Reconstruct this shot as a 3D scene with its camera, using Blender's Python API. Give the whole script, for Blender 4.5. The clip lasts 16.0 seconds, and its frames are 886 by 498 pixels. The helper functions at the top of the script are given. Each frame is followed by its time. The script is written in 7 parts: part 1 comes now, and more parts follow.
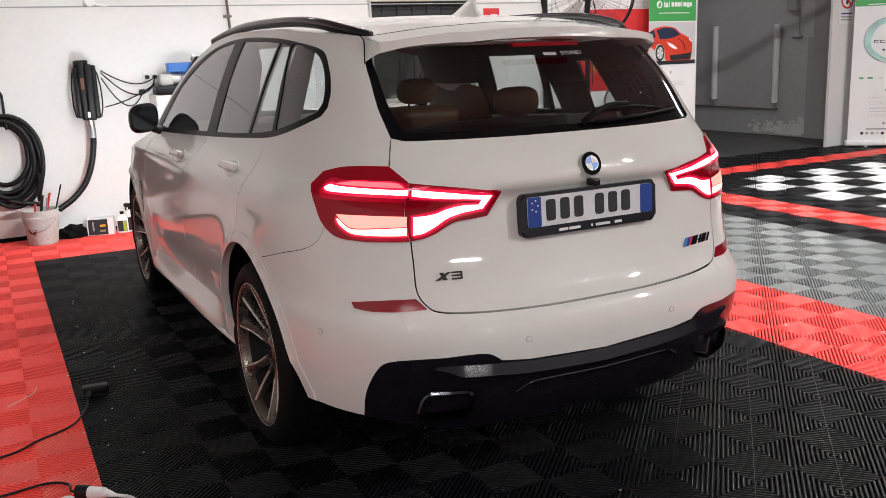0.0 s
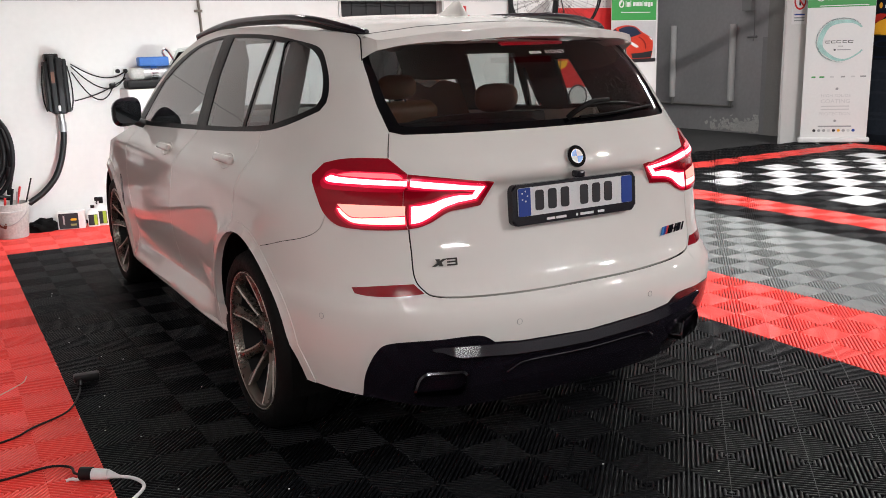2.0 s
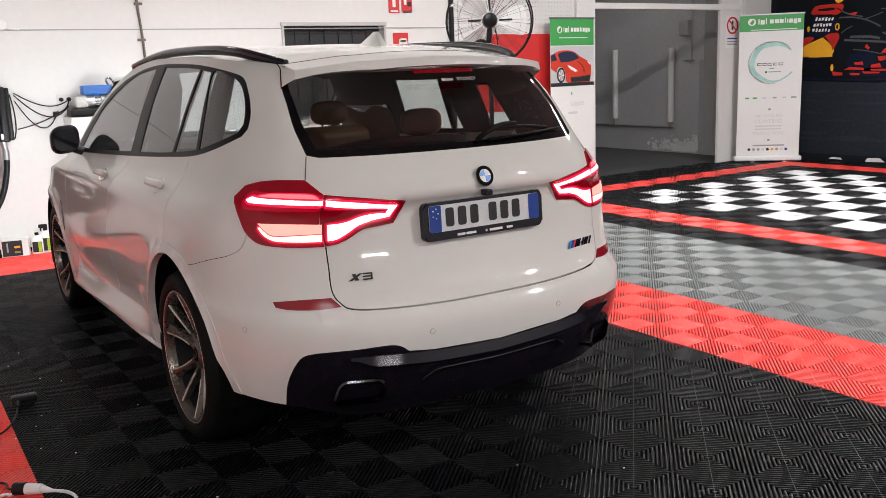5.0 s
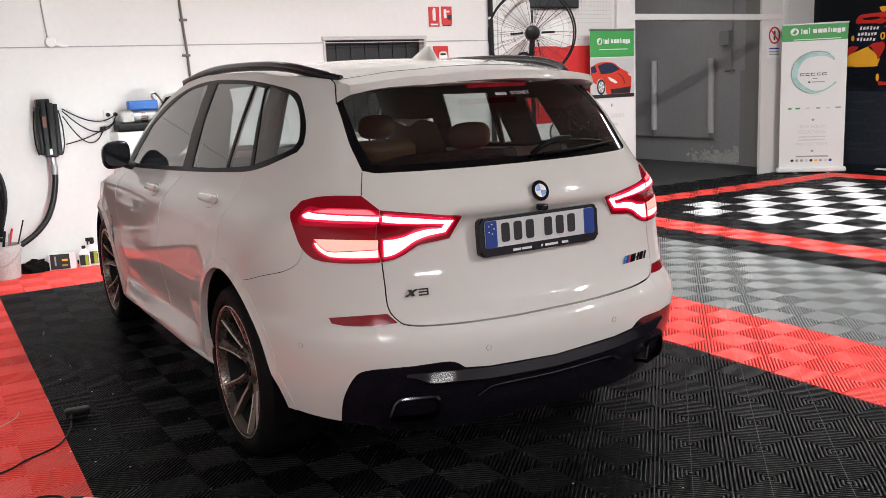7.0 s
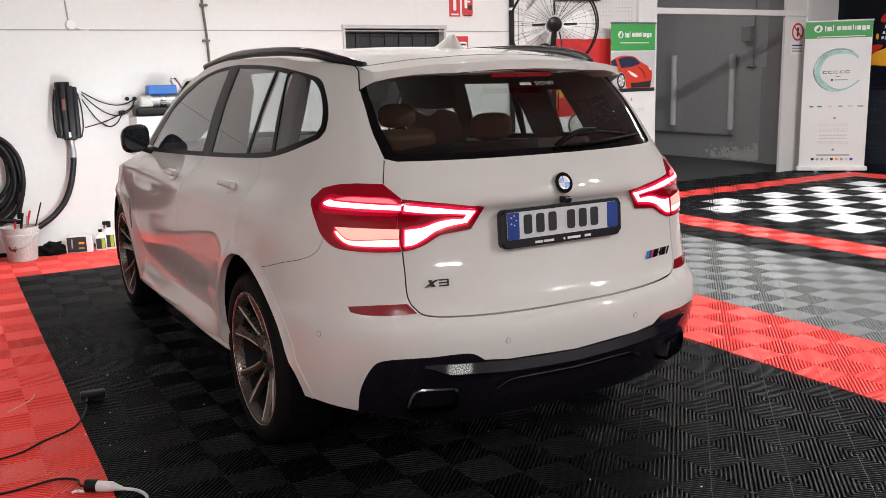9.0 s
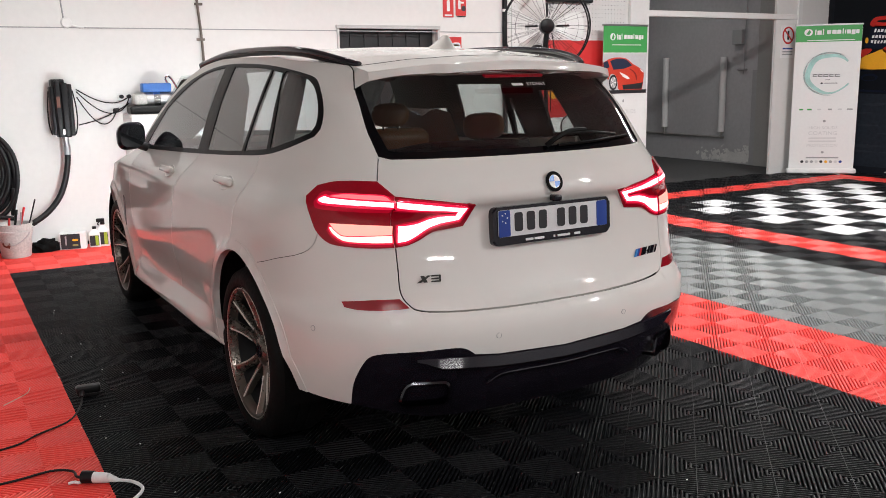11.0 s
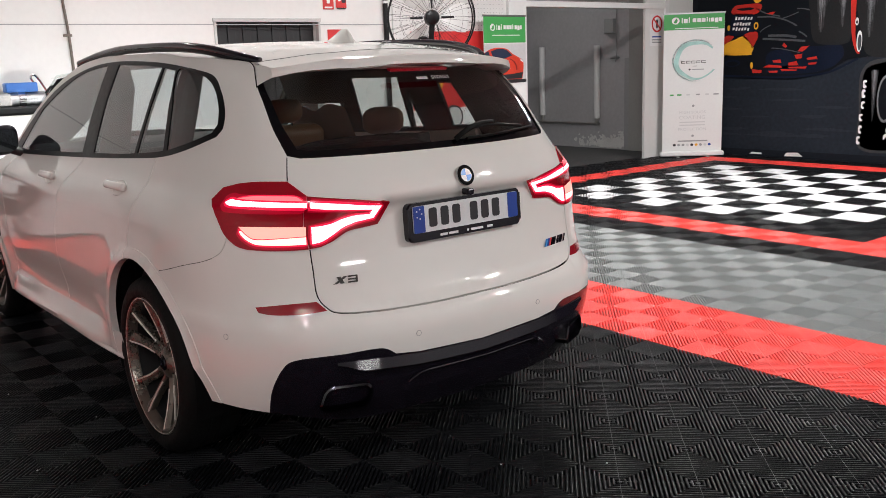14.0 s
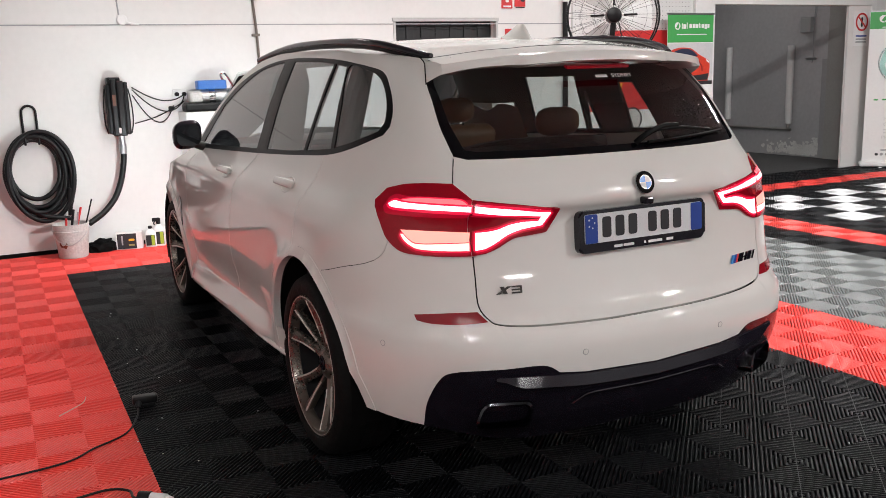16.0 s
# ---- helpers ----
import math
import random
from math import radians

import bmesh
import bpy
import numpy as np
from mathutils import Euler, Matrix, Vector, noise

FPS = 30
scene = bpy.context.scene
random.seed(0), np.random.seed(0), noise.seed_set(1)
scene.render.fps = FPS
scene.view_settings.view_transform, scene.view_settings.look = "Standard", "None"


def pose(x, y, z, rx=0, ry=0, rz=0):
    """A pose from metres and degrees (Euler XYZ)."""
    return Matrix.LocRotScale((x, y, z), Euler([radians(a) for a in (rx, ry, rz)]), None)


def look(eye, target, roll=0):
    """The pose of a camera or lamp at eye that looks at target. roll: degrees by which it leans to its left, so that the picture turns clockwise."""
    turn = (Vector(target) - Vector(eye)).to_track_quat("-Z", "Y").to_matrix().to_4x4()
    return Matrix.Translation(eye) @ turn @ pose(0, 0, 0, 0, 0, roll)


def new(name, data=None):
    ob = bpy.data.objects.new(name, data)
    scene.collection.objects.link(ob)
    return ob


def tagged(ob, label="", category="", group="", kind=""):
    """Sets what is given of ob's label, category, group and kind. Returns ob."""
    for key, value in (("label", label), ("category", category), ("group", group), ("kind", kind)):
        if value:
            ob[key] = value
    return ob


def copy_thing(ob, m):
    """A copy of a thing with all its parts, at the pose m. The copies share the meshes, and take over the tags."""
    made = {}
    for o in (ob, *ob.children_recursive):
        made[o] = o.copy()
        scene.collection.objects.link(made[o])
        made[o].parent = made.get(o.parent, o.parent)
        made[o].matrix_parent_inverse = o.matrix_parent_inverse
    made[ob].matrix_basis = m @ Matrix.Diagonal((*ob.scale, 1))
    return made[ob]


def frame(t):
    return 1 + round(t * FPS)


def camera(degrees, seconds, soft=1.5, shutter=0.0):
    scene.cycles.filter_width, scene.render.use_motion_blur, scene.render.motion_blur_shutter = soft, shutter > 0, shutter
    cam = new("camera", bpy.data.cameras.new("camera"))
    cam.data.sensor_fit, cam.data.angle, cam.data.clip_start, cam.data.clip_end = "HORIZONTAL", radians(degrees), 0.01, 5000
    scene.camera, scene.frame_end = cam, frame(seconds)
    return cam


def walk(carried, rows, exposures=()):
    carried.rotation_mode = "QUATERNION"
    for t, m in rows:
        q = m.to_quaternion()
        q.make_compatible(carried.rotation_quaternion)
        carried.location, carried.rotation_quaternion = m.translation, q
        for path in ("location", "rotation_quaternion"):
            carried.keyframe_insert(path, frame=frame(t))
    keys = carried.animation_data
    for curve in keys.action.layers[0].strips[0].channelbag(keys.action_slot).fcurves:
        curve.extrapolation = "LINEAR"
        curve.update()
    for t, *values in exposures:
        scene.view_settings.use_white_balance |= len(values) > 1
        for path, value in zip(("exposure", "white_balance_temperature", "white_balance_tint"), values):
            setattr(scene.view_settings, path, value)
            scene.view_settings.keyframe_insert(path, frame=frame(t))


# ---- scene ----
cam = camera(53.6, 16.0, soft=0.8)
PATH = [
    (0, (-1.755, -2.256, 1.488), (-0.867, -0.517, 1.057), -2.2),
    (0.5, (-1.756, -2.203, 1.481), (-0.89, -0.453, 1.048), -2.2),
    (1, (-1.777, -2.221, 1.489), (-0.932, -0.463, 1.049), -2.3),
    (1.5, (-1.85, -2.268, 1.498), (-0.992, -0.515, 1.059), -2.1),
    (2, (-1.942, -2.335, 1.499), (-0.969, -0.644, 1.056), -1.7),
    (2.5, (-1.985, -2.399, 1.5), (-0.954, -0.744, 1.054), -2.1),
    (3, (-1.975, -2.464, 1.514), (-0.93, -0.814, 1.085), -2.4),
    (3.5, (-1.924, -2.537, 1.513), (-0.864, -0.896, 1.083), -2.5),
    (3.7, (-1.9, -2.553, 1.502), (-0.829, -0.918, 1.078), -2.3),
    (5.8, (-1.932, -2.591, 1.517), (-0.904, -0.916, 1.146), -2.0),
    (6, (-1.945, -2.572, 1.52), (-0.929, -0.889, 1.154), -2.1),
    (6.5, (-1.966, -2.534, 1.522), (-0.96, -0.844, 1.159), -2.3),
    (7, (-1.964, -2.524, 1.52), (-0.967, -0.83, 1.155), -2.6),
    (7.5, (-1.961, -2.526, 1.522), (-0.972, -0.827, 1.153), -2.8),
    (8, (-1.953, -2.53, 1.519), (-0.972, -0.828, 1.146), -2.7),
    (8.5, (-1.958, -2.522, 1.518), (-0.987, -0.815, 1.142), -2.1),
    (9, (-1.973, -2.48, 1.511), (-1.003, -0.773, 1.128), -1.5),
    (9.5, (-1.999, -2.457, 1.506), (-1.014, -0.759, 1.122), -1.4),
    (12, (-2.012, -2.578, 1.512), (-1.031, -0.878, 1.129), -0.9),
    (12.5, (-2.052, -2.52, 1.513), (-1.074, -0.819, 1.125), -0.9),
    (13, (-2.079, -2.458, 1.513), (-1.096, -0.76, 1.124), -1.5),
    (13.5, (-2.082, -2.428, 1.508), (-1.037, -0.769, 1.112), -2.1),
    (14, (-2.08, -2.421, 1.522), (-0.873, -0.879, 1.114), -2.1),
    (14.5, (-2.078, -2.423, 1.529), (-0.863, -0.887, 1.123), -2.2),
    (15, (-2.106, -2.375, 1.52), (-1.045, -0.727, 1.123), -2.6),
    (15.5, (-2.084, -2.309, 1.512), (-1.167, -0.576, 1.117), -2.7),
    (16, (-1.962, -2.255, 1.506), (-1.077, -0.505, 1.114), -1.8),
]
walk(cam, [(t, look(eye, target, roll)) for t, eye, target, roll in PATH])
# world: a closed workshop at night, lit by unseen ceiling battens and the car's own lamps
night = bpy.data.worlds.new("night")
night.use_nodes = True
scene.world = night
night.node_tree.nodes["Background"].inputs["Color"].default_value = (0.02, 0.025, 0.035, 1)
night.node_tree.nodes["Background"].inputs["Strength"].default_value = 0.3

# unseen ceiling battens, added as room light: x, y, turn, watts
# cast shadows place the row near y 2.5; the others are fill
BATTENS = [(-3.0, -4.2, 0, 65), (-4.8, -2.2, 90, 40), (0.6, 2.5, 0, 150), (4.5, -3.9, -45, 340), (8.2, -2.4, 0, 65), (4.4, 2.6, 0, 140), (7.2, 2.6, 0, 150), (-0.8, 5.2, 0, 8), (3.4, 5.2, 0, 8),
           (-4.0, -5.6, 0, 40), (5.0, -5.8, 0, 70), (8.2, 9.0, 90, 11)]

HEADLIGHT_WATTS = 62
# unseen batten, placed for the highlights on tailgate and blade: x, z, watts
HIGHLIGHT_BATTEN = (0.2, 1.20, 11)

WALL_Y, MURAL_X, BACK_Y, LEFT_X, ROOM_H = 6.40, 10.05, -7.0, -6.0, 3.9
DOOR_X0, DOOR_X1, CORRIDOR_X, CORRIDOR_Y = 6.36, 8.88, 9.85, 13.0
TILE, TILE_X0, TILE_Y0 = 0.4, -1.55, 5.35


# ---- small helpers ----
def material(name, base, rough=0.5, metal=0.0, coat=0.0, emit=None, power=0.0, vary=0.06, scale=8.0, bump=0.0, bump_scale=60.0,
             alpha_glass=0.0, spread=0.0, spec=0.5, ior=1.5):
    """A surface with grain at two scales in colour, roughness and relief. spread: how much alike pieces differ."""
    m = bpy.data.materials.new(name)
    m.use_nodes = True
    nodes, links = m.node_tree.nodes, m.node_tree.links
    b = nodes["Principled BSDF"]
    b.inputs["Roughness"].default_value, b.inputs["Metallic"].default_value = rough, metal
    b.inputs["Coat Weight"].default_value, b.inputs["Coat Roughness"].default_value = coat, 0.03
    b.inputs["Coat IOR"].default_value = 1.58
    b.inputs["Specular IOR Level"].default_value = spec
    b.inputs["Base Color"].default_value = (*base, 1)
    if vary:
        co = nodes.new("ShaderNodeTexCoord")
        big, fine, mix, ramp = (nodes.new(k) for k in ("ShaderNodeTexNoise", "ShaderNodeTexNoise", "ShaderNodeMath", "ShaderNodeMapRange"))
        big.inputs["Scale"].default_value, fine.inputs["Scale"].default_value = scale * 0.2, scale * 6
        big.inputs["Detail"].default_value = 5
        for n in (big, fine):
            links.new(co.outputs["Object"], n.inputs["Vector"])
        mix.operation = "ADD"
        links.new(big.outputs["Fac"], mix.inputs[0]), links.new(fine.outputs["Fac"], mix.inputs[1])
        source = mix.outputs[0]
        if spread:
            info, scaled = nodes.new("ShaderNodeObjectInfo"), nodes.new("ShaderNodeMath")
            scaled.operation = "MULTIPLY_ADD"
            scaled.inputs[1].default_value = spread
            links.new(info.outputs["Random"], scaled.inputs[0]), links.new(source, scaled.inputs[2])
            source = scaled.outputs[0]
        ramp.inputs["From Min"].default_value, ramp.inputs["From Max"].default_value = 0.6, 1.4 + spread
        ramp.inputs["To Min"].default_value, ramp.inputs["To Max"].default_value = 1 - vary, 1 + vary
        links.new(source, ramp.inputs["Value"])
        tint = nodes.new("ShaderNodeVectorMath")
        tint.operation = "SCALE"
        tint.inputs[0].default_value = base
        links.new(ramp.outputs["Result"], tint.inputs["Scale"]), links.new(tint.outputs["Vector"], b.inputs["Base Color"])
        rr = nodes.new("ShaderNodeMapRange")
        rr.inputs["From Min"].default_value, rr.inputs["From Max"].default_value = 0.6, 1.4
        rr.inputs["To Min"].default_value, rr.inputs["To Max"].default_value = max(rough * 0.8, 0.02), min(rough * 1.2 + 0.01, 1)
        links.new(mix.outputs[0], rr.inputs["Value"]), links.new(rr.outputs["Result"], b.inputs["Roughness"])
        if bump:
            grain, relief = nodes.new("ShaderNodeTexNoise"), nodes.new("ShaderNodeBump")
            grain.inputs["Scale"].default_value, grain.inputs["Detail"].default_value = bump_scale, 6
            relief.inputs["Strength"].default_value, relief.inputs["Distance"].default_value = bump, 0.01
            links.new(co.outputs["Object"], grain.inputs["Vector"]), links.new(grain.outputs["Fac"], relief.inputs["Height"])
            links.new(relief.outputs["Normal"], b.inputs["Normal"])
    if emit:
        b.inputs["Emission Color"].default_value, b.inputs["Emission Strength"].default_value = (*emit, 1), power
    if alpha_glass:
        clear, blend, facing = nodes.new("ShaderNodeBsdfTransparent"), nodes.new("ShaderNodeMixShader"), nodes.new("ShaderNodeLayerWeight")
        steep, share = nodes.new("ShaderNodeMath"), nodes.new("ShaderNodeMath")
        gloss = nodes.new("ShaderNodeBsdfGlossy")
        gloss.inputs["Roughness"].default_value = rough
        clear.inputs["Color"].default_value = (*[c * alpha_glass for c in base], 1)
        f0 = ((ior - 1) / (ior + 1)) ** 2 * 1.6
        steep.operation, share.operation = "POWER", "MULTIPLY_ADD"
        steep.inputs[1].default_value, share.inputs[1].default_value, share.inputs[2].default_value = 3.3, 1 - f0, f0
        links.new(facing.outputs["Facing"], steep.inputs[0]), links.new(steep.outputs[0], share.inputs[0])
        links.new(share.outputs[0], blend.inputs[0]), links.new(clear.outputs[0], blend.inputs[1]), links.new(gloss.outputs[0], blend.inputs[2])
        links.new(blend.outputs[0], nodes["Material Output"].inputs["Surface"])
    return m


def mesh_of(name, bm, mat, smooth=False):
    bmesh.ops.recalc_face_normals(bm, faces=bm.faces)
    me = bpy.data.meshes.new(name)
    bm.to_mesh(me)
    bm.free()
    me.materials.append(mat)
    if smooth:
        me.polygons.foreach_set("use_smooth", [True] * len(me.polygons))
        me.set_sharp_from_angle(angle=radians(40))
    return me


def part(name, bm, mat, parent=None, label="", smooth=False):
    """One mesh object, under its thing or part."""
    ob = new(name, bm if isinstance(bm, bpy.types.Mesh) else mesh_of(name, bm, mat, smooth))
    ob.parent = parent
    return tagged(ob, label)


def thing(name, label, category, m=None, group="", kind=""):
    ob = new(name)
    ob.empty_display_size = 0.1
    if m is not None:
        ob.matrix_basis = m
    return tagged(ob, label, category, group, kind)


def box(x0, x1, y0, y1, z0, z1, bevel=0.0, bm=None, m=None, segs=2):
    bm = bm or bmesh.new()
    made = bmesh.ops.create_cube(bm, size=1, matrix=Matrix.LocRotScale(((x0 + x1) / 2, (y0 + y1) / 2, (z0 + z1) / 2), None, (x1 - x0, y1 - y0, z1 - z0)))
    vs = made["verts"]
    if bevel:
        es = list({e for v in vs for e in v.link_edges})
        got = bmesh.ops.bevel(bm, geom=es, offset=bevel, segments=segs, affect="EDGES", profile=0.5)
        vs = list({v for v in got["verts"]} | {v for v in vs if v.is_valid})
    if m is not None:
        bmesh.ops.transform(bm, matrix=m, verts=vs)
    return bm


def rod(p, q, r, bm=None, sides=10, r2=None):
    bm = bm or bmesh.new()
    p, q = Vector(p), Vector(q)
    turn = (q - p).to_track_quat("Z", "Y").to_matrix().to_4x4()
    bmesh.ops.create_cone(bm, cap_ends=True, segments=sides, radius1=r, radius2=r if r2 is None else r2, depth=(q - p).length,
                          matrix=Matrix.Translation((p + q) / 2) @ turn)
    return bm


def tube(points, r, bm=None, sides=8, smooth_steps=6, closed=False):
    """A round cord along a smooth curve through a few points."""
    bm = bm or bmesh.new()
    pts = [Vector(p) for p in points]
    n = len(pts)
    path = []
    for i in range(n if closed else n - 1):
        p0, p1, p2, p3 = (pts[(i + k) % n] if closed else pts[min(max(i + k, 0), n - 1)] for k in (-1, 0, 1, 2))
        for s in range(smooth_steps):
            t = s / smooth_steps
            path.append(0.5 * ((2 * p1) + (p2 - p0) * t + (2 * p0 - 5 * p1 + 4 * p2 - p3) * t * t + (3 * p1 - p0 - 3 * p2 + p3) * t**3))
    if not closed:
        path.append(pts[-1])
    rings, side, total = [], None, len(path)
    for i, p in enumerate(path):
        a = path[(i - 1) % total] if closed else path[max(i - 1, 0)]
        b = path[(i + 1) % total] if closed else path[min(i + 1, total - 1)]
        d = (b - a).normalized()
        if side is None:
            side = d.orthogonal().normalized()
        side = (side - d * side.dot(d)).normalized()
        up = d.cross(side)
        rings.append([bm.verts.new(p + r * (math.cos(2 * math.pi * k / sides) * side + math.sin(2 * math.pi * k / sides) * up)) for k in range(sides)])
    for i in range(len(rings) if closed else len(rings) - 1):
        r0, r1 = rings[i], rings[(i + 1) % len(rings)]
        for k in range(sides):
            bm.faces.new((r0[k], r0[(k + 1) % sides], r1[(k + 1) % sides], r1[k]))
    if not closed:
        bm.faces.new(rings[0]), bm.faces.new(rings[-1])
    return bm


def lathe(profile, segs=48, bm=None, m=None, close=False):
    """Turns (radius, height) pairs about z."""
    bm = bm or bmesh.new()
    rings = []
    for r, h in profile:
        rings.append([bm.verts.new((r * math.cos(2 * math.pi * k / segs), r * math.sin(2 * math.pi * k / segs), h)) for k in range(segs)])
    pairs = list(zip(rings, rings[1:])) + ([(rings[-1], rings[0])] if close else [])
    for r0, r1 in pairs:
        for k in range(segs):
            bm.faces.new((r0[k], r0[(k + 1) % segs], r1[(k + 1) % segs], r1[k]))
    if not close:
        for ring, (r, h) in ((rings[0], profile[0]), (rings[-1], profile[-1])):
            if r > 1e-4:
                bm.faces.new(ring)
    if m is not None:
        bmesh.ops.transform(bm, matrix=m, verts=[v for ring in rings for v in ring])
    return bm


def slab(outline, depth, bm=None, m=None):
    """A flat plate: an outline of (u, v) pairs in the xz plane, its front at y 0, its back at y depth."""
    bm = bm or bmesh.new()
    a = [bm.verts.new((u, 0, v)) for u, v in outline]
    b = [bm.verts.new((u, depth, v)) for u, v in outline]
    bm.faces.new(a), bm.faces.new(b[::-1])
    for i in range(len(a)):
        j = (i + 1) % len(a)
        bm.faces.new((a[i], b[i], b[j], a[j]))
    if m is not None:
        bmesh.ops.transform(bm, matrix=m, verts=a + b)
    return bm


def round_rect(w, h, r, n=5, x=0.0, y=0.0):
    pts = []
    for cx, cy, a0 in ((w / 2 - r, h / 2 - r, 0), (-w / 2 + r, h / 2 - r, 90), (-w / 2 + r, -h / 2 + r, 180), (w / 2 - r, -h / 2 + r, 270)):
        for k in range(n + 1):
            a = radians(a0 + 90 * k / n)
            pts.append((x + cx + r * math.cos(a), y + cy + r * math.sin(a)))
    return pts


def disc(r, n=32, x=0.0, y=0.0, a0=0, a1=360):
    return [(x + r * math.cos(radians(a0 + (a1 - a0) * k / n)), y + r * math.sin(radians(a0 + (a1 - a0) * k / n))) for k in range(n + (a1 - a0 < 360))]


def words(text, size, mat, m, parent, name="lettering"):
    """Flat letters of the built-in font in the xz plane."""
    cu = bpy.data.curves.new(name, "FONT")
    cu.body, cu.size, cu.align_x, cu.align_y, cu.extrude = text, size, "CENTER", "CENTER", 0.0008
    tmp = bpy.data.objects.new(name, cu)
    me = bpy.data.meshes.new_from_object(tmp)
    bpy.data.objects.remove(tmp)
    me.transform(m @ pose(0, 0, 0, 90))
    me.materials.clear()
    me.materials.append(mat)
    ob = new(name, me)
    ob.parent = parent
    return ob
# ---- materials ----
WHITE_WALL = material("white_wall_paint", (0.74, 0.735, 0.72), 0.6, vary=0.03, scale=3, bump=0.05, bump_scale=30)
GREY_DOOR = material("grey_paint", (0.36, 0.36, 0.37), 0.5, vary=0.10, scale=3, bump=0.1, bump_scale=30)
PASSAGE_GREY = material("pale_grey_passage_paint", (0.47, 0.47, 0.48), 0.55, vary=0.10, scale=3, bump=0.1, bump_scale=30)
PLASTER = material("raw_plaster", (0.76, 0.76, 0.74), 0.9, vary=0.2, scale=14, bump=0.6, bump_scale=40)
TRIM_WHITE = material("white_gloss_trim", (0.78, 0.78, 0.77), 0.35, vary=0.04, scale=5)
CEILING_PAINT = material("ceiling_paint", (0.42, 0.42, 0.42), 0.8, vary=0.06, scale=2)
CONCRETE = material("concrete_slab", (0.06, 0.06, 0.06), 0.85, vary=0.2, scale=4, bump=0.3)
BLACK_TILE = material("black_tile_plastic", (0.0058, 0.0062, 0.0076), 0.40, spec=0.15, vary=0.25, scale=6, spread=0.3, bump=0.05, bump_scale=90)
RED_TILE = material("red_tile_plastic", (0.86, 0.062, 0.050), 0.38, spec=0.6, vary=0.12, scale=6, spread=0.3, bump=0.05, bump_scale=90)
GREY_TILE = material("grey_tile_plastic", (0.19, 0.205, 0.205), 0.34, spec=0.6, vary=0.12, scale=6, spread=0.3, bump=0.05, bump_scale=90)
WHITE_TILE = material("white_tile_plastic", (0.74, 0.75, 0.76), 0.40, vary=0.08, scale=6, spread=0.3, bump=0.05, bump_scale=90)
MURAL_PAINT = material("mural_dark_paint", (0.010, 0.012, 0.017), 0.55, spec=0.12, vary=0.25, scale=3, bump=0.08)
CAR_PAINT = material("alpine_white_paint", (0.80, 0.788, 0.752), 0.9, spec=0.0, coat=1.0, vary=0.012, scale=2)
CAR_BLACK = material("gloss_black_plastic", (0.010, 0.008, 0.013), 0.11, vary=0.1, scale=6)
WINDOW_TRIM = material("black_window_trim", (0.005, 0.005, 0.006), 0.36, spec=0.14, vary=0.15, scale=8)
BORDER_BLACK = material("black_glass_border", (0.003, 0.003, 0.004), 0.06, spec=0.22, vary=0.1, scale=6)
WIPER_BLACK = material("matt_wiper_black", (0.003, 0.003, 0.003), 0.6, spec=0.12, vary=0.15, scale=8)
SATIN_BLACK = material("satin_black_plastic", (0.014, 0.014, 0.015), 0.38, vary=0.15, scale=8)
SEAM_DARK = material("seam_shadow_rubber", (0.004, 0.004, 0.004), 0.8, spec=0.1, vary=0.1)
RUBBER = material("tyre_rubber", (0.005, 0.005, 0.005), 0.68, spec=0.16, vary=0.2, scale=10, bump=0.15, bump_scale=120)
ALLOY = material("bronze_grey_alloy", (0.17, 0.146, 0.125), 0.28, metal=0.75, vary=0.08, scale=10)
RIM_EDGE = material("machined_rim_edge", (0.72, 0.67, 0.62), 0.3, metal=0.4, vary=0.05)
CHROME = material("chrome", (0.75, 0.76, 0.78), 0.10, metal=1.0, vary=0.03)
STEEL = material("brushed_steel", (0.45, 0.45, 0.46), 0.35, metal=1.0, vary=0.1, scale=20)
SIDE_GLASS = material("side_glass", (0.80, 0.87, 0.88), 0.01, alpha_glass=0.95, vary=0, ior=1.45)
REAR_GLASS = material("tinted_rear_glass", (0.72, 0.76, 0.73), 0.02, alpha_glass=0.9, vary=0)
FRONT_GLASS = material("windscreen_glass", (0.80, 0.86, 0.85), 0.02, alpha_glass=0.9, vary=0)
LAMP_RED = material("red_lamp_lens", (0.22, 0.002, 0.008), 0.10, coat=0.25, spec=0.3, vary=0.15, scale=20, emit=(1.0, 0.003, 0.035), power=0.07)
LAMP_DARK = material("dark_red_lamp_lens", (0.14, 0.002, 0.006), 0.10, coat=0.25, spec=0.3, vary=0.15, scale=20, emit=(1.0, 0.003, 0.035), power=0.08)
LAMP_HALO = material("red_lamp_glow_edge", (0.4, 0.01, 0.03), 0.15, vary=0, emit=(1.0, 0.012, 0.07), power=0.75)
LAMP_PINK = material("pale_lamp_panel", (0.5, 0.1, 0.1), 0.2, vary=0, emit=(1.0, 0.36, 0.29), power=1.45)
LAMP_SOFT = material("soft_red_lamp_glow", (0.3, 0.004, 0.015), 0.12, spec=0.3, vary=0.15, scale=30, emit=(1.0, 0.006, 0.05), power=0.24)
LAMP_DEEP = material("deep_red_lamp_panel", (0.4, 0.01, 0.03), 0.2, vary=0.25, scale=40, emit=(1.0, 0.22, 0.24), power=1.1)
LAMP_GLOW = material("lit_lamp_bar", (0.8, 0.2, 0.2), 0.2, vary=0, emit=(1.0, 0.42, 0.48), power=3.2)
LAMP_AMBER = material("lit_lower_bar", (0.8, 0.3, 0.2), 0.2, vary=0, emit=(1.0, 0.45, 0.40), power=2.2)
REFLECTOR = material("red_reflector", (0.28, 0.006, 0.014), 0.2, spec=0.3, coat=0.2, vary=0.08, scale=60)
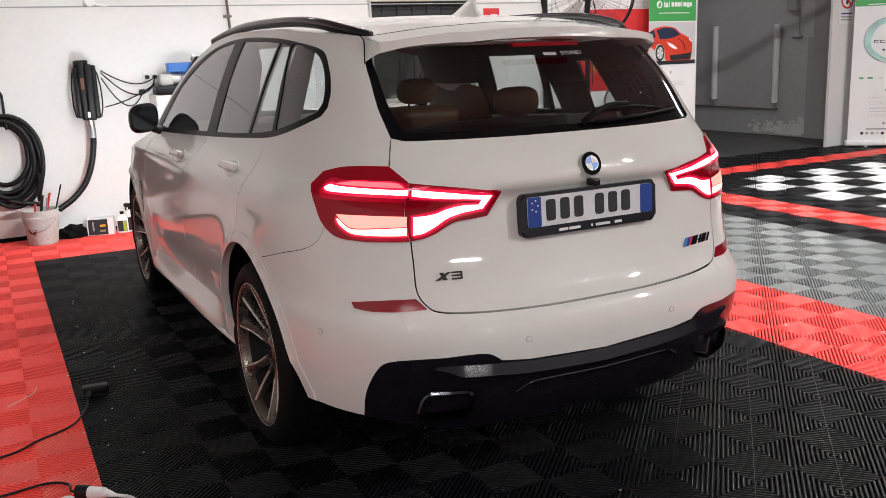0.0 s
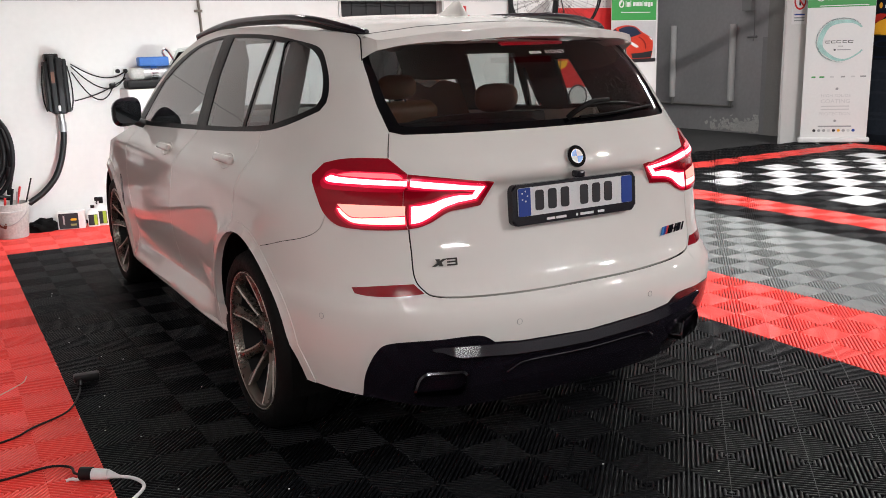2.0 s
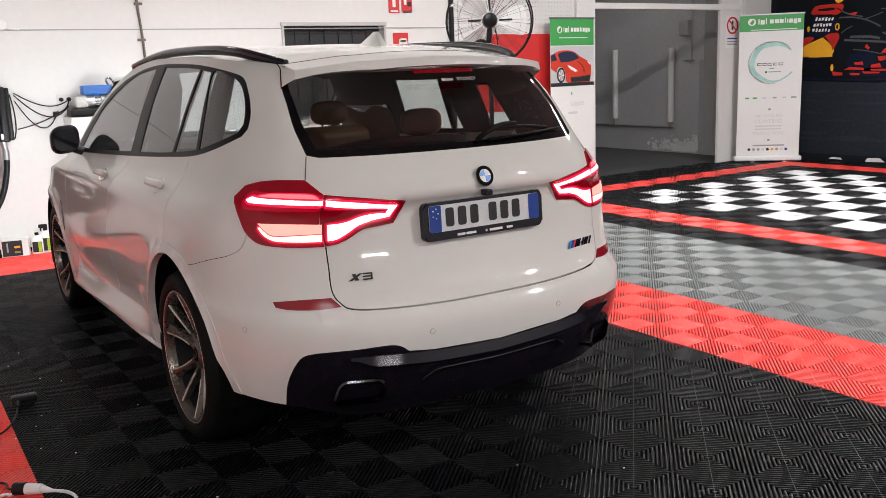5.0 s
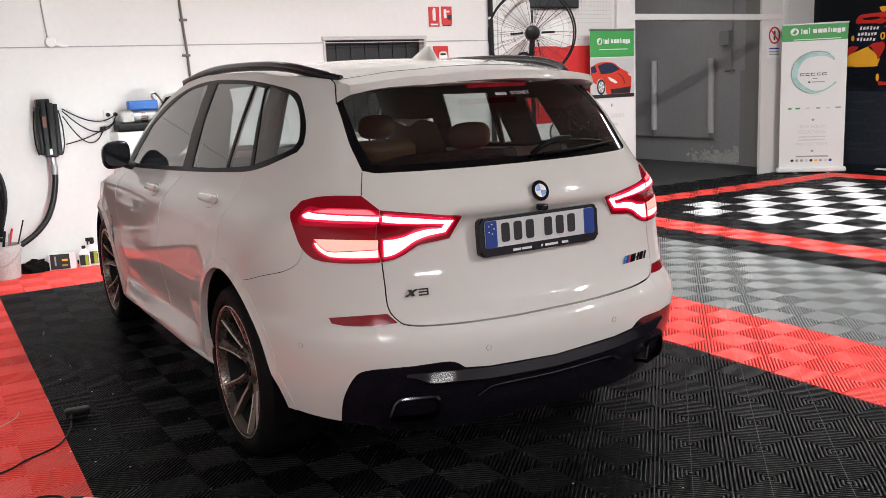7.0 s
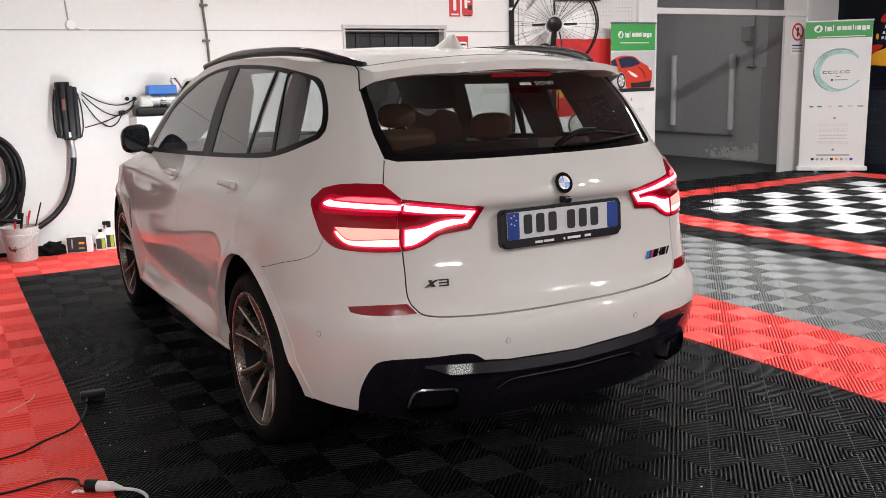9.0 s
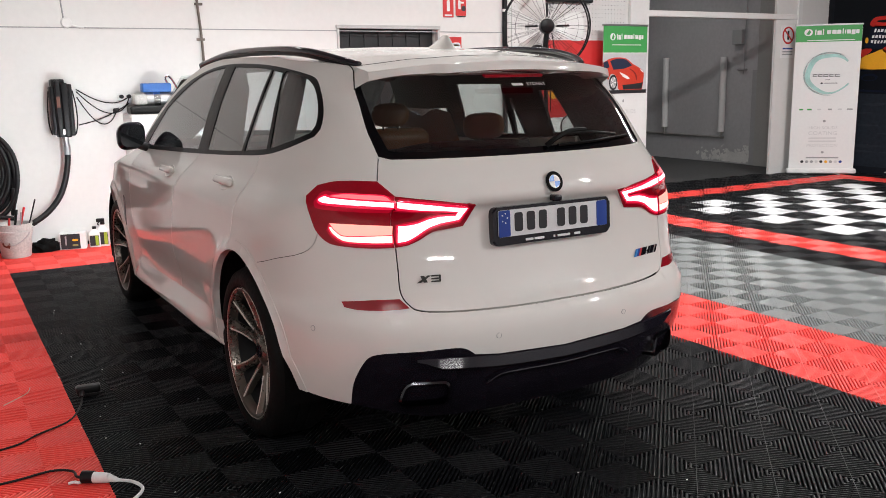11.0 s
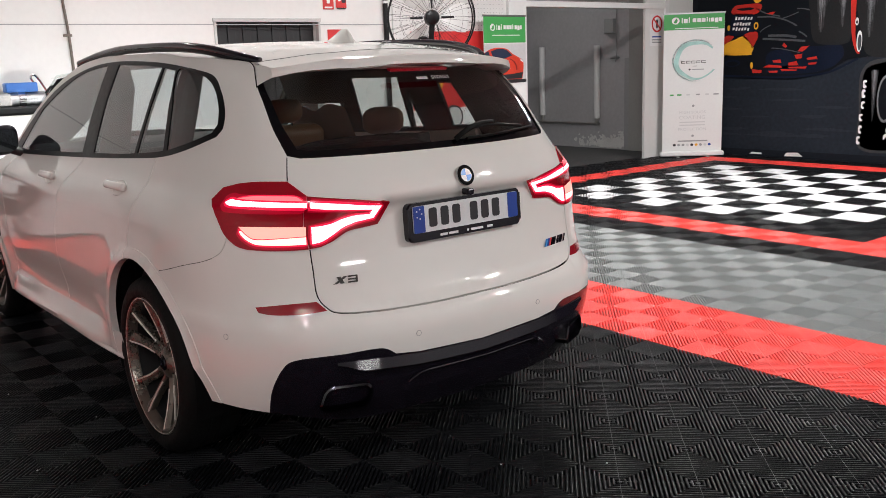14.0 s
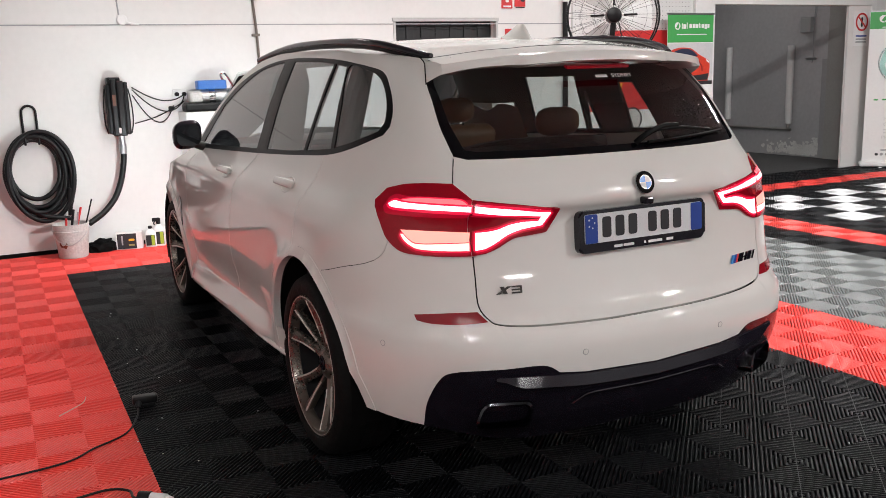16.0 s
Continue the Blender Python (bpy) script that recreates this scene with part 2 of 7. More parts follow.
TAN = material("tan_leather", (0.17, 0.068, 0.024), 0.5, vary=0.12, scale=10, bump=0.1, bump_scale=150)
CABIN_GREY = material("cabin_grey_plastic", (0.05, 0.048, 0.045), 0.6, vary=0.04)
CABIN_BLACK = material("cabin_black_plastic", (0.02, 0.018, 0.016), 0.6, vary=0.15)
BLACK_PLASTIC = material("black_plastic", (0.006, 0.006, 0.007), 0.42, spec=0.28, vary=0.15, scale=10, bump=0.05)
BLACK_RUBBER = material("black_hose_rubber", (0.005, 0.005, 0.006), 0.42, spec=0.30, vary=0.2, scale=20, bump=0.1)
PLATE_WHITE = material("number_plate_silver", (0.74, 0.76, 0.77), 0.30, vary=0.05, scale=30)
PLATE_BLUE = material("plate_blue", (0.012, 0.055, 0.31), 0.35, vary=0.08, scale=30)
INK = material("dark_ink", (0.018, 0.02, 0.024), 0.5, vary=0.05)
GREY_INK = material("grey_ink", (0.35, 0.36, 0.36), 0.6, vary=0.05)
BANNER_WHITE = material("banner_vinyl", (0.78, 0.79, 0.78), 0.45, vary=0.03, scale=5)
BANNER_GREEN = material("banner_green", (0.06, 0.36, 0.09), 0.45, vary=0.05, scale=6)
TEAL = material("teal_brush_print", (0.36, 0.60, 0.56), 0.5, vary=0.35, scale=25)
SIGN_RED = material("sign_red", (0.60, 0.03, 0.03), 0.4, vary=0.05)
PRINT_WHITE = material("white_print", (0.80, 0.80, 0.80), 0.45, vary=0.04)
PRINT_YELLOW = material("yellow_print", (0.85, 0.42, 0.02), 0.5, vary=0.12, scale=20)
PRINT_NAVY = material("navy_print", (0.015, 0.025, 0.06), 0.5, vary=0.2, scale=12)
BLUE_PLASTIC = material("blue_plastic", (0.04, 0.16, 0.50), 0.4, vary=0.1, scale=15)
LAMP_PANEL = material("batten_diffuser", (0.9, 0.9, 0.9), 0.5, vary=0, emit=(1.0, 0.98, 0.96), power=14)
HEADLIGHT = material("lit_headlight", (0.9, 0.9, 0.9), 0.2, vary=0, emit=(1.0, 0.98, 0.95), power=20)
BUCKET_GREY = material("used_grey_bucket_plastic", (0.50, 0.49, 0.47), 0.5, vary=0.25, scale=10, bump=0.1)
LIME = material("lime_label", (0.35, 0.50, 0.04), 0.5, vary=0.1)
CURTAIN = material("black_strip_curtain", (0.02, 0.02, 0.022), 0.4, vary=0.25, scale=8)
PEG_WHITE = material("white_pegboard", (0.70, 0.70, 0.69), 0.55, vary=0.05, scale=5)
PALE_STEEL = material("pale_steel_frame", (0.52, 0.52, 0.51), 0.45, vary=0.1, scale=8)
PIPE_BROWN = material("brown_grey_conduit_paint", (0.15, 0.125, 0.105), 0.5, vary=0.2, scale=12)
GALV = material("galvanised_conduit", (0.36, 0.35, 0.33), 0.5, metal=0.4, vary=0.2, scale=12)
# ---- the workshop ----
def structure(name, bm, mat, label, smooth=False):
    return tagged(part(name, bm, mat, None, label, smooth), category=name.split("_")[0], kind="structure")


slab_floor = structure("floor", box(LEFT_X, MURAL_X, BACK_Y, WALL_Y, -0.2, -0.026), CONCRETE, "dark concrete floor under plastic interlocking tiles")
structure("floor_passage", box(5.6, CORRIDOR_X, WALL_Y, CORRIDOR_Y, -0.2, -0.012), CONCRETE, "dark concrete floor of the side passage")
structure("ceiling", box(LEFT_X - 0.2, MURAL_X + 0.2, BACK_Y - 0.2, CORRIDOR_Y + 0.2, ROOM_H, ROOM_H + 0.15), CEILING_PAINT, "plain painted workshop ceiling")
structure("wall_west", box(LEFT_X - 0.2, LEFT_X, BACK_Y - 0.2, WALL_Y + 0.2, -0.2, ROOM_H), WHITE_WALL, "plain white painted wall")
# out of view; its grey dims fill light and reflections on the car
structure("wall_south", box(LEFT_X, MURAL_X, BACK_Y - 0.2, BACK_Y, -0.2, ROOM_H), GREY_DOOR, "unseen plain grey wall, toned down for the car's reflections")
structure("wall_east", box(MURAL_X, MURAL_X + 0.2, BACK_Y - 0.2, WALL_Y, -0.2, ROOM_H), MURAL_PAINT, "dark painted wall with a racing car mural")

# front wall with a window opening; the wide doorway to a side passage
WIN_X0, WIN_X1, WIN_Z0, WIN_Z1 = 1.93, 3.16, 1.05, 2.07
bm = bmesh.new()
for x0, x1, z0, z1 in ((LEFT_X, WIN_X0, -0.2, ROOM_H), (WIN_X0, WIN_X1, -0.2, WIN_Z0), (WIN_X0, WIN_X1, WIN_Z1, ROOM_H), (WIN_X1, DOOR_X0, -0.2, ROOM_H),
                       (DOOR_X0, DOOR_X1, 2.95, ROOM_H), (DOOR_X1, 9.335, -0.2, ROOM_H), (9.43, MURAL_X + 0.2, -0.2, ROOM_H)):
    box(x0, x1, WALL_Y, WALL_Y + (0.04 if x0 == DOOR_X1 else 0.18), z0, z1, bm=bm)
structure("wall_north", bm, WHITE_WALL, "white painted wall that the car faces")
structure("trim_post", box(9.335, 9.43, WALL_Y - 0.02, WALL_Y + 0.19, -0.2, ROOM_H, 0.008), TRIM_WHITE, "white steel door post")
structure("trim_beam", box(DOOR_X0, 9.335, WALL_Y - 0.02, WALL_Y + 0.10, 2.262, 2.342, 0.006), TRIM_WHITE, "white painted steel beam across the doorway")
structure("wall_passage", box(CORRIDOR_X, CORRIDOR_X + 0.2, WALL_Y + 0.18, CORRIDOR_Y, -0.2, ROOM_H), PASSAGE_GREY, "grey painted passage wall with worn plaster")
structure("wall_passage_end", box(5.4, CORRIDOR_X + 0.2, CORRIDOR_Y, CORRIDOR_Y + 0.2, -0.2, ROOM_H), GREY_DOOR, "grey painted passage end wall")
structure("wall_passage_side", box(5.4, 5.6, WALL_Y + 0.18, CORRIDOR_Y, -0.2, ROOM_H), GREY_DOOR, "grey painted passage side wall")
# window: steel frame, black strip curtain behind
win = tagged(new("window_1"), "dark window opening with a grey steel head and black strips", "window", kind="structure")
part("window_frame", box(WIN_X0 - 0.03, WIN_X1 + 0.03, WALL_Y - 0.02, WALL_Y + 0.05, WIN_Z1 - 0.014, WIN_Z1 + 0.026, 0.004), PALE_STEEL, win)
part("window_jamb", box(WIN_X1 - 0.005, WIN_X1 + 0.02, WALL_Y - 0.015, WALL_Y + 0.05, WIN_Z0, WIN_Z1 - 0.015), PALE_STEEL, win)
part("window_jamb", box(WIN_X0 - 0.02, WIN_X0 + 0.005, WALL_Y - 0.015, WALL_Y + 0.05, WIN_Z0, WIN_Z1 - 0.015), PALE_STEEL, win)
part("window_sill", box(WIN_X0 - 0.03, WIN_X1 + 0.03, WALL_Y - 0.03, WALL_Y + 0.05, WIN_Z0 - 0.04, WIN_Z0, 0.004), GALV, win)
for k in range(14):
    x = WIN_X0 + 0.045 + k * 0.0875
    part("curtain_strip", box(x - 0.044, x + 0.044, WALL_Y + 0.10 + 0.012 * (k % 2), WALL_Y + 0.106 + 0.012 * (k % 2), WIN_Z0, WIN_Z1, 0.002, m=pose(0, 0.0, 0)), CURTAIN, win)
part("backing", box(WIN_X0 - 0.05, WIN_X1 + 0.05, WALL_Y + 0.185, WALL_Y + 0.20, WIN_Z0 - 0.05, WIN_Z1 + 0.05), SEAM_DARK, win)
# thin dark strip where wall and floor meet
structure("baseboard", box(LEFT_X, 5.5, WALL_Y - 0.012, WALL_Y, -0.02, 0.035, 0.003), SEAM_DARK, "thin dark strip along the foot of the wall")
structure("trim_joint", box(LEFT_X, 4.05, WALL_Y - 0.006, WALL_Y, 2.026, 2.036), GREY_INK, "thin grey panel joint across the wall")
# car surface: a = length along the plan outline from the rear middle (left negative), z = height
def smooth_table(xs, ys):
    """A smooth monotone curve through a few points."""
    xs, ys = np.array(xs, float), np.array(ys, float)
    h, d = np.diff(xs), np.diff(ys) / np.diff(xs)
    m = np.zeros(len(xs))
    m[0], m[-1] = d[0], d[-1]
    for i in range(1, len(xs) - 1):
        m[i] = 0 if d[i - 1] * d[i] <= 0 else 2 * d[i - 1] * d[i] / (d[i - 1] + d[i])

    def f(x):
        x = np.clip(x, xs[0], xs[-1])
        i = np.clip(np.searchsorted(xs, x) - 1, 0, len(xs) - 2)
        t = (x - xs[i]) / h[i]
        return ((2 * t**3 - 3 * t**2 + 1) * ys[i] + (t**3 - 2 * t**2 + t) * h[i] * m[i]
                + (-2 * t**3 + 3 * t**2) * ys[i + 1] + (t**3 - t**2) * h[i] * m[i + 1])
    return f


CAR_LENGTH, HALF_WIDTH, REAR_AXLE, FRONT_AXLE, TYRE_R = 4.716, 0.945, 1.0, 3.83, 0.368
REAR_DEPTH, FRONT_DEPTH, ROUND_REAR, ROUND_FRONT = 0.82, 1.15, 3.2, 2.5


def plan_outline():
    th = np.linspace(0, math.pi / 2, 400)
    x1 = HALF_WIDTH * np.sin(th) ** (2 / ROUND_REAR)
    y1 = REAR_DEPTH * (1 - np.cos(th) ** (2 / ROUND_REAR))
    x3 = HALF_WIDTH * np.cos(th) ** (2 / ROUND_FRONT)
    y3 = CAR_LENGTH - FRONT_DEPTH + FRONT_DEPTH * np.sin(th) ** (2 / ROUND_FRONT)
    x, y = np.concatenate([x1, x3]), np.concatenate([y1, y3])
    a = np.concatenate([[0], np.cumsum(np.hypot(np.diff(x), np.diff(y)))])
    return a, x, y


OUT_A, OUT_X, OUT_Y = plan_outline()
A_END = OUT_A[-1]


def a_y(y, side=-1):
    """Outline length at the place y along a side."""
    return side * np.interp(y, OUT_Y, OUT_A)


rear_line = smooth_table([0.15, 0.25, 0.38, 0.50, 0.60, 0.665, 0.70, 0.80, 0.95, 1.045, 1.070, 1.12, 1.19, 1.28, 1.40, 1.53, 1.60],
                         [0.20, 0.13, 0.05, 0.010, 0.0, 0.012, 0.055, 0.085, 0.105, 0.110, 0.094, 0.104, 0.155, 0.235, 0.355, 0.49, 0.56])
front_line = smooth_table([0.15, 0.3, 0.5, 0.7, 0.9, 1.05], [0.16, 0.03, 0.0, 0.03, 0.14, 0.4])
side_line = smooth_table([0.15, 0.30, 0.45, 0.60, 0.75, 0.88, 0.97, 1.03, 1.08, 1.13, 1.25, 1.40, 1.52, 1.62],
                         [0.93, 0.957, 0.978, 0.992, 0.9985, 1.0, 0.9970, 0.982, 0.950, 0.915, 0.865, 0.80, 0.74, 0.68])
rear_taper = smooth_table([0.15, 0.5, 0.66, 0.72, 1.0, 1.15, 1.3, 1.6], [0.0, 0.0, 0.0, -0.01, -0.012, -0.015, -0.03, -0.045])


def ease(t):
    t = np.clip(t, 0, 1)
    return t * t * (3 - 2 * t)


def car_surface(a, z):
    """The body's surface: arrays of points (n, 3)."""
    a, z = np.asarray(a, float), np.asarray(z, float)
    s, b = np.sign(a), np.abs(a)
    X, Y = np.interp(b, OUT_A, OUT_X), np.interp(b, OUT_A, OUT_Y)
    fade = 1 - ease(Y / 1.5)
    ffade = ease((Y - (CAR_LENGTH - 1.5)) / 1.5)
    y = Y - 0.55 * ease((z - 1.12) / 0.35) * Y * (1 - ease(Y / 0.9)) + rear_line(z) * fade - front_line(z) * ffade
    w = side_line(z) + rear_taper(z) * (1 - ease(Y / 1.3))
    for ax in (REAR_AXLE, FRONT_AXLE):
        r = np.hypot(Y - ax, z - TYRE_R)
        w = w + (0.014 * np.exp(-((r - 0.42) / 0.11) ** 2) + 0.010 * (1 - ease((r - 0.470) / 0.024))) * (1 - ease((z - 0.80) / 0.24))
    mid = ease((Y - 1.45) / 0.3) * (1 - ease((Y - 3.1) / 0.3))
    w = w - mid * (0.022 * np.exp(-((z - 0.49) / 0.10) ** 2) - 0.034 * np.exp(-((z - 0.335) / 0.055) ** 2))
    w = w + 0.0028 * np.exp(-((z - 0.975 - 0.012 * Y / 3) / 0.026) ** 2) * ease((Y - 0.5) / 0.4) * (1 - ease((Y - 3.7) / 0.5))
    return np.stack([s * X * w, y, z], axis=-1)


def car_normal(a, z):
    e = 0.004
    da = car_surface(a + e, z) - car_surface(a - e, z)
    dz = car_surface(a, z + e) - car_surface(a, z - e)
    n = np.cross(da, dz)
    return n / np.maximum(np.linalg.norm(n, axis=-1, keepdims=True), 1e-9)
# ---- the car ----
car = thing("car", "white sport utility car with lit tail lamps on black tiles", "car")

def mirror_pts(pts):
    return [(-u, v) for u, v in pts]


def inside(poly, u, v):
    """Which of the points (u, v) lie in the polygon."""
    poly = np.array(poly)
    hit = np.zeros(len(u), bool)
    for (x0, y0), (x1, y1) in zip(poly, np.roll(poly, -1, 0)):
        cross = (y0 > v) != (y1 > v)
        with np.errstate(divide="ignore", invalid="ignore"):
            hit ^= cross & (u < (x1 - x0) * (v - y0) / (y1 - y0 + 1e-12) + x0)
    return hit


def strip(points, width):
    """A thin outline along a line of (a, z) points."""
    p = np.array(points, float)
    d = np.gradient(p, axis=0)
    n = np.stack([-d[:, 1], d[:, 0]], 1) / np.linalg.norm(d, axis=1, keepdims=True) * width / 2
    return [tuple(q) for q in p + n] + [tuple(q) for q in (p - n)[::-1]]


def curve(points, steps=6):
    """A smooth line through (u, v) points."""
    p = [Vector(q) for q in points]
    out = []
    for i in range(len(p) - 1):
        p0, p1, p2, p3 = p[max(i - 1, 0)], p[i], p[i + 1], p[min(i + 2, len(p) - 1)]
        for s in range(steps):
            t = s / steps
            out.append(tuple(0.5 * ((2 * p1) + (p2 - p0) * t + (2 * p0 - 5 * p1 + 4 * p2 - p3) * t * t + (3 * p1 - p0 - 3 * p2 + p3) * t**3)))
    return out + [tuple(p[-1])]


# upper edge of the side walls along the outline, and lower edge
top_line = smooth_table([0, 0.6, 0.88, 1.2, 1.6, 2.2, 2.65, 3.0, 3.25, 3.6, 3.95, 4.3, 4.9, A_END],
                        [1.535, 1.54, 1.560, 1.580, 1.600, 1.622, 1.626, 1.604, 1.54, 1.36, 1.10, 1.02, 0.93, 0.80])
low_line = smooth_table([0, 0.5, 0.84, 1.15, 1.7, 2.0, 3.0, 4.0, 4.4, A_END], [0.27, 0.28, 0.345, 0.36, 0.34, 0.316, 0.30, 0.27, 0.27, 0.22])


def arch(y_axle, r, shift=0.0):
    out = []
    shift += 0.030 if y_axle < 2 else 0.0
    for t in np.linspace(-0.75, math.pi + 0.75, 44):
        z = TYRE_R + 0.02 + r * math.sin(t)
        # the rear leg runs back towards the sill
        back = 0.65 * max(0, 0.49 - z) if y_axle < 2 and math.cos(t) > 0 else 0
        out.append((a_y(y_axle - 0.008) + shift + r * math.cos(t) + back, z))
    return out


ARCH_R = 0.437
GLASS_SIDE = curve([(-0.752, 1.236), (-0.785, 1.285), (-0.817, 1.334), (-0.855, 1.411), (-0.884, 1.470), (-0.885, 1.53)])
REAR_GLASS_LINE = GLASS_SIDE + mirror_pts(GLASS_SIDE)[::-1] + curve([(0.70, 1.226), (0.0, 1.222), (-0.70, 1.226)])
inner_side = [(a + 0.042, z + 0.020 * (1.53 - z) / 0.3) for a, z in GLASS_SIDE]
GLASS_INNER = inner_side + mirror_pts(inner_side)[::-1] + curve([(0.66, 1.250), (0.0, 1.246), (-0.66, 1.250)])
DLO = mirror_pts(curve([(3.66, 1.125), (3.27, 1.137), (2.54, 1.164), (1.90, 1.195), (1.549, 1.216), (1.32, 1.250), (1.115, 1.302)]) +
                curve([(1.083, 1.330), (1.085, 1.385), (1.125, 1.460), (1.190, 1.518), (1.36, 1.545)]) +
                curve([(1.604, 1.565), (2.0, 1.583), (2.5, 1.597), (2.9, 1.575), (3.25, 1.50), (3.50, 1.385), (3.76, 1.20), (3.80, 1.13)]))
LAMP_OUTER = [(-0.681, 1.104), (-0.757, 1.152)] + curve([(-0.86, 1.154), (-0.94, 1.149), (-1.018, 1.134)]) + [(-1.056, 1.095)] + \
    curve([(-1.040, 1.074), (-0.986, 1.038), (-0.936, 0.977), (-0.884, 0.940), (-0.803, 0.928), (-0.72, 0.924), (-0.644, 0.924)])
LAMP_INNER = [(-0.6425, 0.924)] + curve([(-0.599, 0.930), (-0.560, 0.944), (-0.529, 0.961), (-0.497, 0.975), (-0.441, 0.981), (-0.388, 0.986)]) + \
    [(-0.352, 1.063)] + curve([(-0.547, 1.088), (-0.6795, 1.103)])
GLOW_TOP = curve([(-0.984, 1.088), (-0.961, 1.098), (-0.928, 1.094), (-0.80, 1.088), (-0.676, 1.082)]) + curve([(-0.671, 1.068), (-0.75, 1.071), (-0.85, 1.074), (-0.951, 1.077), (-0.978, 1.083)])
PINK_TOP = curve([(-0.940, 1.100), (-0.88, 1.108), (-0.80, 1.107), (-0.723, 1.103), (-0.690, 1.088)]) + [(-0.80, 1.093), (-0.90, 1.097)]
GLOW_LOW = [(-0.651, 0.967)] + curve([(-0.74, 0.966), (-0.824, 0.966), (-0.855, 0.980), (-0.876, 0.997)]) + curve([(-0.885, 0.996), (-0.869, 0.976), (-0.841, 0.957), (-0.809, 0.948), (-0.72, 0.943), (-0.651, 0.942)])
PINK_LOW = [(-0.651, 1.001), (-0.77, 1.007), (-0.888, 1.010)] + curve([(-0.874, 0.999), (-0.853, 0.982), (-0.822, 0.969), (-0.74, 0.969), (-0.651, 0.970)])
GLOW_IN_TOP = [(-0.664, 1.083)] + curve([(-0.509, 1.068), (-0.379, 1.054)]) + [(-0.405, 1.010)] + curve([(-0.473, 1.003), (-0.52, 0.989), (-0.559, 0.966), (-0.598, 0.947), (-0.632, 0.942)]) + \
    [(-0.632, 0.999)] + curve([(-0.597, 1.000), (-0.559, 1.006), (-0.522, 1.018), (-0.475, 1.025), (-0.420, 1.024)]) + [(-0.410, 1.039)] + curve([(-0.479, 1.048), (-0.659, 1.067)])
REFLECT = curve([(-0.645, 0.744), (-0.75, 0.742), (-0.860, 0.735)]) + curve([(-0.853, 0.716), (-0.80, 0.708), (-0.70, 0.706), (-0.615, 0.711)])
# the dark lower bumper insert
INSERT = curve([(-0.858, 0.300), (-0.853, 0.44), (-0.80, 0.54), (-0.74, 0.562)]) + curve([(-0.60, 0.566), (-0.46, 0.566), (-0.40, 0.534)]) + [(-0.30, 0.522), (0.0, 0.508)]
INSERT = INSERT + mirror_pts(INSERT)[::-1][1:]
SEAM = 0.0048
GATE_SIDE = curve([(-0.753, 1.234), (-0.757, 1.155)]) , curve([(-0.640, 0.922), (-0.638, 0.85), (-0.638, 0.765), (-0.615, 0.722), (-0.575, 0.700), (-0.45, 0.690), (-0.2, 0.683), (0, 0.682)])
seams = [strip(GATE_SIDE[0], SEAM), strip(GATE_SIDE[1] + mirror_pts(GATE_SIDE[1])[::-1][1:], SEAM), strip(mirror_pts(GATE_SIDE[0]), SEAM)]
side_seams = [curve([(-1.418, 0.808), (-1.33, 0.824), (-1.18, 0.858), (-1.04, 0.888), (-0.965, 0.922), (-0.935, 0.972)]),
              curve([(-1.612, 1.205), (-1.65, 1.10), (-1.693, 0.992), (-1.735, 0.90), (-1.752, 0.81)]),
              curve([(-2.530, 1.160), (-2.665, 1.045), (-2.731, 0.967), (-2.845, 0.77), (-2.87, 0.55), (-2.85, 0.24)]),
              curve([(-3.70, 1.12), (-3.86, 0.98), (-3.90, 0.70), (-3.86, 0.24)])]
seams += [strip(c, w_) for c, w_ in zip(side_seams, (0.0022, 0.0045, 0.0045, 0.0045))] + [strip(mirror_pts(c), 0.003) for c in side_seams]

def grow(poly, d):
    """An outline pushed outward by d."""
    p = np.array(poly)
    area = 0.5 * np.sum(p[:, 0] * np.roll(p[:, 1], -1) - np.roll(p[:, 0], -1) * p[:, 1])
    e = np.roll(p, -1, 0) - np.roll(p, 1, 0)
    n = np.stack([e[:, 1], -e[:, 0]], 1) / np.maximum(np.linalg.norm(e, axis=1, keepdims=True), 1e-6) * math.copysign(1, area)
    return [tuple(q) for q in p + n * d]


# panes within the dark window surround
PANES = [("front_side_window", curve([(2.577, 1.184), (3.1, 1.165), (3.62, 1.148)]) + [(3.69, 1.16)] + curve([(3.46, 1.37), (3.22, 1.475), (2.95, 1.553), (2.615, 1.583)])),
         ("rear_side_window", curve([(2.415, 1.191), (2.1, 1.203), (1.885, 1.215)]) + curve([(1.855, 1.38), (1.825, 1.560)]) + curve([(2.1, 1.573), (2.455, 1.582)])),
         ("vent_window", [(1.850, 1.217), (1.70, 1.226), (1.540, 1.238), (1.560, 1.40), (1.582, 1.546), (1.70, 1.552), (1.795, 1.558), (1.825, 1.38)]),
         ("quarter_window", curve([(1.502, 1.241), (1.30, 1.278), (1.15, 1.315)]) + curve([(1.122, 1.345), (1.132, 1.40), (1.172, 1.465), (1.225, 1.502), (1.32, 1.526), (1.546, 1.544), (1.522, 1.40)]))]
panes = [(n, mirror_pts(p)) for n, p in PANES]
# the far side, seen only from within: panes and pillars shaped to block light
FAR_PANES = [("front_side_window", [(2.86, 1.17), (3.62, 1.148), (3.69, 1.16), (3.46, 1.37), (3.22, 1.475), (2.84, 1.565)]),
             ("rear_side_window", [(2.22, 1.20), (2.71, 1.19), (2.635, 1.50), (2.17, 1.50)]),
             ("vent_window", [(2.10, 1.205), (2.185, 1.202), (2.135, 1.40)]),
             ("quarter_window", [(1.55, 1.235), (1.815, 1.222), (1.765, 1.445), (1.585, 1.445)])]

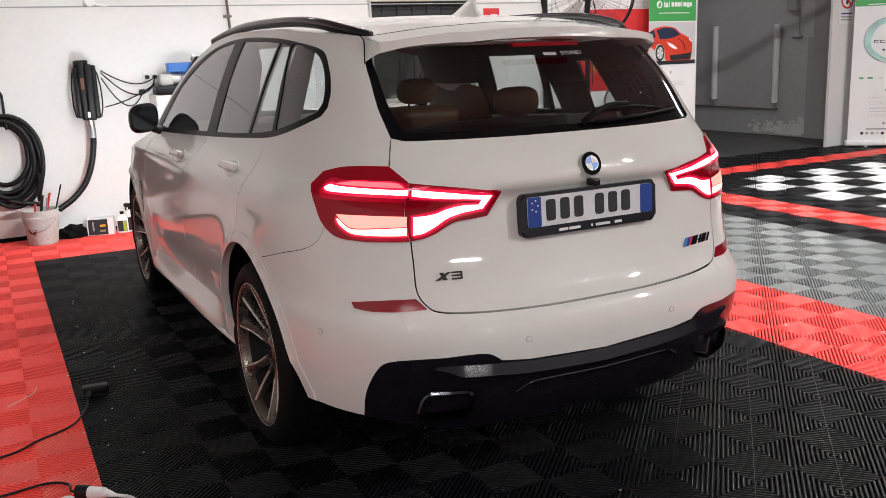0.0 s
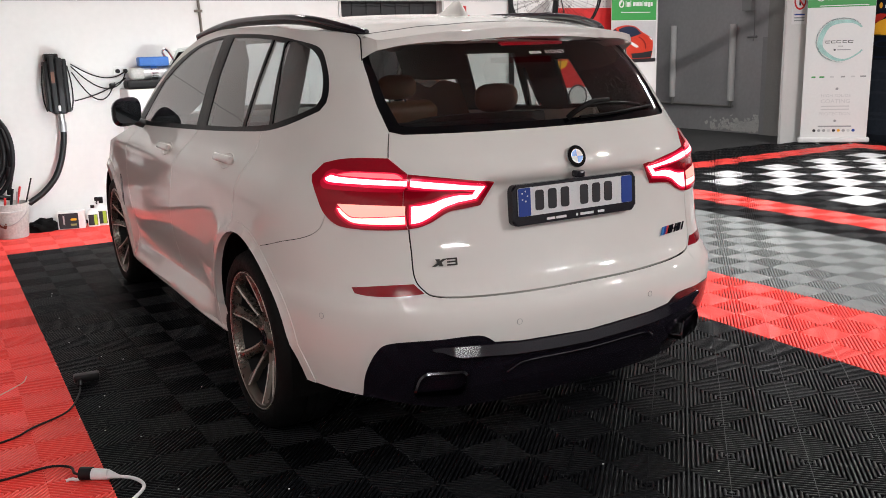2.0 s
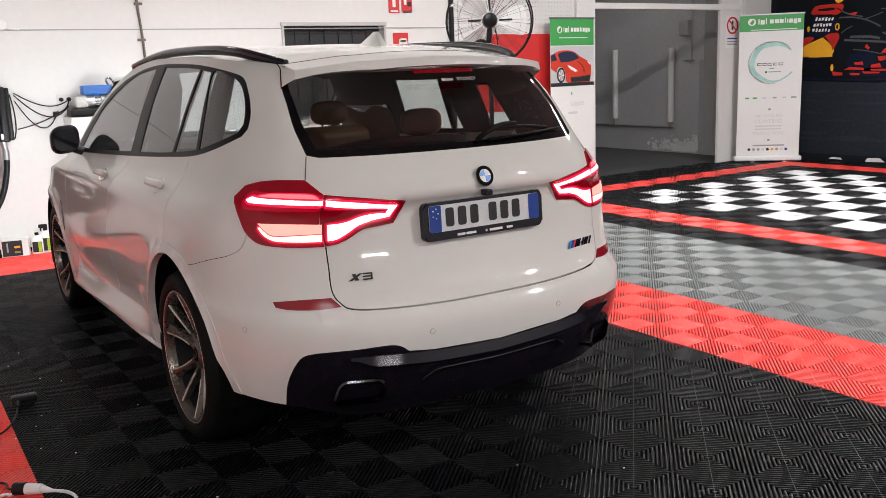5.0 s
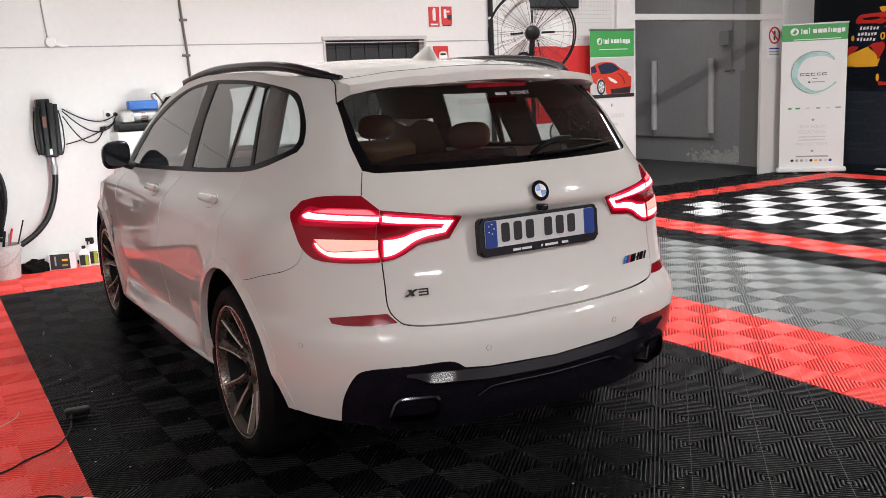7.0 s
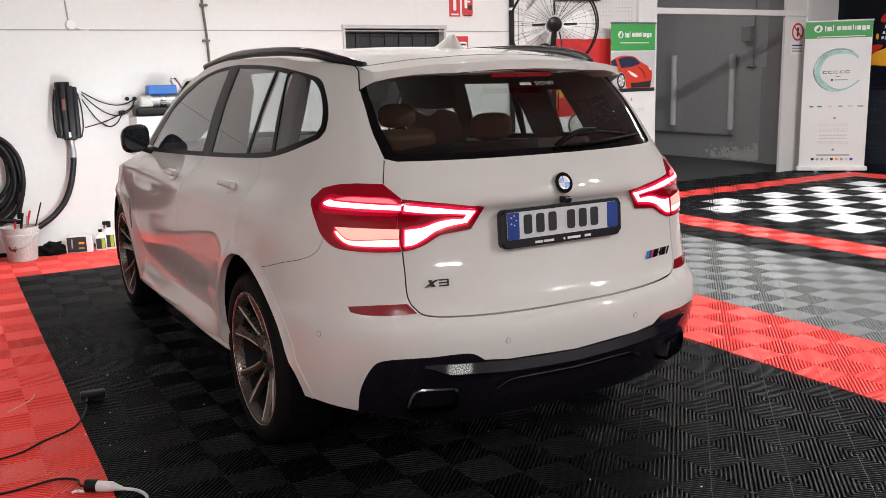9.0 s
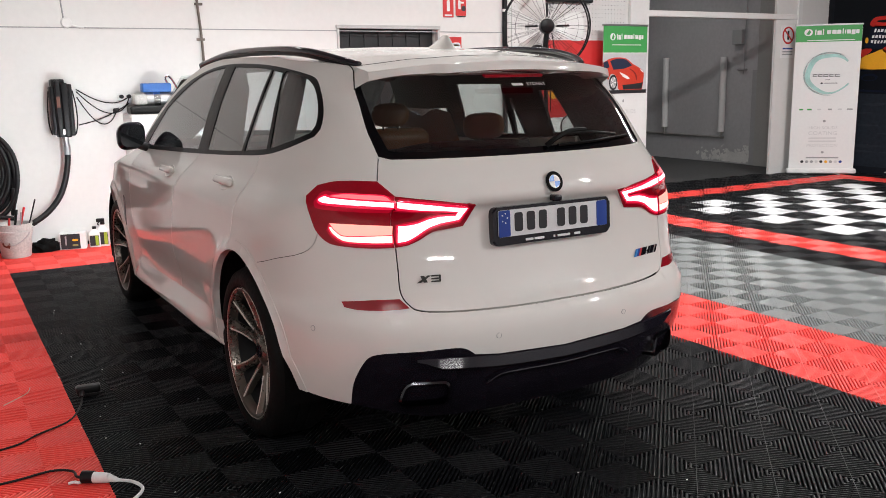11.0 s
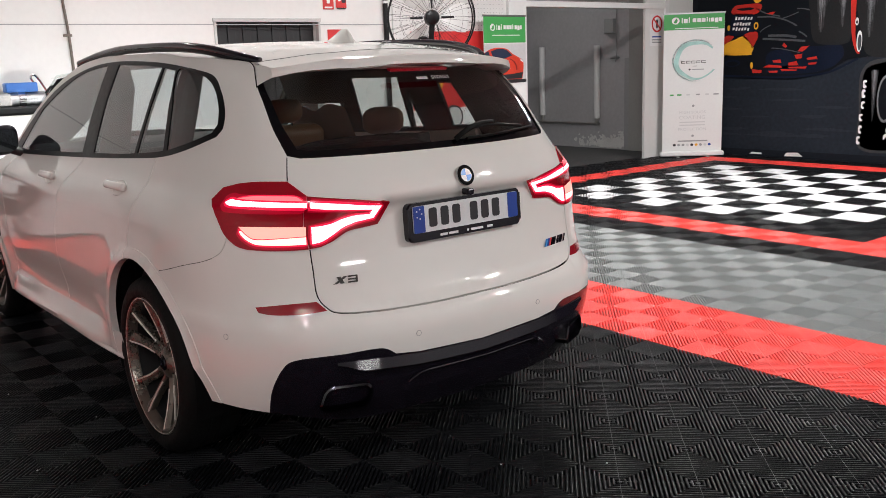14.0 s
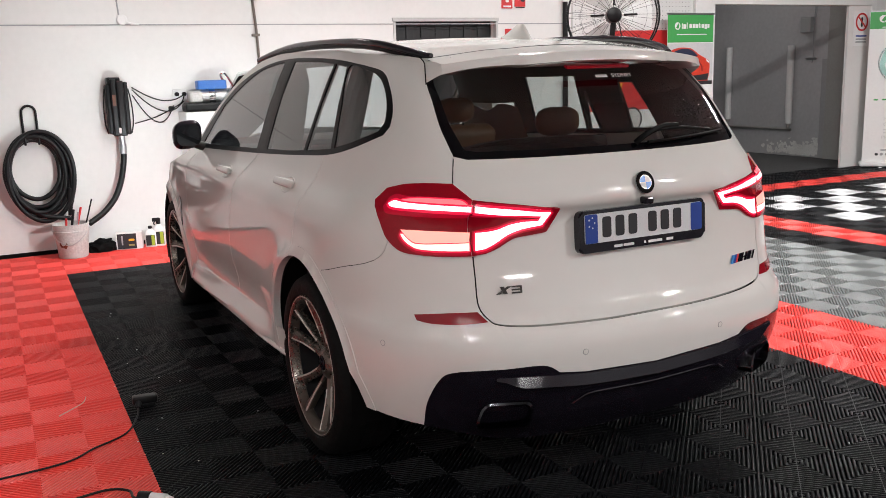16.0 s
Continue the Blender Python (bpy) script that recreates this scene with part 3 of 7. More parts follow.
regions = [("seam", s) for s in seams]
for m_ in (lambda p: p, mirror_pts):
    regions += [("deep", m_(PINK_TOP)), ("pink", m_(PINK_LOW)), ("glow_top", m_(GLOW_TOP)), ("glow_low", m_(GLOW_LOW)), ("glow_inner", m_(GLOW_IN_TOP)), ("halo_out", m_(grow(GLOW_TOP, 0.007))), ("halo_out", m_(grow(GLOW_LOW, 0.006))), ("halo_out", m_(grow(PINK_TOP, 0.004))), ("halo_in", m_(grow(GLOW_IN_TOP, 0.007))), ("soft_out", m_(grow(GLOW_TOP, 0.020))), ("soft_out", m_(grow(GLOW_LOW, 0.014))), ("soft_in", m_(grow(GLOW_IN_TOP, 0.013))), ("lamp_outer", m_(LAMP_OUTER)), ("lamp_inner", m_(LAMP_INNER)), ("reflector", m_(REFLECT))]
    regions += (panes if m_ is not mirror_pts else FAR_PANES) + [("window_surround", m_(DLO))]
    regions += [("arch", m_(arch(REAR_AXLE, ARCH_R))), ("arch", m_(arch(FRONT_AXLE, ARCH_R))), ("arch_lip", m_(arch(REAR_AXLE, ARCH_R + 0.040, 0.010))), ("front_arch_lip", m_(arch(FRONT_AXLE, ARCH_R + 0.038)))]
regions += [("insert", INSERT + [(0.858, 0.1), (-0.858, 0.1)]), ("rear_window", GLASS_INNER), ("glass_border", REAR_GLASS_LINE)]

# one net of triangles over the outline, cut along every region's edge
rows = [(a, z) for a in np.arange(-A_END, A_END, 0.045) for z in np.arange(0.2, 1.66, 0.045)]
rows = [(a + 0.0225 * (round(z / 0.045) % 2), z) for a, z in rows]
rows = [(a, z) for a, z in rows if low_line(abs(a)) + 0.02 < z < top_line(abs(a)) - 0.02 and abs(a) < A_END - 0.02]
edge_a = np.linspace(-A_END, A_END, 360)
rim = [(a, float(low_line(abs(a)))) for a in edge_a] + [(a, float(top_line(abs(a)))) for a in edge_a[::-1]]
verts, edges = list(rows), []
from mathutils.geometry import delaunay_2d_cdt
for _, poly in [("rim", rim)] + regions:
    n = len(verts)
    verts += [(float(u), float(v)) for u, v in poly]
    edges += [(n + i, n + (i + 1) % len(poly)) for i in range(len(poly))]
net = delaunay_2d_cdt([Vector(v) for v in verts], edges, [], 0, 1e-5)
NV = np.array([tuple(v) for v in net[0]])
NF = np.array(net[2])
mid_a, mid_z = NV[NF].mean(1).T
kind_of = np.full(len(NF), -1)
for i, (_, poly) in enumerate(regions):
    free = kind_of == -1
    kind_of[free & inside(poly, mid_a, mid_z)] = i
outside = ~inside(rim, mid_a, mid_z)
POINTS, NORMALS = car_surface(NV[:, 0], NV[:, 1]), car_normal(NV[:, 0], NV[:, 1])


def panel(name, faces, mat, parent, lift=0.0, skirt=0.014, label=""):
    """A piece of the body's skin, turned in along its edges."""
    used, back = np.unique(faces, return_inverse=True)
    tri = back.reshape(-1, 3)
    p, n = POINTS[used] + NORMALS[used] * lift, NORMALS[used]
    e = np.concatenate([tri[:, [0, 1]], tri[:, [1, 2]], tri[:, [2, 0]]])
    key = np.sort(e, 1)
    _, first, count = np.unique(key, axis=0, return_index=True, return_counts=True)
    rim_e = e[first[count == 1]]
    k = len(p)
    vs, fs, ns = [tuple(q) for q in p], [tuple(t) for t in tri], list(n)
    if skirt:
        ring = np.unique(rim_e)
        at = {int(v): k + i for i, v in enumerate(ring)}
        vs += [tuple(q) for q in p[ring] - n[ring] * skirt]
        fs += [(int(b), int(a), at[int(a)], at[int(b)]) for a, b in rim_e]
    me = bpy.data.meshes.new(name)
    me.from_pydata(vs, [], fs)
    me.materials.append(mat)
    me.polygons.foreach_set("use_smooth", [True] * len(tri) + [False] * (len(fs) - len(tri)))
    loops = [ns[t[j]] for t in tri for j in range(3)] + [(0, 0, 0)] * (4 * (len(fs) - len(tri)))
    me.update()
    me.normals_split_custom_set([tuple(q) for q in loops])
    ob = new(name, me)
    ob.parent = parent
    return tagged(ob, label)


def faces_of(names, extra=None):
    want = np.array([(-1 if i < 0 else i) for i in kind_of])
    pick = np.isin(want, [i for i, (n, _) in enumerate(regions) if n in names]) & ~outside
    return NF[pick if extra is None else pick & extra]


lens_area = inside(LAMP_OUTER, mid_a, mid_z) | inside(mirror_pts(LAMP_OUTER), mid_a, mid_z)
gate_lens_area = inside(LAMP_INNER, mid_a, mid_z) | inside(mirror_pts(LAMP_INNER), mid_a, mid_z)
for i, (n, _) in enumerate(regions):
    if n.startswith("soft"):
        kind_of[(kind_of == i) & ~(lens_area | gate_lens_area)] = -1
        kind_of[(kind_of == i) & (lens_area if n == "soft_in" else gate_lens_area)] = regions.index(("lamp_outer", LAMP_OUTER)) if n == "soft_in" else regions.index(("lamp_inner", LAMP_INNER))
paint = (kind_of == -1) & ~outside
tailgate_area = [(-0.755, 1.30), (-0.757, 1.13), (-0.65, 1.0), (-0.638, 0.77), (-0.60, 0.71), (-0.45, 0.690), (0, 0.682)]
tailgate_area = tailgate_area + mirror_pts(tailgate_area)[::-1][1:]
gate = inside(tailgate_area, mid_a, mid_z)
body = panel("body", NF[paint & ~gate], CAR_PAINT, car, label="glossy white painted body shell")
tailgate = panel("tailgate", NF[paint & gate], CAR_PAINT, car, label="glossy white tailgate")
for i, (n, _) in enumerate(regions):
    if n == "seam":
        pick = (kind_of == i) & ~outside
        if pick.any():
            panel("panel_gap", NF[pick], SEAM_DARK, body, lift=-0.010, skirt=0)
panel("rear_window", faces_of(["rear_window"]), REAR_GLASS, tailgate, lift=-0.001, skirt=0, label="dark tinted rear window")
panel("window_border", faces_of(["glass_border"]), BORDER_BLACK, tailgate, lift=-0.001, skirt=0.004, label="black glass border")
panel("lower_bumper", faces_of(["insert"]), CAR_BLACK, car, lift=0.002, label="gloss black lower rear bumper insert")
for where in (mid_a < 0, mid_a > 0):
    surround = panel("window_surround", faces_of(["window_surround"], where), WINDOW_TRIM, car, lift=0.001, label="black side window surround")
    for n, _ in panes:
        panel(n, faces_of([n], where), SIDE_GLASS, surround, lift=-0.002, skirt=0.003)
    for n in ("arch_lip", "front_arch_lip"):
        panel("arch_lip", faces_of([n], where), CAR_PAINT, body, lift=0.0035, skirt=0.03, label="white wheel arch lip")
    lamp = panel("tail_lamp", faces_of(["lamp_outer"], where), LAMP_RED, car, lift=0.006, skirt=0.02, label="lit red tail lamp")
    lid = panel("gate_lamp", faces_of(["lamp_inner"], where), LAMP_DARK, car, lift=0.006, skirt=0.02, label="lit red lamp on the tailgate")
    panel("light_bar", faces_of(["glow_top"], where), LAMP_GLOW, lamp, lift=0.007)
    panel("light_bar", faces_of(["glow_low"], where), LAMP_AMBER, lamp, lift=0.007)
    panel("glow_edge", faces_of(["halo_out"], where), LAMP_HALO, lamp, lift=0.0065, skirt=0)
    panel("glow_edge", faces_of(["halo_in"], where), LAMP_HALO, lid, lift=0.0065, skirt=0)
    panel("soft_glow", faces_of(["soft_out"], where & lens_area), LAMP_SOFT, lamp, lift=0.0062, skirt=0)
    panel("soft_glow", faces_of(["soft_in"], where & gate_lens_area), LAMP_SOFT, lid, lift=0.0062, skirt=0)
    panel("deep_panel", faces_of(["deep"], where), LAMP_DEEP, lamp, lift=0.0068, skirt=0)
    panel("pale_panel", faces_of(["pink"], where), LAMP_PINK, lamp, lift=0.0068, skirt=0)
    panel("light_bar", faces_of(["glow_inner"], where), LAMP_GLOW, lid, lift=0.007)
    panel("reflector", faces_of(["reflector"], where), REFLECTOR, car, lift=0.002, label="red bumper reflector")

# roof: a crowned sheet that ends in the spoiler lip
roof_mid = smooth_table([0.30, 0.45, 0.8, 1.3, 1.9, 2.4, 2.75, 2.85], [1.562, 1.590, 1.632, 1.660, 1.672, 1.660, 1.625, 1.605])
edge_run = np.linspace(0.90, 3.27, 60)
edge_pts = car_surface(edge_run, top_line(edge_run))
roof_edge = lambda y: np.interp(y, np.concatenate([[0.30], edge_pts[:, 1]]), np.concatenate([[1.512], edge_pts[:, 2]]))
roof_half = lambda y: np.interp(y, np.concatenate([[0.30], edge_pts[:, 1]]), np.concatenate([[0.588], edge_pts[:, 0]]))


def roof_rear(u):
    return 0.345 + 0.03 * float(ease((abs(u) - 0.5) / 0.12)) + 0.085 * abs(u) ** 5


def roof_point(u, v):
    y0 = roof_rear(u)
    y = y0 + (2.85 - y0) * v
    return Vector((u * float(roof_half(y)), y, float(roof_edge(y)) + (float(roof_mid(y)) - float(roof_edge(y))) * (1 - abs(u) ** 2.3)))


def sheet(f, nu, nv, bm=None):
    bm = bm or bmesh.new()
    top = [[bm.verts.new(f(-1 + 2 * i / nu, j / nv)) for i in range(nu + 1)] for j in range(nv + 1)]
    for j in range(nv):
        for i in range(nu):
            bm.faces.new((top[j][i], top[j][i + 1], top[j + 1][i + 1], top[j + 1][i]))
    return bm


roof = part("roof", sheet(roof_point, 44, 44), CAR_PAINT, car, "white painted roof", smooth=True)


def spoiler_edge(u, v):
    """The spoiler's lip, rolled down and in under the roof's rear edge."""
    p = roof_point(u, 0)
    n = abs(u)
    drop = 0.033 - 0.006 * float(ease((n - 0.60) / 0.2)) + 0.006 * float(ease((n - 0.88) / 0.12))
    c = v * 3
    if c <= 1:
        return p + Vector((0, -0.010 * math.sin(c * math.pi / 2), -drop * c))
    if c <= 2:
        return p + Vector((0, -0.010 + 0.05 * (c - 1), -drop - 0.006 * (c - 1)))
    return p + Vector((0, 0.04 + 0.12 * (c - 2), -drop - 0.006 - 0.004 * (c - 2)))


part("spoiler", sheet(spoiler_edge, 44, 9), CAR_PAINT, roof, "white roof spoiler lip", smooth=True)
part("third_brake_light", slab(round_rect(0.28, 0.011, 0.005), 0.02, m=pose(0.045, 0.405, 1.513, 14)), LAMP_DARK, roof, "red high brake light, dimly lit")


def spoiler_corner(side):
    """White corner that carries the spoiler's end down to the top corner of the rear window."""
    def f(u, v):
        p = spoiler_edge(side, v / 3)
        q = Vector(car_surface(np.array([side * 0.888]), np.array([1.548 - 0.072 * v]))[0]) + Vector((0, -0.004, 0))
        t = (u + 1) / 2
        return p.lerp(q, t) + Vector((0, -0.012 * math.sin(math.pi * t), 0.004 * math.sin(math.pi * t)))
    return sheet(f, 6, 8)


for side in (-1, 1):
    part("spoiler_corner", spoiler_corner(side), CAR_PAINT, roof, smooth=True)
    gap = [tuple(Vector(car_surface(np.array([side * a]), np.array([z]))[0]) + Vector((-0.0005 * -side, -0.0005, 0.001))) for a, z in ((0.888, 1.470), (0.890, 1.510), (0.896, 1.545), (0.93, 1.5655))]
    part("panel_gap", tube(gap, 0.0022, sides=6), SEAM_DARK, roof)
    rail = [(side * (float(roof_half(y)) - 0.022), y, z) for y, z in ((0.60, 1.572), (0.70, 1.598), (0.92, 1.634), (1.25, 1.655), (1.8, 1.664), (2.15, 1.650), (2.45, 1.612))]
    bm = tube([(x, y, z - 0.008) for x, y, z in rail], 0.0145, sides=10, smooth_steps=8)
    part("roof_rail", bm, CAR_BLACK, roof, "gloss black roof rail", smooth=True)
    part("rail_foot", tube([(x, y, z - 0.022) for x, y, z in rail], 0.012),
         WINDOW_TRIM, roof, smooth=True)

# fin antenna
bm = bmesh.new()
rings = []
for k in range(9):
    t = k / 8
    half, front, rear = 0.036 * (1 - t) ** 0.6 + 0.004, 1.04 - 0.15 * t ** 0.8, 0.775 + 0.07 * t
    z = 1.625 + 0.068 * t
    rings.append([bm.verts.new((half * math.sin(a) * (0.45 + 0.55 * (0.5 - 0.5 * math.cos(a))), (front + rear) / 2 + (front - rear) / 2 * math.cos(a), z + 0.018 * math.cos(a) * (1 - t)))
                  for a in np.linspace(0, 2 * math.pi, 24, endpoint=False)])
for r0, r1 in zip(rings, rings[1:]):
    for k in range(24):
        bm.faces.new((r0[k], r0[(k + 1) % 24], r1[(k + 1) % 24], r1[k]))
bm.faces.new(rings[-1])
joint = [tuple(roof_point(-0.97 + 1.94 * k / 24, 0.062) + Vector((0, 0, -0.0008))) for k in range(25)]
part("panel_gap", tube(joint, 0.0022, sides=6, smooth_steps=2), SEAM_DARK, roof)
part("antenna_fin", bm, CAR_PAINT, roof, "white fin antenna", smooth=True)

# windscreen, bonnet and nose
wind = lambda u, v: Vector((u * (0.685 + 0.14 * v), 2.83 + 0.80 * v - 0.07 * u * u * (1 - 0.2 * v), 1.603 - 0.50 * v - 0.055 * u * u))
part("windscreen", sheet(wind, 16, 10), FRONT_GLASS, car, "clear windscreen", smooth=True)


def bonnet_point(u, v):
    a0 = 3.95 + (A_END - 3.95) * (v * 0.5 + 0.5 * v)
    p = car_surface(np.array([a0 * 1.0]), np.array([float(top_line(a0))]))[0]
    x = u * p[0]
    y = p[1] + 0.30 * (1 - u * u) * (1 - v)
    return Vector((x, y, float(top_line(a0)) + 0.07 * (1 - u * u) * (1 - 0.6 * v)))


part("bonnet", sheet(lambda u, v: bonnet_point(u, min(v, 0.985)), 24, 20), CAR_PAINT, car, "white bonnet", smooth=True)
for side in (-1, 1):
    lens = slab(round_rect(0.36, 0.13, 0.05), 0.05, m=pose(side * 0.66, 4.52, 0.74, 0, 0, 180 - side * 32))
    part("headlight", lens, HEADLIGHT, car, "lit headlight")
    part("kidney_grille", slab(round_rect(0.30, 0.24, 0.06), 0.04, m=pose(side * 0.17, 4.73, 0.66, 8, 0, 180)), SATIN_BLACK, car, "black kidney grille")
part("front_intake", slab(round_rect(1.1, 0.16, 0.05), 0.04, m=pose(0, 4.735, 0.36, 0, 0, 180)), SATIN_BLACK, car)

# underbody, arch liners
part("underbody", box(-0.72, 0.72, 1.50, 4.35, 0.20, 0.36, 0.04), SEAM_DARK, car, "dark underbody")
part("rear_valance", box(-0.62, 0.62, 0.22, 1.55, 0.31, 0.40, 0.04), SEAM_DARK, car)
for y in (REAR_AXLE, FRONT_AXLE):
    for side in (-1, 1):
        bm = lathe([(0.43, -0.16), (0.43, 0.16)], 40, m=pose(side * 0.76, y, TYRE_R + 0.02, 0, 90))
        bmesh.ops.delete(bm, geom=[f for f in bm.faces if len(f.verts) > 4 and f.calc_center_median().x * side > 0.76], context="FACES")
        bmesh.ops.delete(bm, geom=[v for v in bm.verts if v.co.z < 0.24], context="VERTS")
        part("arch_liner", bm, SEAM_DARK, car)


# ---- wheels ----
def build_wheel():
    """A wheel about its axle: outer face towards -x, centre at the origin."""
    w = new("wheel")
    w.empty_display_size = 0.1
    R, r = TYRE_R, 0.281
    turn = pose(0, 0, 0, 0, -90)
    tyre = lathe([(r, -0.115), (r + 0.02, -0.128), (R - 0.035, -0.128), (R - 0.012, -0.112), (R, -0.085), (R + 0.001, -0.03), (R - 0.004, -0.027), (R - 0.004, -0.021), (R + 0.001, -0.018),
                  (R + 0.001, 0.018), (R - 0.004, 0.021), (R - 0.004, 0.027), (R + 0.001, 0.03), (R, 0.085), (R - 0.012, 0.112), (R - 0.035, 0.128), (r + 0.03, 0.130), (r + 0.012, 0.126), (r, 0.110)],
                 72, m=turn, close=True)
    part("tyre", tyre, RUBBER, w, "black low-profile tyre", smooth=True)
    rim = lathe([(r - 0.006, -0.11), (r - 0.006, 0.100), (r + 0.006, 0.118), (r + 0.004, 0.124), (r - 0.012, 0.120), (r - 0.020, 0.10), (r - 0.024, -0.10)], 72, m=turn, close=True)
    part("rim", rim, ALLOY, w, "bronze-grey alloy rim", smooth=True)
    part("rim_lip", lathe([(r - 0.004, 0.117), (r - 0.001, 0.124), (r + 0.004, 0.122), (r + 0.004, 0.116)], 72, m=turn, close=True), RIM_EDGE, w, "bright machined rim lip", smooth=True)
    barrel = lathe([(r - 0.026, -0.10), (r - 0.026, 0.085), (r - 0.030, 0.085), (r - 0.030, -0.10)], 60, m=turn, close=True)
    part("barrel", barrel, SATIN_BLACK, w, smooth=True)
    hub = lathe([(0.075, 0.01), (0.075, 0.040), (0.060, 0.062), (0.034, 0.070), (0.030, 0.064), (0.0001, 0.064)], 32, m=turn)
    part("hub", hub, ALLOY, w, smooth=True)
    part("centre_cap", lathe([(0.029, 0.06), (0.029, 0.072), (0.026, 0.075), (0.0001, 0.076)], 24, m=turn), CAR_BLACK, w, "dark centre cap", smooth=True)
    # five twin spokes: each a ridged blade from the hub, spread and widened at the rim, with a bright cut edge
    for k in range(5):
        a = radians(72 * k + 96)
        c, d = Vector((0, math.cos(a), math.sin(a))), Vector((0, -math.sin(a), math.cos(a)))
        for s in (-1, 1):
            bm, edge_line, secs = bmesh.new(), [], []
            for t, half, depth, out, away in ((0, 0.020, 0.05, 0.054, 0.016), (0.25, 0.0155, 0.044, 0.064, 0.022), (0.5, 0.0145, 0.038, 0.080, 0.034), (0.75, 0.018, 0.034, 0.098, 0.050), (0.9, 0.024, 0.032, 0.110, 0.060), (1, 0.027, 0.032, 0.115, 0.064)):
                o = c * (0.050 + (r - 0.064) * t) + d * s * away
                at = lambda u, h: o + d * s * u + Vector((-h, 0, 0))
                secs.append([bm.verts.new(at(u, h)) for u, h in ((-half, out - depth), (-half, out - 0.016), (-half * 0.2, out - 0.003), (half * 0.55, out), (half, out - 0.006), (half * 0.8, out - depth))])
                edge_line.append(at(half * 0.62, out - 0.0015))
            for q0, q1 in zip(secs, secs[1:]):
                for i in range(6):
                    bm.faces.new((q0[i], q0[(i + 1) % 6], q1[(i + 1) % 6], q1[i]))
            bm.faces.new(secs[0]), bm.faces.new(secs[-1])
            blade = part("spoke", bm, ALLOY, w)
            part("spoke_edge", tube(edge_line[1:], 0.0042, sides=6, smooth_steps=3), RIM_EDGE, blade, "bright machined spoke edge")
    for k in range(5):
        a = radians(72 * k + 54)
        part("wheel_bolt", rod((-0.035, 0.052 * math.cos(a), 0.052 * math.sin(a)), (-0.052, 0.052 * math.cos(a), 0.052 * math.sin(a)), 0.009, sides=6), STEEL, w)
    disc_bm = lathe([(0.175, -0.02), (0.175, 0.005), (0.09, 0.005), (0.09, -0.02)], 48, m=turn, close=True)
    part("brake_disc", disc_bm, STEEL, w, "steel brake disc", smooth=True)
    part("brake_caliper", box(-0.025, 0.05, 0.10, 0.20, -0.09, 0.10, 0.015), CAR_BLACK, w, "dark brake caliper")
    return w


wheel = build_wheel()
tagged(wheel, "bronze-grey double-spoke alloy wheel")
wheel.parent = car
wheel.matrix_basis = pose(-0.805, REAR_AXLE + 0.01, TYRE_R, 3)
for x, y, turn in ((-0.80, FRONT_AXLE, 0), (0.795, REAR_AXLE + 0.02, 180), (0.80, FRONT_AXLE, 180)):
    copy_thing(wheel, pose(x, y, TYRE_R, 25 if turn else -8, 0, turn))


# ---- fittings on the skin ----
def on_skin(a, z, lift=0.0):
    """The pose of something fixed to the body: x along it, z up it, y into it."""
    p, n = car_surface(np.array([a]), np.array([z]))[0], car_normal(np.array([a]), np.array([z]))[0]
    y = -Vector(n)
    x = y.cross(Vector((0, 0, 1))).normalized()
    zz = x.cross(y)
    m = Matrix((x, y, zz)).transposed().to_4x4()
    m.translation = Vector(p) + Vector(n) * lift
    return m


# number plate in its black holder
plate = new("number_plate")
plate.parent = car
plate.matrix_basis = pose(0, 0.082, 0.974, -3)
tagged(plate, "silver number plate with blue ends in a black holder")
bm = slab(round_rect(0.548, 0.142, 0.02), 0.03)
bmesh.ops.bevel(bm, geom=[e for e in bm.edges if abs(e.verts[0].co.y) < 1e-5 and abs(e.verts[1].co.y) < 1e-5], offset=0.006, segments=2, affect="EDGES")
part("holder", bm, CAR_BLACK, plate, "gloss black plate holder", smooth=True)
part("plate_sheet", slab(round_rect(0.507, 0.098, 0.008, x=0, y=0.010), 0.004, m=pose(0, -0.0045, 0)), PLATE_WHITE, plate)
for x in (-0.228, 0.228):
    part("end_band", slab(round_rect(0.050, 0.097, 0.006, x=x, y=0.010), 0.003, m=pose(0, -0.0062, 0)), PLATE_BLUE, plate, "blue end band")
for x in (-0.165, -0.110, -0.055, 0.030, 0.085, 0.140):
    part("plate_bar", slab(round_rect(0.036, 0.070, 0.010, x=x, y=0.012), 0.003, m=pose(0, -0.0066, 0)), INK, plate, "dark raised bar")
for x, w_ in ((-0.115, 0.035), (-0.07, 0.045), (0.0, 0.008), (0.045, 0.06), (0.11, 0.03)):
    part("holder_bar", slab(round_rect(w_, 0.009, 0.002, x=x, y=-0.058), 0.002, m=pose(0, -0.001, 0)), PRINT_WHITE, plate, "small white bar")
for i in range(5):
    part("band_dot", slab(disc(0.003, 8, x=-0.228 + 0.012 * math.cos(1.26 * i), y=0.030 + 0.018 * math.sin(1.26 * i)), 0.002, m=pose(0, -0.0075, 0)), PRINT_WHITE, plate)

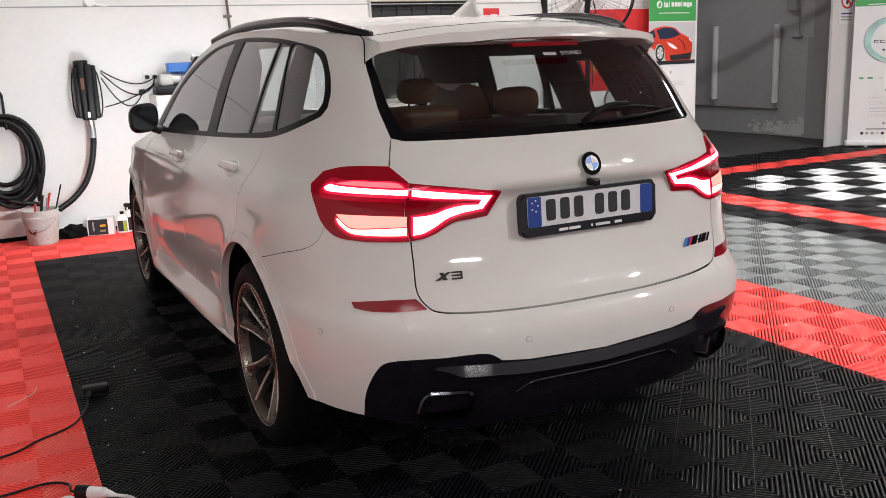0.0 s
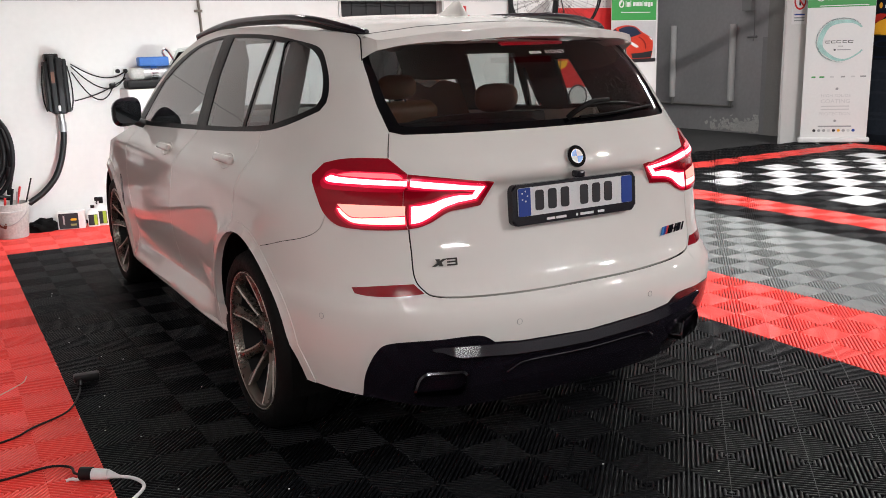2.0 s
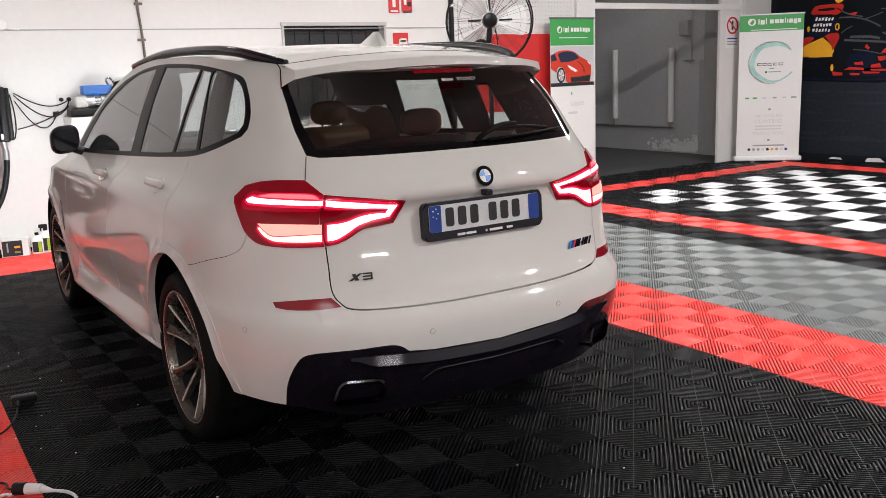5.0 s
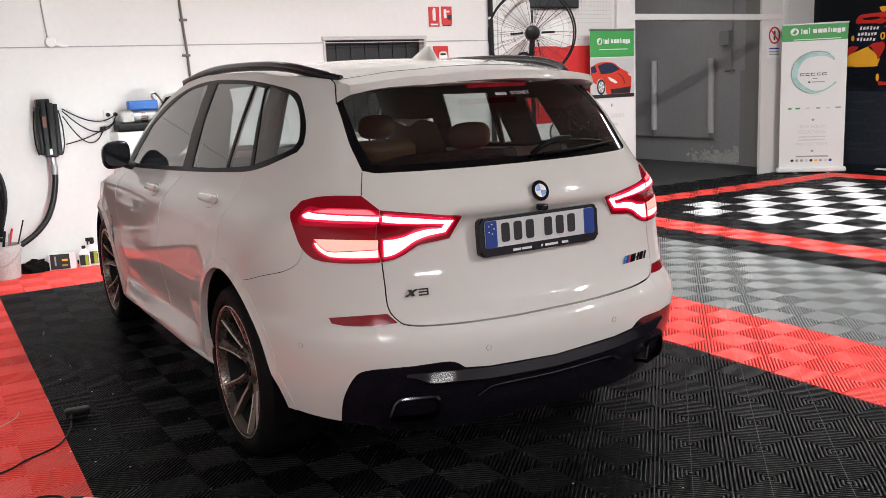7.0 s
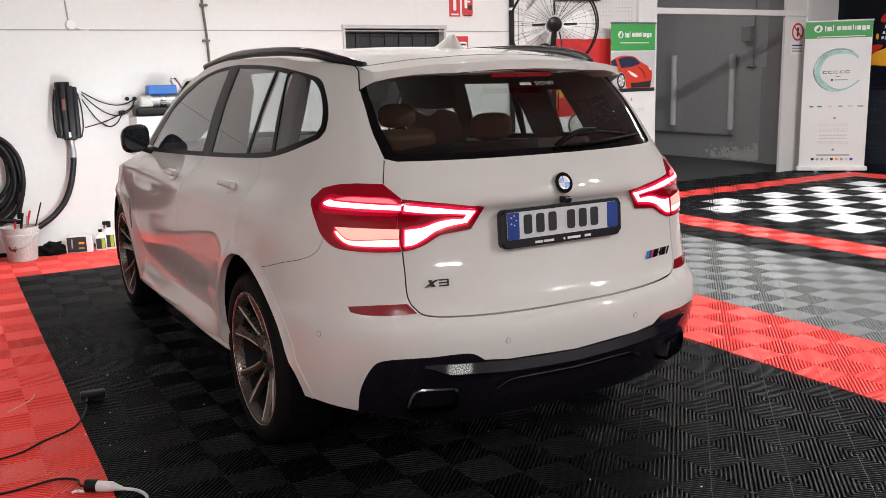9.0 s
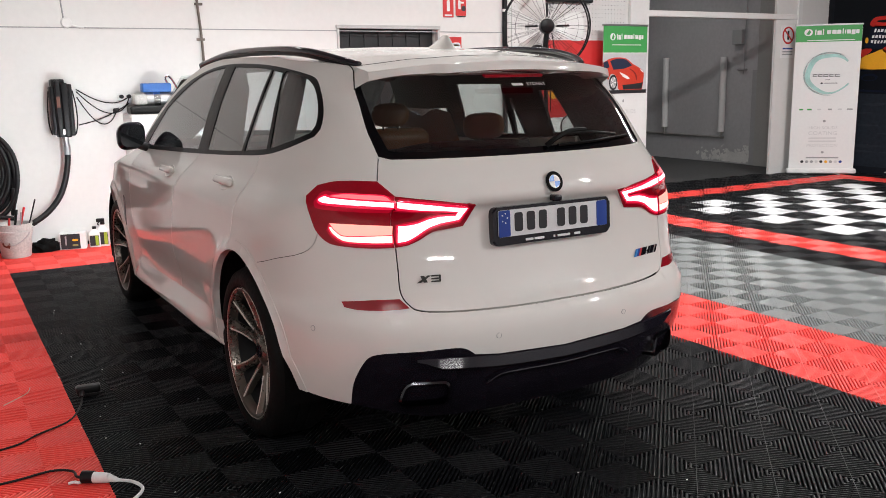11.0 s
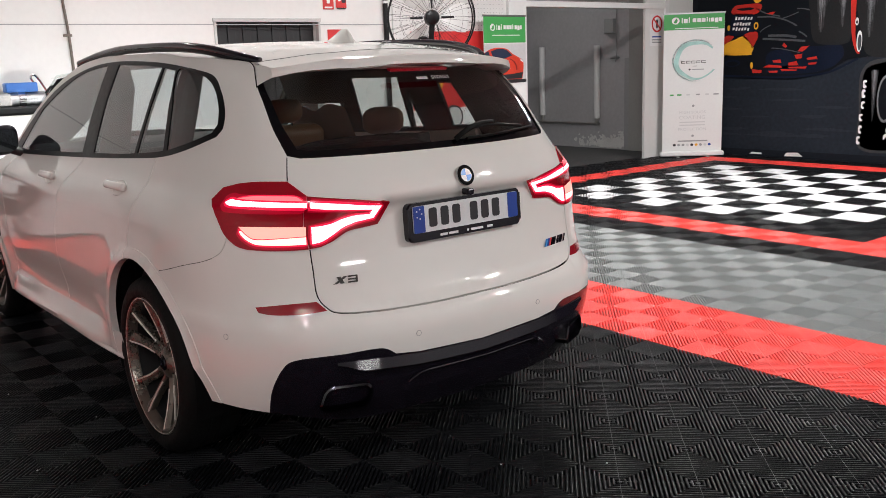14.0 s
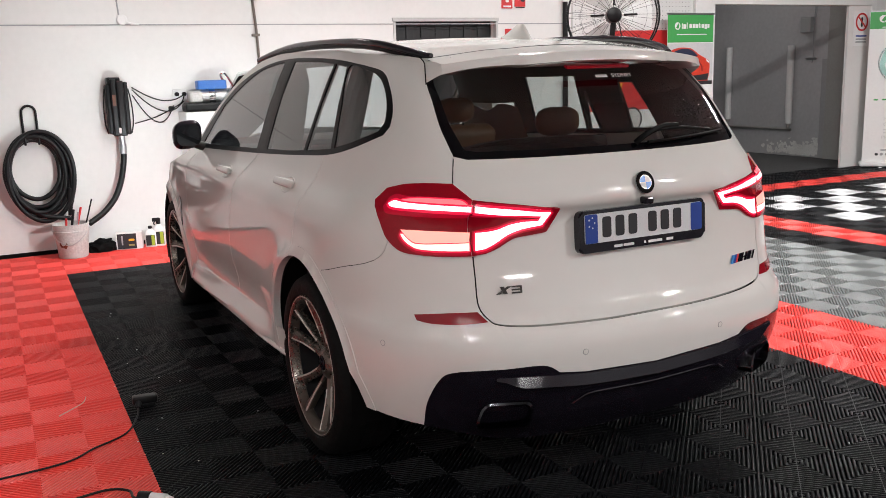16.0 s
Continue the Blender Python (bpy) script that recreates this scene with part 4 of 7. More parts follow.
# round emblem, plain coloured fields
EMBLEM_BLUE = material("emblem_blue", (0.03, 0.20, 0.66), 0.3, vary=0.03)
badge = new("emblem")
badge.parent = car
badge.matrix_basis = on_skin(0.012, 1.118, 0.004) @ Matrix.Scale(0.93, 4)
tagged(badge, "round emblem with chrome rim and blue and white fields")
part("emblem_rim", lathe([(0.043, 0), (0.043, 0.004), (0.0425, 0.005), (0.0415, 0.004)], 40, m=pose(0, 0, 0, 90), close=True), STEEL, badge, smooth=True)
part("emblem_ring", slab(disc(0.0416, 40), 0.006, m=pose(0, -0.005, 0)), SEAM_DARK, badge)
for k in range(4):
    part("emblem_field", slab([(0, 0)] + disc(0.0265, 8, a0=90 * k, a1=90 * k + 90), 0.004, m=pose(0, -0.007, 0)), EMBLEM_BLUE if k % 2 else PRINT_WHITE, badge)
part("emblem_circle", lathe([(0.0262, 0.006), (0.0262, 0.0080), (0.0272, 0.0080), (0.0272, 0.006)], 40, m=pose(0, 0, 0, 90), close=True), STEEL, badge)

BADGE_CHROME = material('badge_chrome', (0.07, 0.066, 0.062), 0.30, metal=1.0, vary=0.03)
# raised model badges as plain bars
left_badge = new("model_badge")
left_badge.parent = car
left_badge.matrix_basis = on_skin(-0.527, 0.808, 0.001) @ Matrix.Scale(0.88, 4)
tagged(left_badge, "chrome model badge of slanted bars")
for x, sh in ((-0.024, 0.030), (-0.024, -0.030)):
    part("badge_stroke", slab([(x - 0.016 - sh / 2, -0.014), (x + 0.000 - sh / 2, -0.014), (x + 0.016 + sh / 2, 0.014), (x + sh / 2, 0.014)], -0.004), BADGE_CHROME, left_badge)
for z in (-0.0115, 0, 0.0115):
    part("badge_stroke", slab(round_rect(0.040, 0.006, 0.002, x=0.026, y=z), -0.004), BADGE_CHROME, left_badge)
part("badge_stroke", slab(round_rect(0.007, 0.028, 0.002, x=0.043, y=0), -0.004), BADGE_CHROME, left_badge)
right_badge = new("model_badge")
right_badge.parent = car
right_badge.matrix_basis = on_skin(0.515, 0.795, 0.001)
tagged(right_badge, "dark model badge with blue and red slanted stripes")
slant = lambda x, w_, h=0.015: [(x - 0.010, -h), (x + w_ - 0.010, -h), (x + w_ + 0.010, h), (x + 0.010, h)]
for x, m_ in ((-0.080, material("stripe_light_blue", (0.05, 0.25, 0.6), 0.3, vary=0.02)), (-0.066, PLATE_BLUE), (-0.052, SIGN_RED)):
    part("badge_stripe", slab(slant(x, 0.013), -0.004), m_, right_badge)
for x, w_ in ((-0.036, 0.008), (-0.024, 0.008), (-0.012, 0.008), (0.012, 0.008), (0.028, 0.022), (0.064, 0.007)):
    part("badge_stroke", slab(slant(x, w_), -0.004), CAR_BLACK, right_badge)
part("badge_stroke", slab(slant(0.002, 0.022, 0.003), -0.004), CAR_BLACK, right_badge)

# parking sensors
for a, z in ((-1.018, 0.633), (-0.305, 0.592), (0.290, 0.592), (1.018, 0.633)):
    eye = part("parking_sensor", lathe([(0.0105, -0.004), (0.0105, 0.0012), (0.0092, 0.0012), (0.0092, -0.004)], 24, m=pose(0, 0, 0, 90), close=True), GREY_INK, car)
    eye.matrix_basis = on_skin(a, z, 0.0)
    part("sensor_face", lathe([(0.0088, -0.003), (0.0088, 0.0010), (0.0001, 0.0016)], 20, m=pose(0, 0, 0, 90)), CAR_PAINT, eye, smooth=True)

# lower bumper: chrome-edged blade, diffuser ribs and tail pipes
blade_z = smooth_table([0, 0.30, 0.42, 0.50, 0.60, 0.66], [0.506, 0.519, 0.530, 0.536, 0.540, 0.540])


def blade_point(u, v):
    a, c = 0.62 * u, v * 3
    z = float(blade_z(abs(a)))
    thin = 1 - 0.75 * float(ease((abs(u) - 0.84) / 0.16))
    up, out = ((-0.003 * c, 0.001 + 0.005 * c) if c <= 1 else (-0.003 - 0.036 * (c - 1) * thin, 0.006 + 0.0083 * (c - 1) * thin) if c <= 2 else
               (-0.003 - 0.036 * thin - 0.012 * (c - 2), (0.006 + 0.0083 * thin) * (3 - c) - 0.012 * (c - 2)))
    spot = on_skin(a, z)
    level = Vector((spot[0][1], spot[1][1], 0)).normalized()
    return spot.translation - level * out + Vector((0, 0, up))


part("bumper_blade", sheet(blade_point, 40, 9), CAR_BLACK, car, "gloss black bumper blade", smooth=True)
edge = [tuple(on_skin(a, z, 0.012).translation) for a, z in ((-0.345, 0.415), (-0.31, 0.437), (-0.26, 0.447), (0.0, 0.440), (0.26, 0.447), (0.31, 0.437), (0.345, 0.415))]
part("diffuser_edge", tube(edge, 0.005, sides=8, smooth_steps=3), CAR_BLACK, car, "gloss black diffuser edge", smooth=True)
for side in (-1, 1):
    pipe = new("tail_pipe")
    pipe.parent = car
    pipe.matrix_basis = pose(side * 0.572, 0.078, 0.402, 0, 0, side * 24)
    tagged(pipe, "dark chrome oblong tail pipe")
    outer, inner = [(u * (1 - 1.1 * v) + 0.3 * v, v) for u, v in round_rect(0.176, 0.088, 0.030, 6)], [(u * (1 - 1.1 * v) + 0.3 * v, v) for u, v in round_rect(0.160, 0.073, 0.024, 6)]
    bm = bmesh.new()
    loops = [[bm.verts.new((u, y, v)) for u, v in o] for o, y in ((outer, 0.22), (outer, 0.0), (inner, -0.004), (inner, 0.18))]
    for l0, l1 in zip(loops, loops[1:]):
        for i in range(len(l0)):
            bm.faces.new((l0[i], l0[(i + 1) % len(l0)], l1[(i + 1) % len(l0)], l1[i]))
    part("pipe_trim", bm, material("dark_chrome", (0.05, 0.05, 0.055), 0.14, metal=1.0, vary=0.05) if side < 0 else bpy.data.materials["dark_chrome"], pipe, smooth=True)
    part("pipe_bore", slab(inner, 0.01, m=pose(0, 0.17, 0)), SEAM_DARK, pipe)

MIRROR_DARK = material('door_mirror_glass', (0.10, 0.11, 0.12), 0.05, metal=1.0, vary=0.02)
# door handles, mirror, fender vent, sill blade
for side in (-1, 1):
    for a, z in ((1.922, 1.078), (2.905, 1.053)):
        h = new("door_handle")
        h.parent = car
        h.matrix_basis = on_skin(side * a, z, 0.0)
        tagged(h, "white pull door handle")
        part("grip", box(-0.110, 0.110, -0.034, -0.010, -0.018, 0.018, 0.0115, segs=4), CAR_PAINT, h, smooth=True)
        part("handle_base", box(0.05, 0.085, -0.014, 0.01, -0.010, 0.010, 0.004), CAR_PAINT, h, smooth=True)
        part("handle_base", box(-0.085, -0.05, -0.014, 0.01, -0.010, 0.010, 0.004), CAR_PAINT, h, smooth=True)
        part("handle_cup", lathe([(0.060, -0.001), (0.056, 0.0015), (0.030, -0.006), (0.0001, -0.008)], 28, m=pose(0, 0, 0, 90) @ Matrix.Diagonal((1.25, 0.62, 1, 1))), CAR_PAINT, h, "white recessed handle cup", smooth=True)
    mir = new("door_mirror")
    mir.parent = car
    mir.matrix_basis = Matrix.Translation((side * 0.83, 2.95, 1.12)) @ Matrix.Diagonal((-side, 1, 1, 1))
    tagged(mir, "black door mirror")
    bm = bmesh.new()
    bmesh.ops.create_uvsphere(bm, u_segments=24, v_segments=14, radius=1)
    for v in bm.verts:
        c = v.co
        v.co = Vector((-0.125 + 0.082 * math.copysign(abs(c.x) ** 0.7, c.x), 0.02 + 0.085 * math.copysign(abs(c.y) ** 0.8, c.y) * (1 if c.y > 0 else 0.45), 0.085 + 0.082 * math.copysign(abs(c.z) ** 0.7, c.z) + 0.10 * c.x * 0.12))
    part("mirror_shell", bm, CAR_BLACK, mir, smooth=True)
    part("mirror_arm", tube([(0.05, 0.0, -0.005), (-0.03, 0.01, 0.01), (-0.09, 0.02, 0.035)], 0.026, sides=10), SATIN_BLACK, mir, smooth=True)
    part("mirror_glass", slab(round_rect(0.135, 0.125, 0.04), 0.003, m=pose(-0.125, -0.024, 0.085)), MIRROR_DARK, mir, "mirror glass")
    vent = on_skin(side * 4.10, 0.66, 0.003)
    v_ = part("fender_vent", slab([(-0.012, -0.16), (0.012, -0.16), (0.020, 0.12), (-0.010, 0.14)], 0.006), CAR_BLACK, body, "narrow black vent behind the wheel arch")
    v_.matrix_basis = vent
    def skirt(u, v):
        """The flared skirt under the doors: a broad upper face, a rounded edge, then in under the sill."""
        a_ = 2.99 + 1.0 * u
        low = float(low_line(a_))
        fade = float(ease((1 - u) / 0.15)) * float(ease((1 + u) / 0.45))
        out, z = ((0.001, 0.130), (0.004, 0.112), (0.024, 0.062), (0.028, 0.046), (0.022, 0.028), (-0.02, 0.012))[round(v * 5)]
        return on_skin(side * a_, low + z, out * (fade if out > 0 else 1)).translation
    part("side_skirt", sheet(skirt, 40, 5), CAR_PAINT, body, "white flared side skirt", smooth=True)
    sill = [tuple(on_skin(side * a, float(low_line(a)) + 0.012, 0.0).translation) for a in (2.0, 2.4, 3.0, 3.6, 3.98)]
    part("sill_blade", tube(sill, 0.012, sides=8), CAR_PAINT, body, "white side sill blade", smooth=True)

# rear wiper on its stub
wiper = new("rear_wiper")
wiper.parent = car
tagged(wiper, "black rear window wiper")
g = lambda a, z, l: tuple(on_skin(a, z, l).translation)
part("wiper_pivot", tube([g(0.06, 1.243, 0.004), g(0.10, 1.252, 0.030), g(0.20, 1.270, 0.040), g(0.30, 1.275, 0.034)], 0.011, sides=8), WIPER_BLACK, wiper, smooth=True)
part("wiper_arm", tube([g(0.16, 1.262, 0.038), g(0.32, 1.266, 0.034), g(0.50, 1.258, 0.022)], 0.006, sides=8), WIPER_BLACK, wiper, smooth=True)
part("wiper_blade", tube([g(0.12, 1.240, 0.010), g(0.35, 1.247, 0.010), g(0.62, 1.258, 0.010)], 0.006, sides=6), WIPER_BLACK, wiper)
cam_box = part("reversing_camera", box(-0.016, 0.016, -0.02, 0.02, -0.012, 0.012, 0.006), CAR_BLACK, tailgate)
cam_box.matrix_basis = pose(0.01, 0.085, 1.060)
sticker = new("window_sticker")
sticker.parent = car
sticker.matrix_basis = on_skin(0.20, 1.478, 0.002)
tagged(sticker, "small white dealer lettering on the rear window")
words("SYDNEY", 0.026, PRINT_WHITE, pose(0.03, -0.001, 0), sticker)
part("sticker_bar", slab(round_rect(0.055, 0.014, 0.002, x=-0.065), -0.001), PRINT_WHITE, sticker)

# ---- cabin ----
cabin = new("cabin")
cabin.parent = car
tagged(cabin, "dark cabin with tan leather seats")
part("floor_pan", box(-0.80, 0.80, 0.55, 3.5, 0.40, 0.46), CABIN_BLACK, cabin)
part("load_cover", sheet(lambda u, v: Vector((u * 0.60, 0.50 + 0.74 * v, 1.09 + 0.09 * v - 0.01 * u * u)), 8, 6), CABIN_BLACK, cabin, "black load cover")
for side in (-1, 1):
    part("side_trim", box(side * 0.80 - 0.02, side * 0.80 + 0.02, 0.70, 3.2, 0.45, 1.09, 0.01), CABIN_BLACK, cabin)
    part("load_side", box(side * 0.66 - 0.07, side * 0.66 + 0.07, 0.50, 1.30, 0.45, 1.10, 0.03), CABIN_BLACK, cabin)
part("dashboard", box(-0.76, 0.76, 3.05, 3.50, 0.60, 1.14, 0.06), CABIN_BLACK, cabin, "black dashboard", smooth=True)
part("roof_lining", sheet(lambda u, v: roof_point(u * 0.97, 0.05 + 0.93 * v) + Vector((0, 0, -0.045)), 16, 16), CABIN_BLACK, cabin)


def seat_back(x0, x1, y, z0, z1, name, lean=14, mat=TAN):
    bm = box(x0, x1, -0.07, 0.07, 0, z1 - z0, 0.05, segs=3)
    bmesh.ops.transform(bm, matrix=pose(0, y, z0, lean), verts=bm.verts)
    part(name, bm, mat, cabin, "tan leather seat back" if mat is TAN else "front seat back coloured black in place of shade", smooth=True)


def headrest(x, y, z, mat=TAN):
    bm = bmesh.new()
    bmesh.ops.create_uvsphere(bm, u_segments=18, v_segments=12, radius=1)
    for v in bm.verts:
        c = v.co
        v.co = Vector((x + 0.12 * math.copysign(abs(c.x) ** 0.6, c.x), y + 0.055 * c.y, z + 0.07 * math.copysign(abs(c.z) ** 0.75, c.z)))
    part("headrest", bm, mat, cabin, "tan leather headrest" if mat is TAN else "black headrest", smooth=True)
    for dx in (-0.05, 0.05):
        part("headrest_post", rod((x + dx, y, z - 0.17), (x + dx, y, z - 0.06), 0.006), CABIN_BLACK, cabin)


seat_back(-0.66, -0.22, 1.42, 0.60, 1.14, "rear_seat_back")
seat_back(-0.21, 0.21, 1.42, 0.60, 1.12, "rear_seat_back")
seat_back(0.22, 0.66, 1.42, 0.60, 1.14, "rear_seat_back")
# the rear seat's black shell, its shoulder rounded
shell = curve([(-0.30, 0.75), (-0.24, 1.02), (-0.12, 1.15), (0.06, 1.195), (0.36, 1.20), (0.64, 1.19), (0.70, 1.15), (0.72, 0.75)])
part("seat_shell", slab(shell, 0.05, m=pose(0, 1.20, 0, 0)), CABIN_BLACK, cabin, "black rear seat shell", smooth=True)
part("rear_bench", box(-0.66, 0.66, 1.45, 1.98, 0.50, 0.68, 0.05, segs=3), TAN, cabin, "tan rear bench", smooth=True)
for x in (-0.40, 0.03, 0.49):
    headrest(x, 1.32, 1.262 if x > 0.2 else 1.06)
for x in (-0.38, 0.38):
    # the left back is coloured black, its shade put into the colour
    seat_back(x - 0.25, x + 0.25, 2.35, 0.58, 1.24 if x > 0 else 1.17, "front_seat_back", 16, TAN if x > 0 else CABIN_BLACK)
    part("front_seat_cushion", box(x - 0.25, x + 0.25, 2.40, 2.92, 0.48, 0.64, 0.05, segs=3), TAN, cabin, "tan front seat cushion", smooth=True)
    if x > 0:
        headrest(x, 2.17, 1.30)
    part("door_card", box(1.02 * x / 0.38 * 0.745 - 0.015, 1.02 * x / 0.38 * 0.745 + 0.015, 1.35, 2.9, 0.70, 1.10, 0.012), TAN, cabin, "tan leather door card")
part("steering_wheel", lathe([(0.185, -0.014), (0.199, 0), (0.185, 0.014), (0.171, 0)], 32, m=pose(0.38, 2.96, 0.98, 65), close=True), CABIN_BLACK, cabin, smooth=True)
for side in (-1, 1):
    if side > 0:
        # far side only: added dark sheet, blocks light through the window tops
        part("header_trim", sheet(lambda u, v: on_skin(side * (2.10 + 1.10 * u), 1.485 + 0.095 * v, -0.028).translation, 14, 3), CABIN_BLACK, cabin)
    if side < 0:
        part("rear_pillar_trim", sheet(lambda u, v: on_skin(side * (1.475 + 0.135 * u), 1.16 + 0.42 * v, -0.03 - 0.03 * (1 - u * u)).translation, 6, 8), CABIN_GREY, cabin)
    if side < 0:
        part("middle_pillar_trim", sheet(lambda u, v: on_skin(-(2.54 + 0.12 * v + 0.11 * u), 1.12 + 0.47 * v, -0.03 - 0.03 * (1 - u * u)).translation, 6, 8), CABIN_BLACK, cabin)
        # near side only, wider than a pillar to block light through the windscreen
        part("front_pillar_trim", sheet(lambda u, v: wind(-1 + (1 + u) / 2 * (0.44 - 0.06 * v + 0.10 * math.sin(3.1 * v)), 0.02 + 0.96 * v) + Vector((0, -0.035, -0.01)), 6, 10), CABIN_GREY, cabin, "grey windscreen pillar trim, widened to darken the front window")
        # added sheet that darkens the view through the near side windows
        part("belt_cover", slab([(-0.84, 1.05), (-0.60, 1.05), (-0.60, 1.14), (-0.535, 1.47), (-0.55, 1.57), (-0.66, 1.57), (-0.70, 1.49)], 0.06, m=pose(0, 1.97, 0)), CABIN_GREY, cabin, "dark grey sheet, added to block light through the side windows")
    else:
        # over-wide dark sheet, added to block light through the far front window
        part("middle_pillar_trim", sheet(lambda u, v: on_skin(3.12 - 0.06 * v + 0.36 * u, 1.345 + 0.245 * v, -0.03 - 0.03 * (1 - u * u)).translation, 6, 6), CABIN_BLACK, cabin)
        part("front_seat_bolster", sheet(lambda u, v: on_skin(3.12 + 0.37 * u, 1.10 + 0.24 * v + 0.02 * math.sin(7 * u), -0.06 - 0.05 * (1 - u * u)).translation, 14, 6), TAN, cabin, "tan leather seat bolster", smooth=True)
    # on the far side widened past the pillar to block the quarter window
    part("rear_corner_trim", sheet(lambda u, v: on_skin(side * ((0.985 + 0.125 * u) if side < 0 else (1.20 + 0.355 * u)), 1.12 + 0.40 * v, -0.018).translation, 4, 8), CABIN_BLACK, cabin)


# water drops left on the rear window and the roof's rear corner
WATER = material("water_drop", (0.03, 0.032, 0.03), 0.12, coat=0.2, vary=0.2, scale=60)
drop_rng = random.Random(5)


def drops(spots, mat):
    vs, fs = [], []
    for m, r in spots:
        b = len(vs)
        for q, lift in ((1.0, 0.0), (0.6, 0.45)):
            vs += [tuple(m @ Vector((q * r * math.cos(k * math.pi / 3), -lift * r, q * r * math.sin(k * math.pi / 3)))) for k in range(6)]
        vs.append(tuple(m @ Vector((0, -0.6 * r, 0))))
        fs += [(b + k, b + (k + 1) % 6, b + 6 + (k + 1) % 6, b + 6 + k) for k in range(6)] + [(b + 6 + k, b + 6 + (k + 1) % 6, b + 12) for k in range(6)]
    me = bpy.data.meshes.new("water_bead")
    me.from_pydata(vs, [], fs)
    me.materials.append(mat)
    me.polygons.foreach_set("use_smooth", [True] * len(fs))
    ob = new("water_bead", me)
    ob.parent = car
    return tagged(ob, "scattered clear water drops", kind="stuff")


spots = []
while len(spots) < 420:
    a, z = drop_rng.gauss(0.52, 0.13), drop_rng.gauss(1.335, 0.045)
    if 0.2 < a < 0.76 and 1.26 < z < 1.45:
        spots.append((on_skin(a, z, 0.0), drop_rng.uniform(0.0010, 0.0026)))
drops(spots, WATER)
spots = []
for k in range(260):
    u, v = drop_rng.uniform(-1, 0.8), drop_rng.uniform(0.02, 0.22)
    p, q, w_ = roof_point(u, v), roof_point(u + 0.01, v), roof_point(u, v + 0.01)
    n = (q - p).cross(w_ - p).normalized()
    spots.append((Matrix.Translation(p) @ n.to_track_quat("-Y", "Z").to_matrix().to_4x4(), drop_rng.uniform(0.0012, 0.003)))
drops(spots, material("water_drop_on_white", (0.62, 0.63, 0.63), 0.05, coat=1.0, vary=0.1, scale=60))
# ---- along the front wall ----
def hose_coil():
    t = thing("hose_coil", "black rubber hose coiled on a wall hook", "hose", pose(-1.64, WALL_Y - 0.06, 0.74))
    rng = random.Random(7)
    for k in range(6):
        rx, rz = 0.205 + 0.014 * k + rng.uniform(-0.008, 0.008), 0.270 + 0.020 * k + rng.uniform(-0.008, 0.008)
        cx, cz = 0.008 * k - 0.015 + rng.uniform(-0.010, 0.010), 0.305 + 0.014 * k - rz
        pts = []
        for i in range(14):
            a = 2 * math.pi * i / 14
            sag = 0.03 * max(0, -math.sin(a)) * (k % 3)
            pts.append((cx + rx * math.cos(a) + rng.uniform(-0.006, 0.006), -0.028 * (k % 3) + 0.010 * math.sin(2 * a + k), cz + rz * math.sin(a) - sag))
        part("hose_loop", tube(pts, 0.021, sides=10, smooth_steps=5, closed=True), BLACK_RUBBER, t, smooth=True)
    part("hose_end", tube([(0.24, -0.05, 0.20), (0.275, -0.055, 0.02), (0.27, -0.05, -0.18), (0.24, -0.05, -0.30)], 0.021, sides=10), BLACK_RUBBER, t, smooth=True)
    part("nozzle", rod((0.255, -0.05, -0.14), (0.228, -0.05, -0.39), 0.032, sides=14, r2=0.017), BLACK_PLASTIC, t, "black nozzle", smooth=True)
    part("hose_end", tube([(-0.18, -0.04, -0.20), (0.0, -0.06, -0.36), (0.16, -0.06, -0.40), (0.24, -0.05, -0.42)], 0.021, sides=10), BLACK_RUBBER, t, smooth=True)
    hook = thing("wall_hook", "black steel wall hook holding the hose", "hook", pose(-1.652, WALL_Y, 1.112))
    part("hook_loop", tube([(-0.055, -0.012, -0.10), (-0.058, -0.012, 0.14), (-0.045, -0.012, 0.205), (0, -0.012, 0.228), (0.045, -0.012, 0.205), (0.058, -0.012, 0.14), (0.055, -0.012, -0.10)], 0.011, sides=8), BLACK_PLASTIC, hook, smooth=True)
    for x in (-0.055, 0.055):
        part("hook_arm", tube([(x, -0.012, -0.08), (x, -0.07, -0.10), (x, -0.13, -0.10), (x, -0.14, -0.05)], 0.010, sides=8), BLACK_PLASTIC, hook, smooth=True)


hose_coil()


